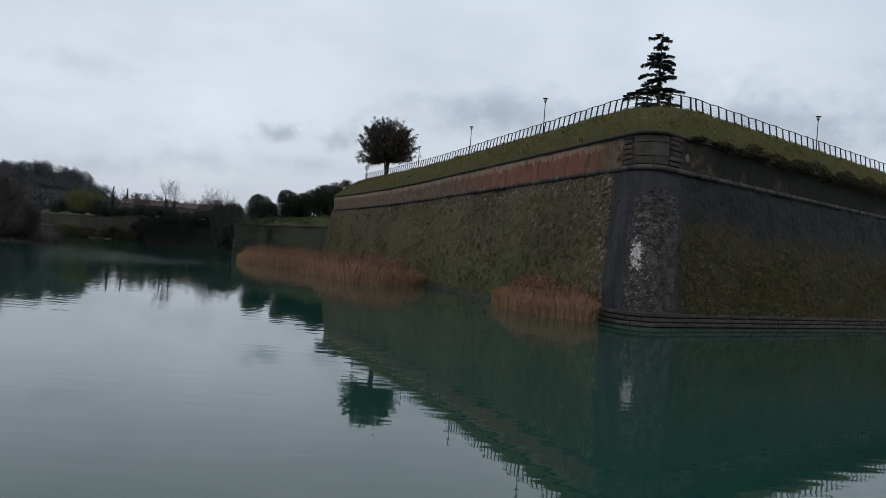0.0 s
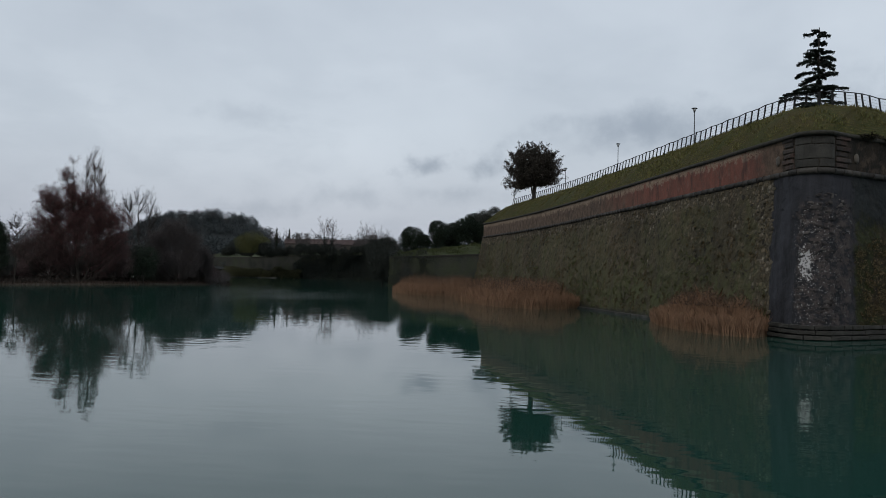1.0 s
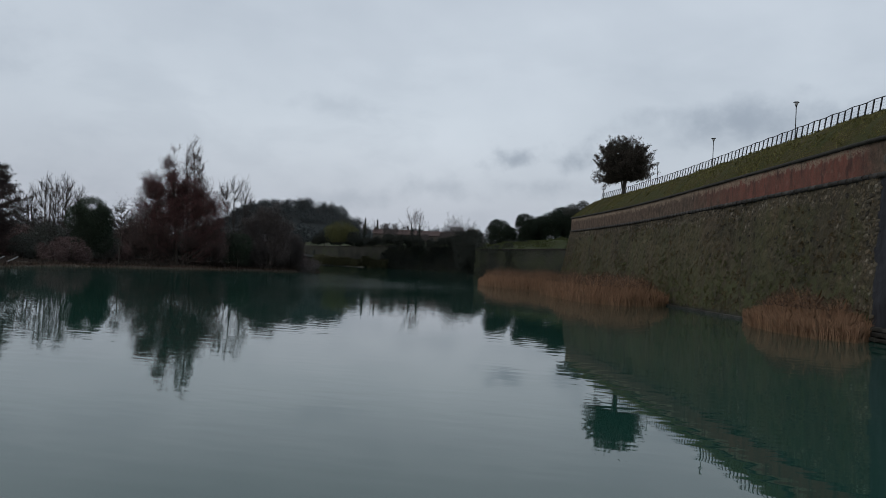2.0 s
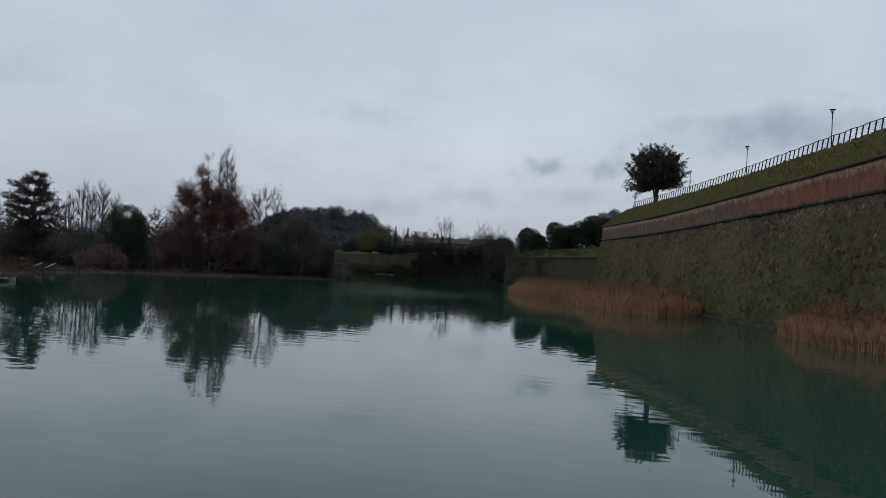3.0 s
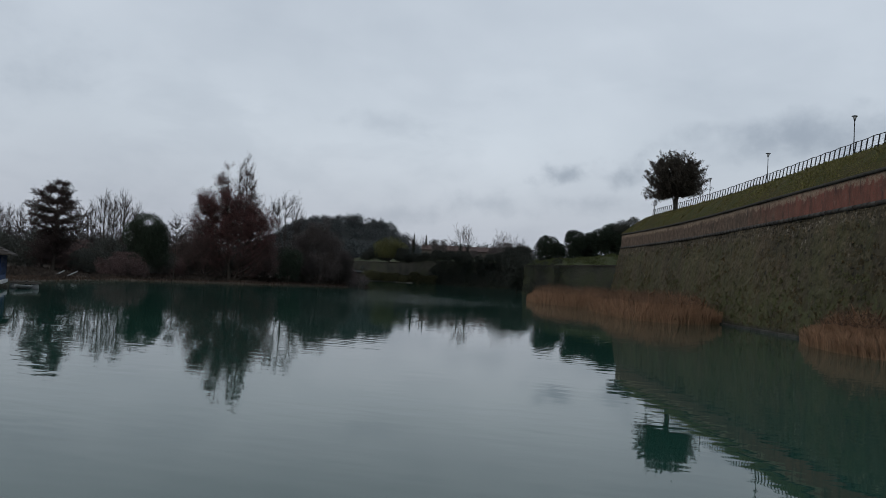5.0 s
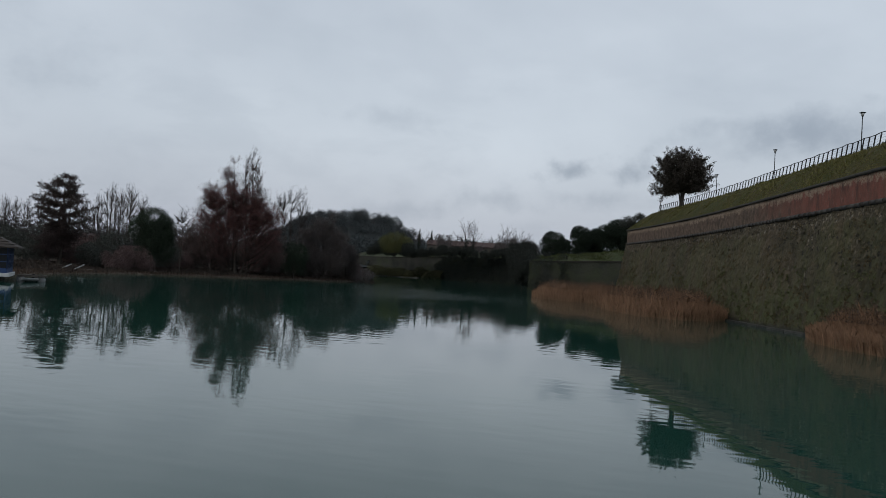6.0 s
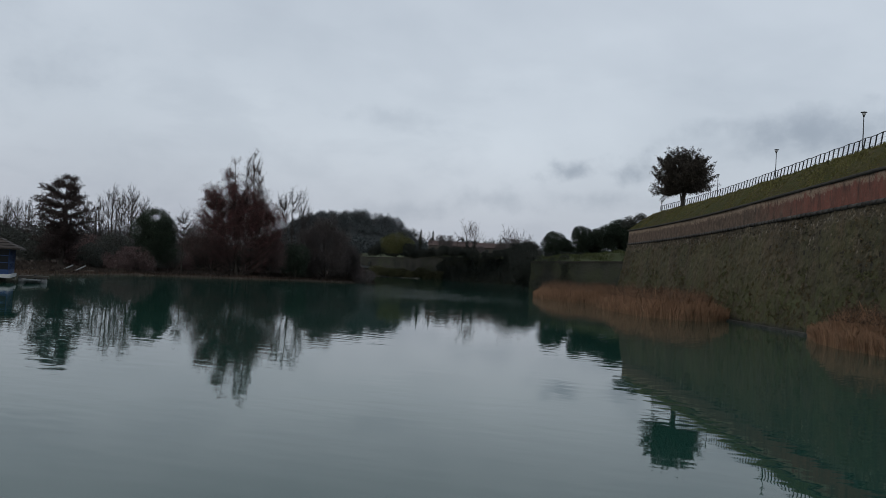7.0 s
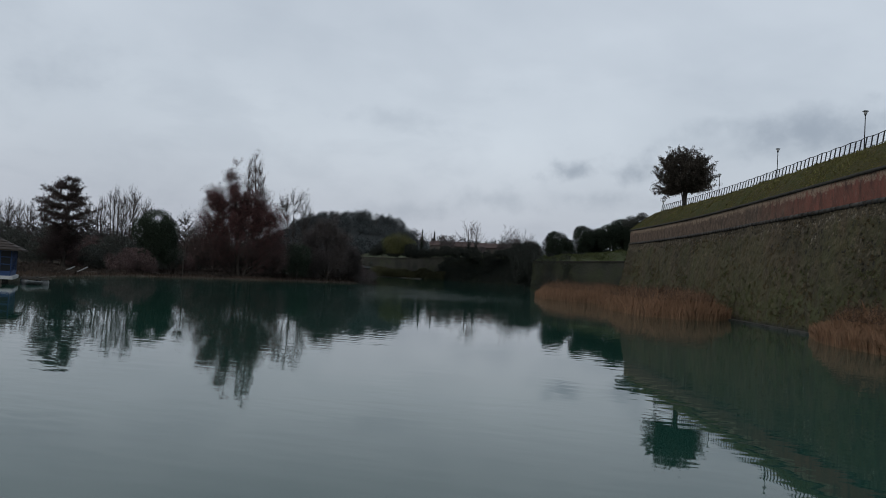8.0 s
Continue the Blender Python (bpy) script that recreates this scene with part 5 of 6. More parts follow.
for turn, dist, what, size in ((47.0, 192, 0, 1.1), (48.6, 200, 0, 1.4), (50.3, 205, 2, 1.3), (44.9, 196, 2, 1.2), (43.3, 202, 0, 1.2), (41.7, 203, 2, 1.2), (39.4, 207, 0, 1.15), (38.2, 213, 2, 1.1), (37.7, 222, 0, 1.5), (36.0, 226, 2, 1.5), (35.0, 229, 0, 1.5), (33.8, 227, 2, 1.4), (32.5, 231, 0, 1.6), (30.4, 235, 2, 1.4), (30.0, 229, 0, 1.0), (27.9, 238, 0, 1.5), (26.6, 240, 2, 1.2),
                               (49.5, 214, 0, 1.7), (46.2, 212, 0, 1.8), (44.4, 216, 2, 1.8), (42.8, 214, 0, 1.6), (40.0, 220, 0, 1.7), (38.9, 226, 2, 1.6), (51.5, 215, 0, 1.7), (52.6, 222, 2, 1.8), (31.5, 246, 0, 2.0), (29.5, 250, 2, 2.0), (41.2, 190, 2, 1.35)):
    src = (dark_shrub, low, russet_shrub)[what]
    x, y, z = at_bank(turn + rng.uniform(-0.2, 0.2), dist)
    stand(copy_thing(src, Matrix()), x, y, z, rng.uniform(0, 360), size)
# dead grass and sedge at the water's edge
rng = np.random.default_rng(78)
edge = []
for a, b in zip(SHORE[2:11], SHORE[3:12]):
    a, b = np.array(a, float), np.array(b, float)
    d = (b - a) / np.linalg.norm(b - a)
    out_ = np.array([-d[1], d[0]])
    for _ in range(int(np.linalg.norm(b - a) * 60)):
        p = a + (b - a) * rng.random() + out_ * abs(rng.normal(0.4, 1.6))
        edge.append(p)
edge = np.array(edge)
gz = ground_height(edge[:, 0], edge[:, 1])
tagged(piece("bank_grass", blades_mesh("bank_grass", np.column_stack([edge, gz - 0.1]), rng.uniform(0.2, 0.6, len(edge)), 0.07, foliage("dead_sedge", (0.092, 0.062, 0.046), (0.062, 0.046, 0.035), 0.7), rng, 0.5)), "dead brown grass along the bank's edge", "grass", kind="stuff")

# low brambles and leaf litter covering the bank behind its edge
turn, dist = np.radians(rng.uniform(25.0, 54.0, 60000)), rng.uniform(150, 245, 60000)
litter = np.column_stack([-np.sin(turn) * dist, np.cos(turn) * dist])
back = shore_distance(litter)
litter = litter[(back > 0.6) & (back < 24)][:16000]
gz = ground_height(litter[:, 0], litter[:, 1])
high = np.array([0.35 + 0.9 * max(0.0, noise.noise(Vector((a * 0.2, b * 0.2, 4))) + 0.2) for a, b in litter])
tagged(piece("brambles", blades_mesh("brambles", np.column_stack([litter, gz - 0.1]), high * rng.uniform(0.5, 1.4, len(litter)), 0.22, foliage("dead_bramble", (0.048, 0.036, 0.029), (0.032, 0.027, 0.022), 0.7), rng, 0.9)), "dead brambles and litter covering the bank", "brambles", kind="stuff")

# small bushes by the fence and at the far end of the bank
for al, off, zb, size in ((117.0, 39.6, 18.6, 0.22), (119.0, 39.4, 18.6, 0.2), (72.5, 38.6, 18.6, 0.13), (174.0, 34.2, 15.6, 0.55), (171.0, 35.6, 16.8, 0.42)):
    p = plan(off, al) if al > 150 else NA * off + UA * al
    stand(copy_thing(dark_shrub, Matrix()), p[0], p[1], zb, al, size)

# ---- the far side: walls, woods, house ----
M_IVY = foliage("ivy_leaf", (0.016, 0.023, 0.020), (0.021, 0.028, 0.024), 0.15)
M_FAR_SHRUB = foliage("far_shrub_leaf", (0.022, 0.027, 0.022), (0.030, 0.034, 0.028), 0.2)
M_HILL = plain("wooded_earth", (0.016, 0.020, 0.020), (0.012, 0.015, 0.015), 0.3, 0.97, 0.3)
M_TILE = plain("clay_roof", (0.100, 0.070, 0.065), (0.080, 0.058, 0.055), 0.8, 0.9, 0.05, islands=0.3)
M_PLASTER = plain("dull_plaster", (0.085, 0.074, 0.066), (0.066, 0.058, 0.052), 0.5, 0.9, 0.02)
M_DARKGLASS = plain("dark_window_glass", (0.008, 0.010, 0.012), (0.012, 0.014, 0.016), 1.0, 0.35, 0.0, 0.2)
M_SHUTTER = plain("shutter_paint", (0.05, 0.06, 0.045), (0.04, 0.045, 0.035), 1.0, 0.6, 0.01)


def far_wall(name, line, heights, label, inner, batter=0.12, rough=0.25, rise=4.0, run_back=14.0, material=None):
    """A battered fortress wall along plan points with a turf slope rising behind it."""
    line = np.array(line, float)
    run = np.concatenate([[0], np.cumsum(np.linalg.norm(np.diff(line, axis=0), axis=1))])
    k = int(run[-1] / 2.0)
    s = np.linspace(0, run[-1], k + 1)
    base = np.column_stack([np.interp(s, run, line[:, 0]), np.interp(s, run, line[:, 1])])
    top = np.interp(s, run, heights)
    d = np.gradient(base, axis=0)
    d /= np.linalg.norm(d, axis=1)[:, None]
    inw = np.column_stack([-d[:, 1], d[:, 0]]) * inner
    wall_ = new(name)
    rows_ = []
    for f in np.linspace(-0.12, 1, 14):
        z = top * f
        off = batter * np.maximum(z, 0)
        p = base + inw * off[:, None]
        jit = np.array([noise.noise(Vector((q[0] * 0.3, q[1] * 0.3, zz * 0.5))) for q, zz in zip(p, z)])
        rows_.append(np.column_stack([p + inw * (jit * rough)[:, None], z]))
    rows_ = np.array(rows_)
    n0, n1 = rows_.shape[:2]
    fac = [(i * n1 + j, i * n1 + j + 1, (i + 1) * n1 + j + 1, (i + 1) * n1 + j) for i in range(n0 - 1) for j in range(n1 - 1)]
    piece("stone_face", mesh_of("stone_face", rows_.reshape(-1, 3), fac, material or M_FARWALL, True), wall_, "weathered grey-green stone face")
    cop_ = []
    for z, o in ((-0.1, -0.25), (0.35, -0.25), (0.4, 0.6), (-0.1, 0.6)):
        cop_.append(np.column_stack([base + inw * (batter * top + o)[:, None], top + z]))
    cop_ = np.array(cop_)
    fac = [(i * n1 + j, i * n1 + j + 1, ((i + 1) % 4) * n1 + j + 1, ((i + 1) % 4) * n1 + j) for i in range(4) for j in range(n1 - 1)]
    piece("coping", mesh_of("coping", cop_.reshape(-1, 3), fac, M_COPING), wall_, "thin dark coping course")
    slope = []
    for f in (0, 0.15, 0.4, 0.7, 1.0, 2.5, 5.0):
        z = top + 0.3 + np.interp(s, (0, run[-1]), np.broadcast_to(rise, 2)) * smoothstep(min(f, 1.0)) + np.array([noise.noise(Vector((q[0] * 0.12, q[1] * 0.12, f))) for q in base]) * 0.5
        slope.append(np.column_stack([base + inw * (batter * top + 0.5 + run_back * f)[:, None], z]))
    slope.append(np.column_stack([base + inw * (batter * top + 1.5 + run_back * 5)[:, None], top * 0]))
    slope = np.array(slope)
    m0 = len(slope)
    fac = [(i * n1 + j, i * n1 + j + 1, (i + 1) * n1 + j + 1, (i + 1) * n1 + j) for i in range(m0 - 1) for j in range(n1 - 1)]
    piece("turf_slope", mesh_of("turf_slope", slope.reshape(-1, 3), fac, M_ROUGH, True), wall_, "rough green turf slope")
    return tagged(wall_, label, "wall", kind="structure"), base, inw, top


A_LINE = [spot(14.5, 296), spot(12, 292), spot(9, 289), spot(4, 286)]
wall_flank, f_base, f_in, f_top = far_wall("wall_flank", A_LINE, [9.9, 10.4, 11.2, 12.0], "lower curtain wall with a grass slope", 1, rise=(2.2, 5.2), run_back=11)
rng = np.random.default_rng(89)
clumps = []
for k in range(11000):
    turn = rng.uniform(7, 14.6)
    z = rng.uniform(0.5, 14.5)
    if noise.noise(Vector((turn * 1.7, z * 0.22, 1))) < -0.02:
        continue
    a, b = spot(turn, 292.5 + z * 0.12 - 1.0 if z < 10.5 else 294 + (z - 10.5) * 2.4)
    clumps.append((a + rng.normal(0, 0.4), b + rng.normal(0, 0.4), z))
tagged(piece("creepers", leaves_mesh("creepers", clumps, 0.45, M_FAR_SHRUB, rng)), "dull creepers and weeds on the lower curtain", "plants", kind="stuff")
rng = np.random.default_rng(88)
i = rng.uniform(0, len(f_base) - 1.01, 9000)
f = rng.random(9000) ** 0.8
at = np.column_stack([np.interp(i, range(len(f_base)), f_base[:, k] + f_in[:, k] * (0.12 * f_top + 0.5)) + np.interp(i, range(len(f_base)), f_in[:, k]) * 11 * f for k in (0, 1)])
high = np.interp(i, range(len(f_base)), f_top) + np.interp(i, (0, len(f_base) - 1), (2.2, 5.2)) * smoothstep(f)
clump = np.array([noise.noise(Vector((a * 0.3, b * 0.3, 2))) for a, b in at])
tagged(piece("slope_grass", blades_mesh("slope_grass", np.column_stack([at, high]), (0.5 + 1.3 * np.clip(clump, 0, 1)) * rng.uniform(0.6, 1.3, 9000), 0.30, foliage("slope_grass_blade", (0.060, 0.078, 0.026), (0.048, 0.052, 0.024), 0.7), rng, 0.8)), "rough green grass on the curtain wall's slope", "grass", kind="stuff")
B_LINE = [(-262, 505), (-214, 476), (-166, 458), (-118, 449), (-40, 440)]
B_LINE.reverse()
B_TOP = [14.2, 14.2, 14.0, 12.2, 12.0]
wall_curtain, b_base, b_in, b_top = far_wall("wall_curtain", B_LINE, B_TOP, "distant curtain wall half hidden by ivy", -1, rise=3.2, run_back=16)
# dark ivy over the nearer part of it
rng = np.random.default_rng(90)
ivy = []
for k in range(60000):
    t = rng.uniform(0, 1)
    i = t * (len(b_base) - 1)
    p = np.array([np.interp(i, range(len(b_base)), b_base[:, 0]), np.interp(i, range(len(b_base)), b_base[:, 1])])
    turn = math.degrees(math.atan2(-p[0], p[1]))
    z = rng.uniform(0.3, 16.0)
    if turn > 20.95 + 0.7 * noise.noise(Vector((z * 0.2, 0, 5))) or (z > 14.6 + 1.2 * noise.noise(Vector((p[0] * 0.1, 2, 1)))):
        continue
    if noise.noise(Vector((p[0] * 0.09, z * 0.14, 3))) < -0.55:
        continue
    ivy.append((p[0] + rng.normal(0, 0.5), p[1] + 0.12 * z - 0.8 + rng.normal(0, 0.5), z))
tagged(piece("ivy", leaves_mesh("ivy", ivy, 0.55, M_IVY, rng)), "dark ivy hanging over the curtain wall", "ivy", kind="stuff")
scrub = []
for k in range(5200):
    t = rng.uniform(0, 1)
    p = np.array([np.interp(t, (0, 0.45, 1), (-214, -190, -172)), np.interp(t, (0, 0.45, 1), (474, 466, 458))])
    h_ = 5.2 + 3.0 * noise.noise(Vector((p[0] * 0.12, 0, 7)))
    z = rng.uniform(0.2, h_)
    scrub.append((p[0] + rng.normal(0, 0.8), p[1] - 2.0 + rng.normal(0, 1.0), z))
tagged(piece("scrub", leaves_mesh("scrub", scrub, 0.8, foliage("olive_scrub_leaf", (0.052, 0.052, 0.022), (0.036, 0.036, 0.020), 0.7), rng)), "dull green scrub along the curtain wall's foot", "scrub", kind="stuff")
quay = box("stone_quay", (-228, -190, -0.8, 0.8, -1.0, 0.55), plain("pale_quay_stone", (0.11, 0.108, 0.095), (0.07, 0.068, 0.06), 0.6, 0.9, 0.05), bevel=0.1)
quay.matrix_basis = pose(0, 0, 0, 0, 0, 0)
quay.data.transform(Matrix.Translation((209, 0, 0)))
quay.matrix_basis = pose(-205, 466.5, 0, 0, 0, -22)
tagged(quay, "pale low stone quay at the curtain's foot", "quay", kind="structure")

# round pines behind the lower curtain
pine = make_leafy_tree(61, 10, [((0, 0, 7.2), (4.6, 4.4, 3.6)), ((-2.8, 0, 5.6), (2.9, 3.2, 2.9)), ((2.9, 0, 5.9), (2.8, 3.2, 3.0)), ((0.5, -2, 4.8), (3.6, 2.8, 2.8)), ((-1.2, 0.5, 8.6), (2.8, 2.8, 2.3)), ((-1.0, 0, 2.6), (3.6, 3.2, 2.6)), ((2.0, 0.4, 2.2), (3.2, 3.0, 2.4)), ((0, 0.4, 0.2), (4.2, 3.4, 2.4))], 24000, 0.3, M_PINE, "dark round-crowned pine above the curtain wall", "dense dark pine needles", 0.32, -0.2, 0.5, 8, "pine_tree")
for i, (turn, dist, top, size) in enumerate(((12.85, 316, 22.6, 0.98), (11.0, 314, 25.0, 0.92), (10.05, 322, 24.8, 0.95), (9.2, 318, 26.6, 0.92), (8.55, 324, 29.0, 1.02), (7.5, 318, 28.2, 1.1), (6.5, 322, 28.4, 1.1), (12.0, 330, 20.4, 0.62), (10.5, 334, 23.5, 0.95), (7.9, 330, 27.0, 1.0))):
    x, y = spot(turn, dist)
    stand(pine if i == 0 else copy_thing(pine, Matrix()), x, y, top - 10.8 * size, 67 * i, size)
shrub_far = make_leafy_tree(62, 5, round_lobes(62, 7, 0.2, 6.0), 6000, 0.3, M_FAR_SHRUB, "dark shrub on the curtain wall's slope", "dull dark leaves", 0.15, -0.1, 0.4, 8, "shrub")
for i, (turn, dist, zb, size) in enumerate(((14.5, 303, 8.6, 1.0), (13.2, 304, 11.2, 0.45), (14.9, 300, 0.4, 1.3), (15.1, 304, 4.0, 1.3), (15.2, 330, 8.0, 1.4), (14.7, 299, 4.6, 1.0), (15.3, 440, 13.5, 1.6), (16.1, 474, 13.5, 1.3), (16.9, 468, 13.2, 1.1), (17.6, 470, 13.0, 0.9), (18.4, 466, 13.2, 1.0), (19.2, 470, 13.5, 0.9), (19.8, 468, 13.0, 1.2), (20.6, 474, 13.0, 1.3), (22.0, 484, 12.5, 1.0), (22.9, 488, 11.5, 1.3), (23.9, 494, 12.5, 1.5), (25.0, 500, 12.2, 1.6), (14.6, 452, 14.5, 1.7), (21.3, 480, 13.0, 1.0), (15.8, 462, 13.4, 0.9), (18.9, 476, 13.6, 1.2), (21.6, 484, 12.6, 0.8), (22.5, 490, 12.2, 1.0), (23.3, 488, 12.2, 0.9), (24.4, 496, 12.2, 1.0), (25.5, 502, 12.0, 1.1), (22.2, 480, 12.6, 0.5), (24.1, 490, 12.0, 0.6))):
    x, y = spot(turn, dist)
    stand(shrub_far if i == 0 else copy_thing(shrub_far, Matrix()), x, y, zb, 81 * i, size)
purple = make_leafy_tree(63, 8, round_lobes(63, 9, 0.5, 10.0), 5600, 0.32, M_BROWN_LEAF, "purple-brown leafless thicket on the wall", "fine purple-brown twigs", 0.2, 0.02, 0.25, 10, "thicket")
for i, (turn, dist, zb, size) in enumerate(((20.5, 492, 15.5, 1.25), (16.6, 486, 15.5, 1.0), (15.9, 482, 15.0, 1.25), (15.2, 488, 15.0, 1.3), (18.0, 484, 15.0, 0.7), (14.4, 486, 14.5, 1.2))):
    x, y = spot(turn, dist)
    stand(purple if i == 0 else copy_thing(purple, Matrix()), x, y, zb, 57 * i, size)
x, y = spot(23.9, 470)
stand(make_leafy_tree(64, 11, round_lobes(64, 18, 0.5, 12.5, 8), 14000, 0.4, M_YELLOW, "yellow-green willow bush above the wall", "yellowing green leaves", 0.3, -0.05, 0.4, 9, "willow"), x, y, 13.0, 0, 1.12)
olive_bush = make_leafy_tree(67, 5, round_lobes(67, 8, 0.0, 6.2), 3200, 0.4, foliage("pale_olive_leaf", (0.078, 0.076, 0.034), (0.054, 0.056, 0.030), 0.35), "pale olive bush growing by the quay", "pale olive leaves and twigs", 0.15, -0.1, 0.4, 8, "shrub")
for i, (turn, dist, size) in enumerate(((24.9, 508, 1.15), (24.2, 508, 1.0), (25.6, 508, 0.9), (23.6, 507, 0.85), (25.25, 512, 1.2), (22.9, 500, 0.8))):
    x, y = spot(turn, dist)
    stand(olive_bush if i == 0 else copy_thing(olive_bush, Matrix()), x, y, 0.0, 63 * i, size)
x, y = spot(23.0, 462)
stand(copy_thing(shrub_far, Matrix()), x, y, 13.0, 12, 1.25)

# the long house with its clay roof


def make_house():
    house = tagged(new("house"), "long low house with a clay-tiled roof", "house")
    L, D, H = 62.0, 11.0, 7.0
    wall_ = box("wall", (-L / 2, L / 2, -D / 2, D / 2, -2, H), M_PLASTER, house, bevel=0.05)
    bm = bmesh.new()
    ends = [[bm.verts.new(c) for c in ((sx * (L / 2 + 0.5), -D / 2 - 0.6, H + 0.02), (sx * (L / 2 + 0.5), D / 2 + 0.6, H + 0.02), (sx * (L / 2 + 0.5), 0, H + 3.2))] for sx in (-1, 1)]
    for i in range(3):
        k = (i + 1) % 3
        bm.faces.new((ends[0][i], ends[0][k], ends[1][k], ends[1][i]))
    bm.faces.new(ends[0])
    bm.faces.new(ends[1])
    roof = part("roof", bm, M_TILE, house, "weathered clay tile roof")
    rows_ = 9
    for sgn in (-1, 1):
        for i in range(rows_):
            a, b = i / rows_, (i + 1) / rows_
            y0, y1 = sgn * (D / 2 + 0.7) * (1 - a), sgn * (D / 2 + 0.7) * (1 - b)
            z0, z1 = H + 0.14 + 3.2 * a, H + 0.14 + 3.2 * b
            bm = bmesh.new()
            low_edge = [bm.verts.new((x_, y0, z0 + dz)) for dz in (-0.04, 0.08) for x_ in (-L / 2 - 0.6, L / 2 + 0.6)]
            top_edge = [bm.verts.new((x_, y1, z1)) for x_ in (L / 2 + 0.6, -L / 2 - 0.6)]
            bm.faces.new((low_edge[2], low_edge[3], top_edge[0], top_edge[1]))
            bm.faces.new((low_edge[0], low_edge[1], low_edge[3], low_edge[2]))
            part("tile_course", bm, M_TILE, roof)
    for cx in (-18, 4, 21):
        box("chimney", (cx - 0.4, cx + 0.4, 0.6, 1.4, H + 1.5, H + 4.3), M_PLASTER, roof, "short plastered chimney", 0.04)
    for k in range(14):
        cx = -L / 2 + 3 + k * 4.3
        win = box("window", (cx - 0.65, cx + 0.65, -D / 2 - 0.09, -D / 2 + 0.1, H - 2.9, H - 1.1), M_PLASTER, house, "small shuttered window", 0.02)
        box("pane", (cx - 0.5, cx + 0.5, -D / 2 - 0.12, -D / 2 - 0.07, H - 2.75, H - 1.25), M_DARKGLASS, win, "dark glass pane", 0.01)
        for s in (-1, 1):
            box("shutter", (cx + s * 0.95 - 0.28, cx + s * 0.95 + 0.28, -D / 2 - 0.08, -D / 2 + 0.0, H - 2.9, H - 1.1), M_SHUTTER, win, "dull green shutter", 0.01)
    return house


x, y = spot(18.2, 520)
house = make_house()
house.matrix_basis = pose(x, y, 14.6, 0, 0, 14)

# bare trees with ivy on their trunks, cypresses
x, y = spot(18.95, 505)
far_bare, _ = make_bare_tree(65, 22, 0.34, 42, M_TWIG_BROWN, "bare tree with ivy-wrapped trunk above the roofs", 0.5, 0.05, (9, 6, 4), fine=0.05)
rng = np.random.default_rng(650)
pts = rng.normal(0, 1, (700, 3)) * np.array([0.8, 0.8, 0]) + np.column_stack([np.zeros(700), np.zeros(700), rng.uniform(2, 14, 700)])
piece("ivy", leaves_mesh("ivy", pts, 0.6, M_IVY, rng), far_bare, "dark ivy climbing the trunk")
stand(far_bare, x, y, 13.5, 0, 0.88)
for turn, dist, size, rot in ((18.45, 508, 0.85, 140), (16.0, 505, 0.8, 60), (15.45, 512, 0.72, 200), (16.5, 515, 0.66, 280), (19.6, 512, 0.55, 20), (21.5, 520, 0.6, 100), (17.3, 520, 0.55, 300), (14.7, 505, 0.66, 10), (22.3, 525, 0.62, 45)):
    x, y = spot(turn, dist)
    stand(copy_thing(far_bare, Matrix()), x, y, 13.5, rot, size)
cyp = make_leafy_tree(66, 12, [((0, 0, 2 + k * 1.1), (1.25 - 0.1 * k, 1.25 - 0.1 * k, 1.3)) for k in range(10)], 900, 0.6, M_PINE, "slim dark cypress on the ridge", "dark cypress needles", 0.2, -0.2, 0.3, 5, "cypress_tree")
for i, (turn, dist, zb, size) in enumerate(((22.25, 530, 19.0, 1.0), (21.4, 530, 18.5, 1.0), (20.9, 540, 19.0, 0.7), (19.3, 540, 18.0, 0.8), (17.7, 540, 18.0, 0.7), (17.1, 540, 18.0, 0.8))):
    x, y = spot(turn, dist)
    stand(cyp if i == 0 else copy_thing(cyp, Matrix()), x, y, zb, 0, size)


# the wooded hill and far woods: earth below, uncounted trees above
def far_woods(seed, spots, material, label, clumps=46, size=1.6):
    """Many distant crowns in one: spots are rows of x, y, base height, crown height."""
    rng = np.random.default_rng(seed)
    pts = []
    for x_, y_, z_, h_ in spots:
        d = rng.normal(size=(clumps, 3))
        d /= np.linalg.norm(d, axis=1)[:, None]
        r = h_ * rng.uniform(0.32, 0.46)
        pts.append(np.array([x_, y_, z_ + h_ * 0.58]) + d * rng.uniform(0.45, 1.05, clumps)[:, None] * np.array([r, r, h_ * 0.45]))
    return tagged(piece("far_woods", leaves_mesh("far_woods", np.concatenate(pts), size, material, rng)), label, "woods", kind="stuff")


HX, HY = spot(26.6, 690)


def hill_height(x_, y_):
    dx, dy = x_ - HX, y_ - HY
    side = dx * math.cos(radians(26.6)) + dy * math.sin(radians(26.6))
    deep = -dx * math.sin(radians(26.6)) + dy * math.cos(radians(26.6))
    side = np.where(side > 0, side / 60.0, side / 78.0)
    return 6 + 42.0 * np.exp(-np.abs(side) ** 3.2 - (deep / 80.0) ** 2)


gx = np.linspace(-150, 150, 41)
verts = [(HX + a, HY + b, float(hill_height(HX + a, HY + b)) - 1.5) for b in gx for a in gx]
faces = [(i * 41 + j, i * 41 + j + 1, (i + 1) * 41 + j + 1, (i + 1) * 41 + j) for i in range(40) for j in range(40)]
tagged(piece("hill", mesh_of("hill", verts, faces, M_HILL, True)), "dark rounded hill behind the curtain wall", "hill", kind="structure")
rng = np.random.default_rng(95)
ps = [(HX + rng.uniform(-130, 130), HY + rng.uniform(-130, 60)) for _ in range(1250)]
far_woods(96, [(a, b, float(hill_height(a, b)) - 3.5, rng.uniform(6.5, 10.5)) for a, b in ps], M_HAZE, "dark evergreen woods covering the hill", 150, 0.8)
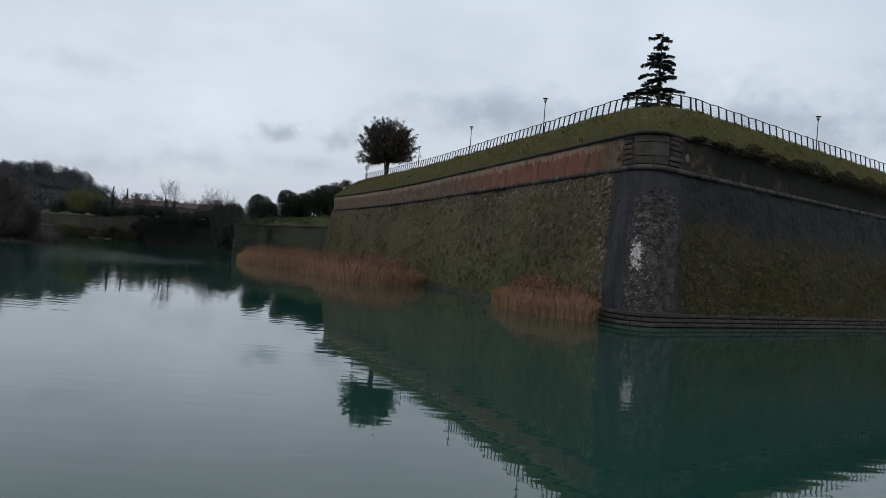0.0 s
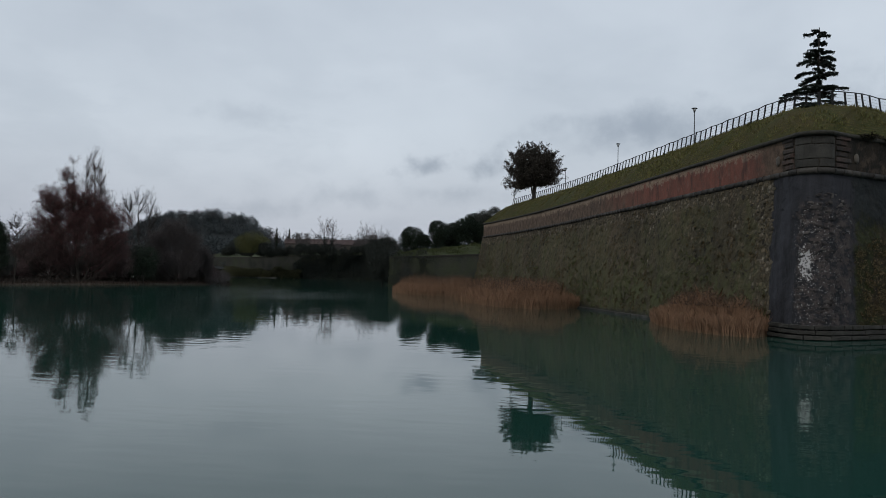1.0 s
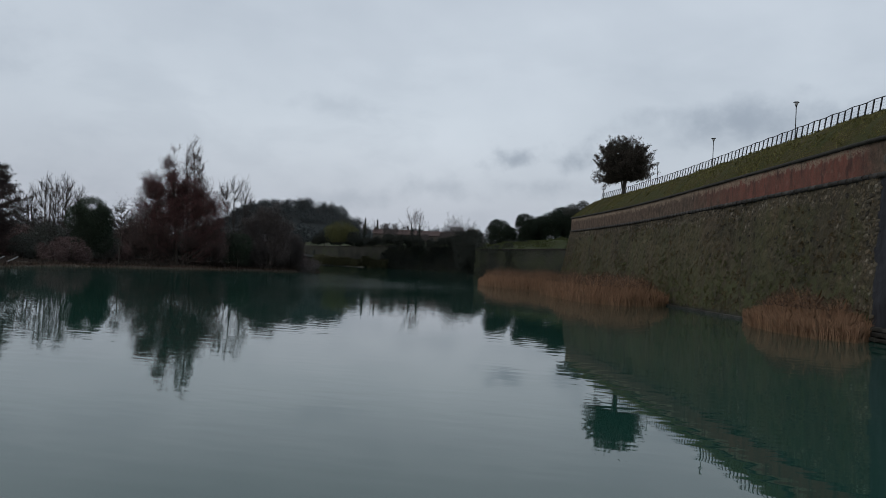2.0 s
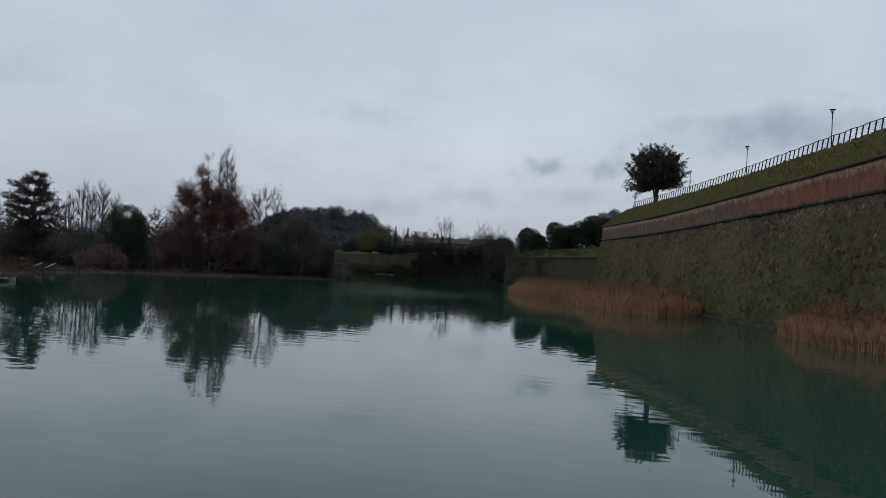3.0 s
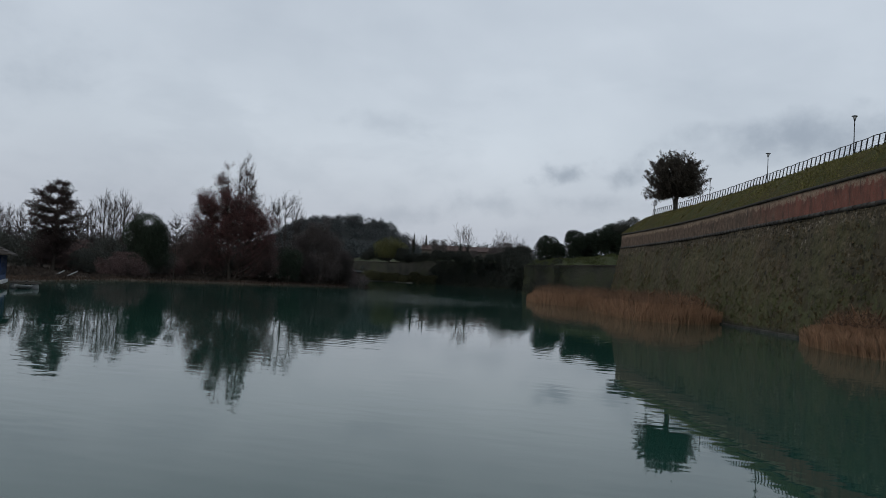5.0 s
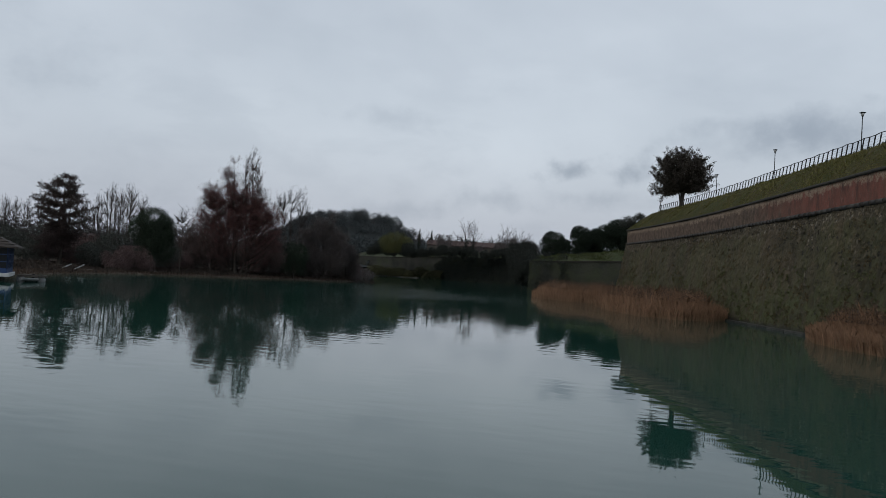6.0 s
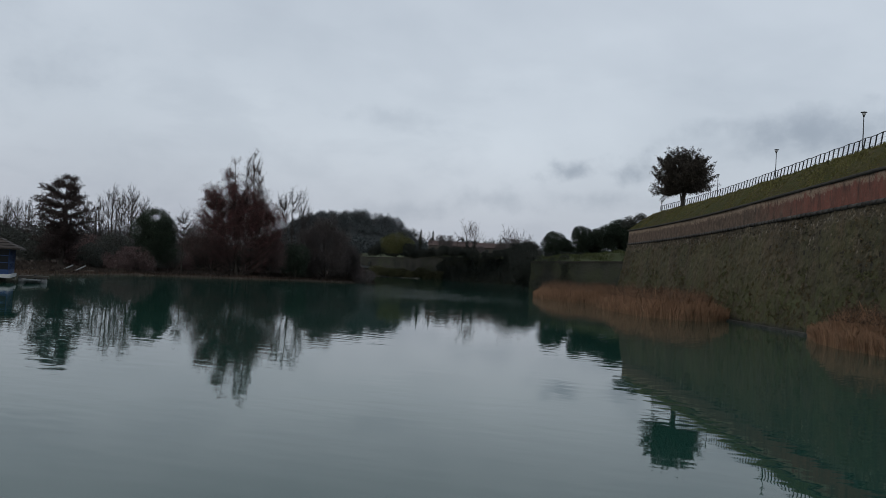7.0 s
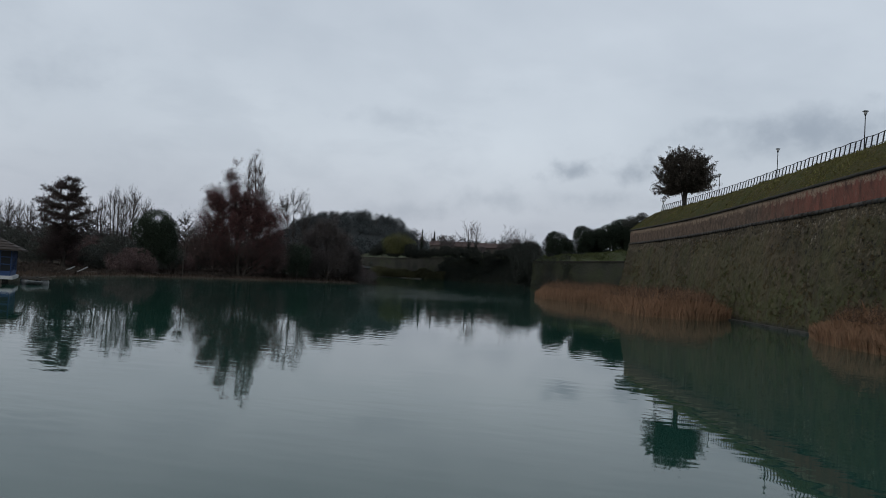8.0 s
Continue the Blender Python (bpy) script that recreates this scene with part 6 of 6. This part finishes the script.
rows_ = []
for _ in range(1300):
    turn, dist = rng.uniform(25.5, 75), rng.uniform(225, 300)
    a, b = spot(turn, dist)
    if shore_distance(np.array([[a, b]]))[0] > 9:
        rows_.append((a, b, 0.0, rng.uniform(9, 14.5)))
far_woods(97, rows_, foliage("far_brown_twigs", (0.052, 0.046, 0.046), (0.042, 0.039, 0.040), 0.2), "brown winter woods behind the bank", 130, 0.5)
rows_ = []
for _ in range(420):
    turn, dist = rng.uniform(4, 30), rng.uniform(545, 700)
    a, b = spot(turn, dist)
    rows_.append((a, b, 15.0, rng.uniform(9, 16)))
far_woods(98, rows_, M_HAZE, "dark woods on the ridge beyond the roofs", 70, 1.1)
rows_ = []
for _ in range(260):
    turn, dist = rng.uniform(78, 330), rng.uniform(300, 700)
    a, b = spot(turn, dist)
    if shore_distance(np.array([[a, b]]))[0] > 6:
        rows_.append((a, b, 2.0, rng.uniform(9, 16)))
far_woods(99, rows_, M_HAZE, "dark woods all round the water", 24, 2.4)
# twiggy crowns along the hill's skyline
for i, (turn, dist, zb, size) in enumerate(((29.4, 640, 24, 0.72), (28.2, 660, 38, 0.6), (26.6, 665, 41, 0.55), (25.6, 660, 39, 0.5), (24.7, 660, 34, 0.5), (30.4, 620, 18, 0.8))):
    x, y = spot(turn, dist)
    stand(copy_thing(far_bare, Matrix()), x, y, zb - 6, 40 * i, size)

# ---- the floating pavilion and the slip ----
M_BLUE = plain("blue_paint", (0.03, 0.065, 0.17), (0.022, 0.05, 0.13), 2.0, 0.5, 0.002)
M_WHITE = plain("white_paint", (0.55, 0.56, 0.56), (0.42, 0.43, 0.43), 1.2, 0.6, 0.004)
M_SCUFFED = plain("scuffed_white", (0.26, 0.265, 0.265), (0.16, 0.165, 0.165), 1.6, 0.6, 0.004)
M_SHINGLE = plain("brown_shingle", (0.045, 0.036, 0.031), (0.032, 0.026, 0.023), 1.2, 0.9, 0.03, islands=0.4)
M_WOOD = plain("grey_wood", (0.12, 0.105, 0.09), (0.08, 0.07, 0.06), 1.5, 0.9, 0.01, objects=0.3)


def make_pavilion():
    pav = tagged(new("floating_pavilion"), "blue-framed floating pavilion with a brown hipped roof", "pavilion")
    W, D, H = 4.6, 4.0, 3.1
    deck = box("deck", (-W - 0.3, W + 0.3, -D - 0.3, D + 0.3, 0.55, 0.98), M_WHITE, pav, "white-edged floating deck", 0.03)
    for sx in (-3.4, 0, 3.4):
        bm = bmesh.new()
        bmesh.ops.create_cone(bm, cap_ends=True, segments=12, radius1=0.42, radius2=0.42, depth=8.2, matrix=Matrix.Translation((sx, 0, 0.25)) @ Matrix.Rotation(radians(90), 4, "X"))
        part("float", bm, M_WOOD, deck, "grey drum float under the deck")
    for nx, ny, half in ((0, -1, W), (0, 1, W), (1, 0, D), (-1, 0, D)):
        off = D if ny else W
        side = box("wall_side", (-half, half, -0.03, 0.03, 0.98, 1.5), M_BLUE, pav, "blue panelled wall with window grid", 0.01)
        m = pose(nx * off, ny * off, 0, 0, 0, 0 if ny == -1 else 180 if ny == 1 else 90 if nx == 1 else -90)
        side.matrix_basis = m
        count = 8 if ny else 7
        for k in range(count + 1):
            cx = -half + 2 * half * k / count
            piece("mullion", box_mesh((cx - 0.06, cx + 0.06, -0.06, 0.06, 1.5, 0.98 + H), M_BLUE), side)
        for z in (1.5, 2.35, 3.2, 0.98 + H - 0.1):
            piece("glazing_bar", box_mesh((-half, half, -0.05, 0.05, z - 0.05, z + 0.05), M_BLUE), side)
        piece("pane", box_mesh((-half, half, -0.015, 0.015, 1.5, 0.98 + H), M_DARKGLASS), side, "dark window glass")
    bm = bmesh.new()
    e, z0, z1 = 1.15, 0.98 + H, 0.98 + H + 2.5
    low_ = [(-W - e, -D - e, z0), (W + e, -D - e, z0), (W + e, D + e, z0), (-W - e, D + e, z0)]
    for k in range(8):
        a, b = k / 8, (k + 1) / 8
        for i in range(4):
            p, q = np.array(low_[i]), np.array(low_[(i + 1) % 4])
            ap, aq = np.array((p[0] * 0.12, p[1] * 0.05, z1)), np.array((q[0] * 0.12, q[1] * 0.05, z1))
            up_ = np.array((0, 0, 0.05))
            vs = [bm.verts.new(v) for v in (p + (ap - p) * a + up_, q + (aq - q) * a + up_, q + (aq - q) * b, p + (ap - p) * b)]
            bm.faces.new(vs)
    box_bm(bm, -W - e, W + e, -D - e, D + e, z0 - 0.12, z0 + 0.03)
    roof = part("roof", bm, M_SHINGLE, pav, "brown shingled hipped roof")
    box("vent", (-0.9, 0.9, -0.7, 0.7, z1 - 0.6, z1 + 0.35), M_WHITE, roof, "white roof vent", 0.04)
    box("vent_cap", (-1.15, 1.15, -0.95, 0.95, z1 + 0.35, z1 + 0.6), M_SHINGLE, roof, "brown vent cap", 0.04)
    return pav


def box_mesh(size, material):
    x0, x1, y0, y1, z0, z1 = size
    v = [(x, y, z) for z in (z0, z1) for y in (y0, y1) for x in (x0, x1)]
    f = [(0, 1, 3, 2), (4, 6, 7, 5), (0, 4, 5, 1), (2, 3, 7, 6), (0, 2, 6, 4), (1, 5, 7, 3)]
    return mesh_of("bar", v, [tuple(reversed(q)) for q in f], material)


PX, PY = spot(50.75, 114)
make_pavilion().matrix_basis = pose(PX, PY, 0, 0, 0, 44)
jetty = tagged(new("jetty"), "narrow grey plank jetty on floats", "jetty")
for k in range(12):
    piece("plank", box_mesh((-0.62, 0.62, -0.13, 0.13, 0.78, 0.86), M_WOOD), jetty, m=pose(0, 0.28 * k, 0))
for s in (-0.5, 0.5):
    piece("beam", box_mesh((s - 0.07, s + 0.07, -0.2, 3.3, 0.6, 0.78), M_WOOD), jetty)
for k in (0.3, 2.6):
    lathe("float", [(0.05, -0.3), (0.45, -0.2), (0.5, 0.3), (0.40, 0.58)], M_SCUFFED, jetty, 10, "scuffed white float", (0, k))
x, y = spot(47.95, 112.5)
jetty.matrix_basis = pose(x, y, 0, 0, 0, -42)


def make_boat():
    """A small moored dinghy: hull, thwart, outboard."""
    boat = tagged(new("dinghy"), "small pale dinghy moored at the jetty", "boat")
    verts, faces, ringn = [], [], 9
    for i, s in enumerate(np.linspace(0, 1, 9)):
        w = 0.72 * (1 - max(0, s - 0.45) ** 2 / 0.3025)
        for k in range(ringn):
            t = math.pi * k / (ringn - 1)
            verts.append((-math.cos(t) * w, s * 3.3, 0.45 + 0.14 * s * s - math.sin(t) * (0.5 - 0.2 * s)))
    for i in range(8):
        for k in range(ringn - 1):
            faces.append((i * ringn + k, i * ringn + k + 1, (i + 1) * ringn + k + 1, (i + 1) * ringn + k))
    faces.append(tuple(range(ringn)))
    hull = piece("hull", mesh_of("hull", verts, faces, M_SCUFFED, True), boat, "scuffed white hull")
    solid = hull.modifiers.new("thick", "SOLIDIFY")
    solid.thickness = 0.05
    box("thwart", (-0.6, 0.6, 1.3, 1.6, 0.3, 0.34), M_WOOD, boat, "plank seat")
    box("outboard", (-0.14, 0.14, -0.25, 0.02, 0.2, 0.95), M_IRON, boat, "dark outboard motor", 0.04)
    return boat


x, y = spot(47.1, 112)
make_boat().matrix_basis = pose(x, y, 0, 0, 0, 205)
# the slip on the bank, with pale rails
slip = tagged(new("slipway"), "sloping brown slip with two pale rails", "slipway")
for k in range(10):
    piece("board", box_mesh((-3.6, 3.6, 0.42 * k, 0.42 * k + 0.38, 0.05 + 0.07 * k, 0.13 + 0.07 * k), M_WOOD), slip)
for s in (-1.2, 1.1):
    rail = piece("rail", tubes_mesh("rail", [([(s - 1.3, -0.3, 0.25), (s + 0.9, 4.0, 1.55)], [0.12, 0.12], 6)], M_SCUFFED), slip, "pale slanting rail")
x, y = spot(44.95, 170)
slip.matrix_basis = pose(x, y, 0.0, 0, 0, 42)

# ---- pieces of the bastion's masonry ----


def wall_block(u0, u1, z0, z1, w_of, proud, cols, rough=0.02, seed=0):
    """A dressed stone lying on the wall's line from run u0 to u1: a face with chamfered edges and sides going back into the wall."""
    gap = 0.025
    us = np.linspace(u0 + gap, u1 - gap, cols + 1)
    rings = []
    for z, out in ((z0 + gap, 0.0), (z0 + gap, proud - 0.03), (z0 + gap + 0.035, proud), (z1 - gap - 0.035, proud), (z1 - gap, proud - 0.03), (z1 - gap, 0.0)):
        w = w_of((z0 + z1) / 2) if callable(w_of) else w_of
        row = []
        for i, u in enumerate(us):
            key = (round(u, 3), round(w, 3))
            if key not in FRAMES:
                FRAMES[key] = face_frame_fast(w, u)
            p, inward = FRAMES[key]
            cut = 0.03 if (i in (0, cols) and out == proud) else 0.0
            q = p - inward * (out - cut + (rough * noise.noise(Vector((u * 2, z * 2, seed))) if out else -0.12))
            row.append((q[0], q[1], z))
        rings.append(row)
    n1 = cols + 1
    verts = [v for row in rings for v in row]
    faces = [(i * n1 + j, i * n1 + j + 1, (i + 1) * n1 + j + 1, (i + 1) * n1 + j) for i in range(5) for j in range(cols)]
    faces.append(tuple(i * n1 for i in range(6)))
    faces.append(tuple(i * n1 + cols for i in reversed(range(6))))
    return verts, faces


FRAMES, CONTOURS = {}, {}


def face_frame_fast(w, u):
    key = round(w, 2)
    if key not in CONTOURS:
        CONTOURS[key] = contour(key, 0.25)
    points, run = CONTOURS[key]
    p = np.array([np.interp(u - 0.06, run, points[:, 0]), np.interp(u - 0.06, run, points[:, 1])])
    q = np.array([np.interp(u + 0.06, run, points[:, 0]), np.interp(u + 0.06, run, points[:, 1])])
    d = (q - p) / (np.linalg.norm(q - p) + 1e-9)
    return (p + q) / 2, np.array([-d[1], d[0]])


def lay(name, u_list, z0, z1, w_of, proud, material, parent, cols=2, rough=0.03):
    for u0, u1 in u_list:
        v, f = wall_block(u0, u1, z0, z1, w_of, proud, cols, rough, u0)
        piece(name, mesh_of(name, v, f, material), parent)


def batter(z):
    return W_CORDON * z / Z_CORDON


def courses(u0, u1, mean, rng):
    """Stone joints from u0 to u1 with lengths about the mean."""
    out_, u = [], u0
    while u < u1 - 0.2:
        step_ = mean * rng.uniform(0.7, 1.35)
        out_.append((u, min(u + step_, u1)))
        u += step_
    return out_


# the cordon: a half-round moulding, stone by stone
cordon = piece("cordon", mesh_of("cordon", [(0, 0, 0), (0.1, 0, 0), (0, 0.1, 0)], [(0, 1, 2)], M_CORDON), bastion, "half-round stone cordon under the upper wall")
cordon.data.transform(Matrix.Translation((*(NA * (FOOT_A + 4) + UA * 60), 12.0)))
rng = np.random.default_rng(101)
for u0, u1 in courses(-122.5, 80.0, 1.25, rng):
    cols = 5 if abs(u0) < 4 else 2
    verts, us = [], np.linspace(u0 + 0.012, u1 - 0.012, cols + 1)
    ring_n = 7
    jog = rng.normal(0, 0.015)
    for u in us:
        p, inward = face_frame_fast(W_CORDON - 0.02, u)
        for k in range(ring_n):
            t = math.pi * (k / (ring_n - 1) - 0.5)
            r = 0.25 * (1 + 0.03 * math.sin(u * 9))
            o = math.cos(t) * r + jog
            q = p - inward * o
            verts.append((q[0], q[1], Z_CORDON + 0.02 + math.sin(t) * r * 0.92))
    faces = [(i * ring_n + k, (i + 1) * ring_n + k, (i + 1) * ring_n + k + 1, i * ring_n + k + 1) for i in range(cols) for k in range(ring_n - 1)]
    faces += [tuple(reversed(range(ring_n))), tuple(range(cols * ring_n, (cols + 1) * ring_n))]
    piece("stone", mesh_of("stone", verts, faces, M_CORDON, True), cordon)
# dressed quoins on both sides of the salient, above the cordon
rng = np.random.default_rng(102)
for k in range(6):
    z0 = Z_CORDON + 0.30 + 0.42 * k
    z1 = z0 + 0.40
    jog = 0.35 * (k % 2)
    for a, b in ((-3.0 - jog, -1.75), (1.75, 3.1 + jog)):
        dip = rng.uniform(0.0, 0.05)
        lay("quoin", [(a + rng.uniform(-0.12, 0.12), b + rng.uniform(-0.08, 0.08))], z0 + dip, z1 - 0.03 + dip * 0.5, W_CORDON + 0.10, rng.uniform(0.05, 0.13), M_QUOIN, bastion, 4, 0.07)
# broad dressed panels on the salient between them
for z0, z1, a, b in ((12.62, 13.25, -1.6, 0.3), (12.62, 13.25, 0.3, 1.6), (13.25, 14.35, -1.6, 1.6), (14.35, 14.95, -1.6, -0.2), (14.35, 14.95, -0.2, 1.6)):
    lay("panel", [(a, b)], z0, z1, W_CORDON + 0.10, 0.035, M_PLINTH, bastion, 8, 0.05)
# two pale worn corbels beside the quoins
for u in (-4.0, 4.3):
    p, inward = face_frame_fast(W_CORDON + 0.1, u)
    d = np.array([inward[1], -inward[0]])
    bm = bmesh.new()
    bmesh.ops.create_icosphere(bm, subdivisions=2, radius=0.5)
    for v in bm.verts:
        v.co = Vector((v.co.x * 0.55, v.co.y * 0.3, v.co.z * 0.8)) * (1 + 0.15 * noise.noise(v.co * 3))
    corbel = part("corbel", bm, M_PALE, bastion, "pale worn corbel stone", True)
    corbel.matrix_basis = Matrix(((d[0], inward[0], 0, p[0]), (d[1], inward[1], 0, p[1]), (0, 0, 1, 13.5), (0, 0, 0, 1)))
# stepped plinth at the water, three courses
for k, (proud, mean) in enumerate(((0.42, 1.5), (0.34, 1.25), (0.26, 1.05))):
    for u0, u1 in courses(-6.5, 60.0, mean, rng):
        lay("plinth_stone", [(u0, u1)], 0.02 + 0.36 * k, 0.36 + 0.36 * k - rng.uniform(0, 0.05), 0.0, proud - rng.uniform(0, 0.10), M_PLINTH, bastion, 3, 0.08)
# a low ledge at the foot of the long face
lay("ledge_stone", courses(-62.0, -22.0, 1.4, rng), -0.3, 0.22, 0.0, 0.55, M_PLINTH, bastion, 2)

# field stones standing proud of the rubble


def make_stones():
    out_ = []
    for k in range(8):
        bm = bmesh.new()
        bmesh.ops.create_icosphere(bm, subdivisions=1, radius=0.5)
        r = np.random.default_rng(k)
        for v in bm.verts:
            v.co = Vector((v.co.x * r.uniform(0.8, 1.15), v.co.y * 0.45, v.co.z * r.uniform(0.6, 0.95)))
        me = bpy.data.meshes.new("stone")
        bm.to_mesh(me)
        bm.free()
        me.materials.append(M_STONE)
        out_.append(me)
    return out_


STONES = make_stones()
rng = np.random.default_rng(103)
for k in range(280):
    while True:
        u, z = -4.6 - 30.0 * rng.random() ** 1.8, rng.uniform(1.0, Z_CORDON - 0.4)
        if u > -7.2 or noise.noise(Vector((u * 0.35, z * 0.5, 5))) + 0.25 * (z > 10.6) > 0.22:
            break
    p, inward = face_frame_fast(round(batter(z), 1), u)
    d = np.array([inward[1], -inward[0]])
    s = rng.uniform(0.14, 0.4) * (1.7 if rng.random() < 0.2 else 1.0)
    m = Matrix(((d[0], inward[0], 0, p[0]), (d[1], inward[1], 0, p[1]), (0, 0, 1, z), (0, 0, 0, 1)))
    piece("stone", STONES[k % 8], bastion, m=m @ Matrix.Rotation(rng.uniform(-0.3, 0.3), 4, "Y") @ Matrix.Diagonal((s * 1.25, s * 0.45, s * 0.8, 1)))
FLAKES = [me.copy() for me in STONES]
for me in FLAKES:
    me.materials.clear()
    me.materials.append(M_RUBBLE_PIECE)
for k in range(190):
    u = rng.normal(1.1, 1.05)
    z = rng.uniform(1.2, 10.6)
    if (u + 0.45) ** 2 / 0.5 + (z - 5.5) ** 2 / 0.9 < 1:
        continue
    p, inward = face_frame_fast(round(batter(z), 1), u)
    d = np.array([inward[1], -inward[0]])
    s = rng.uniform(0.14, 0.42)
    m = Matrix(((d[0], inward[0], 0, p[0]), (d[1], inward[1], 0, p[1]), (0, 0, 1, z), (0, 0, 0, 1)))
    piece("flaking_stone", FLAKES[k % 8], bastion, m=m @ Matrix.Rotation(rng.uniform(-0.3, 0.3), 4, "Y") @ Matrix.Diagonal((s * 1.4, s * 0.5, s * 0.8, 1)))
base_v = [np.array([v.co[:] for v in me.vertices]) for me in STONES]
base_f = [[tuple(p.vertices) for p in me.polygons] for me in STONES]
verts, faces, at = [], [], 0
for k in range(1100):
    if k % 5 < 3:
        u, z = rng.uniform(-121, -30), (rng.uniform(0.6, Z_CORDON - 0.3) if k % 2 else Z_CORDON - 0.3 - abs(rng.normal(0, 0.8)))
    elif k % 5 == 3:
        u, z = rng.uniform(-30, -4.6), rng.uniform(0.6, Z_CORDON - 0.3)
    else:
        u, z = rng.uniform(4, 62), rng.uniform(1.2, 7.5)
    p, inward = face_frame_fast(round(batter(z), 1), u)
    d = np.array([inward[1], -inward[0]])
    s = rng.uniform(0.14, 0.42)
    b = base_v[k % 8] * np.array([s * 1.3, s * 0.5, s * 0.8])
    verts.append(np.column_stack([p[0] + b[:, 0] * d[0] + b[:, 1] * inward[0], p[1] + b[:, 0] * d[1] + b[:, 1] * inward[1], z + b[:, 2]]))
    faces.extend(tuple(i + at for i in f) for f in base_f[k % 8])
    at += len(b)
tagged(piece("rubble", mesh_of("rubble", np.concatenate(verts), faces, M_STONE), bastion, "small stones bedded in the rubble wall"), kind="stuff")
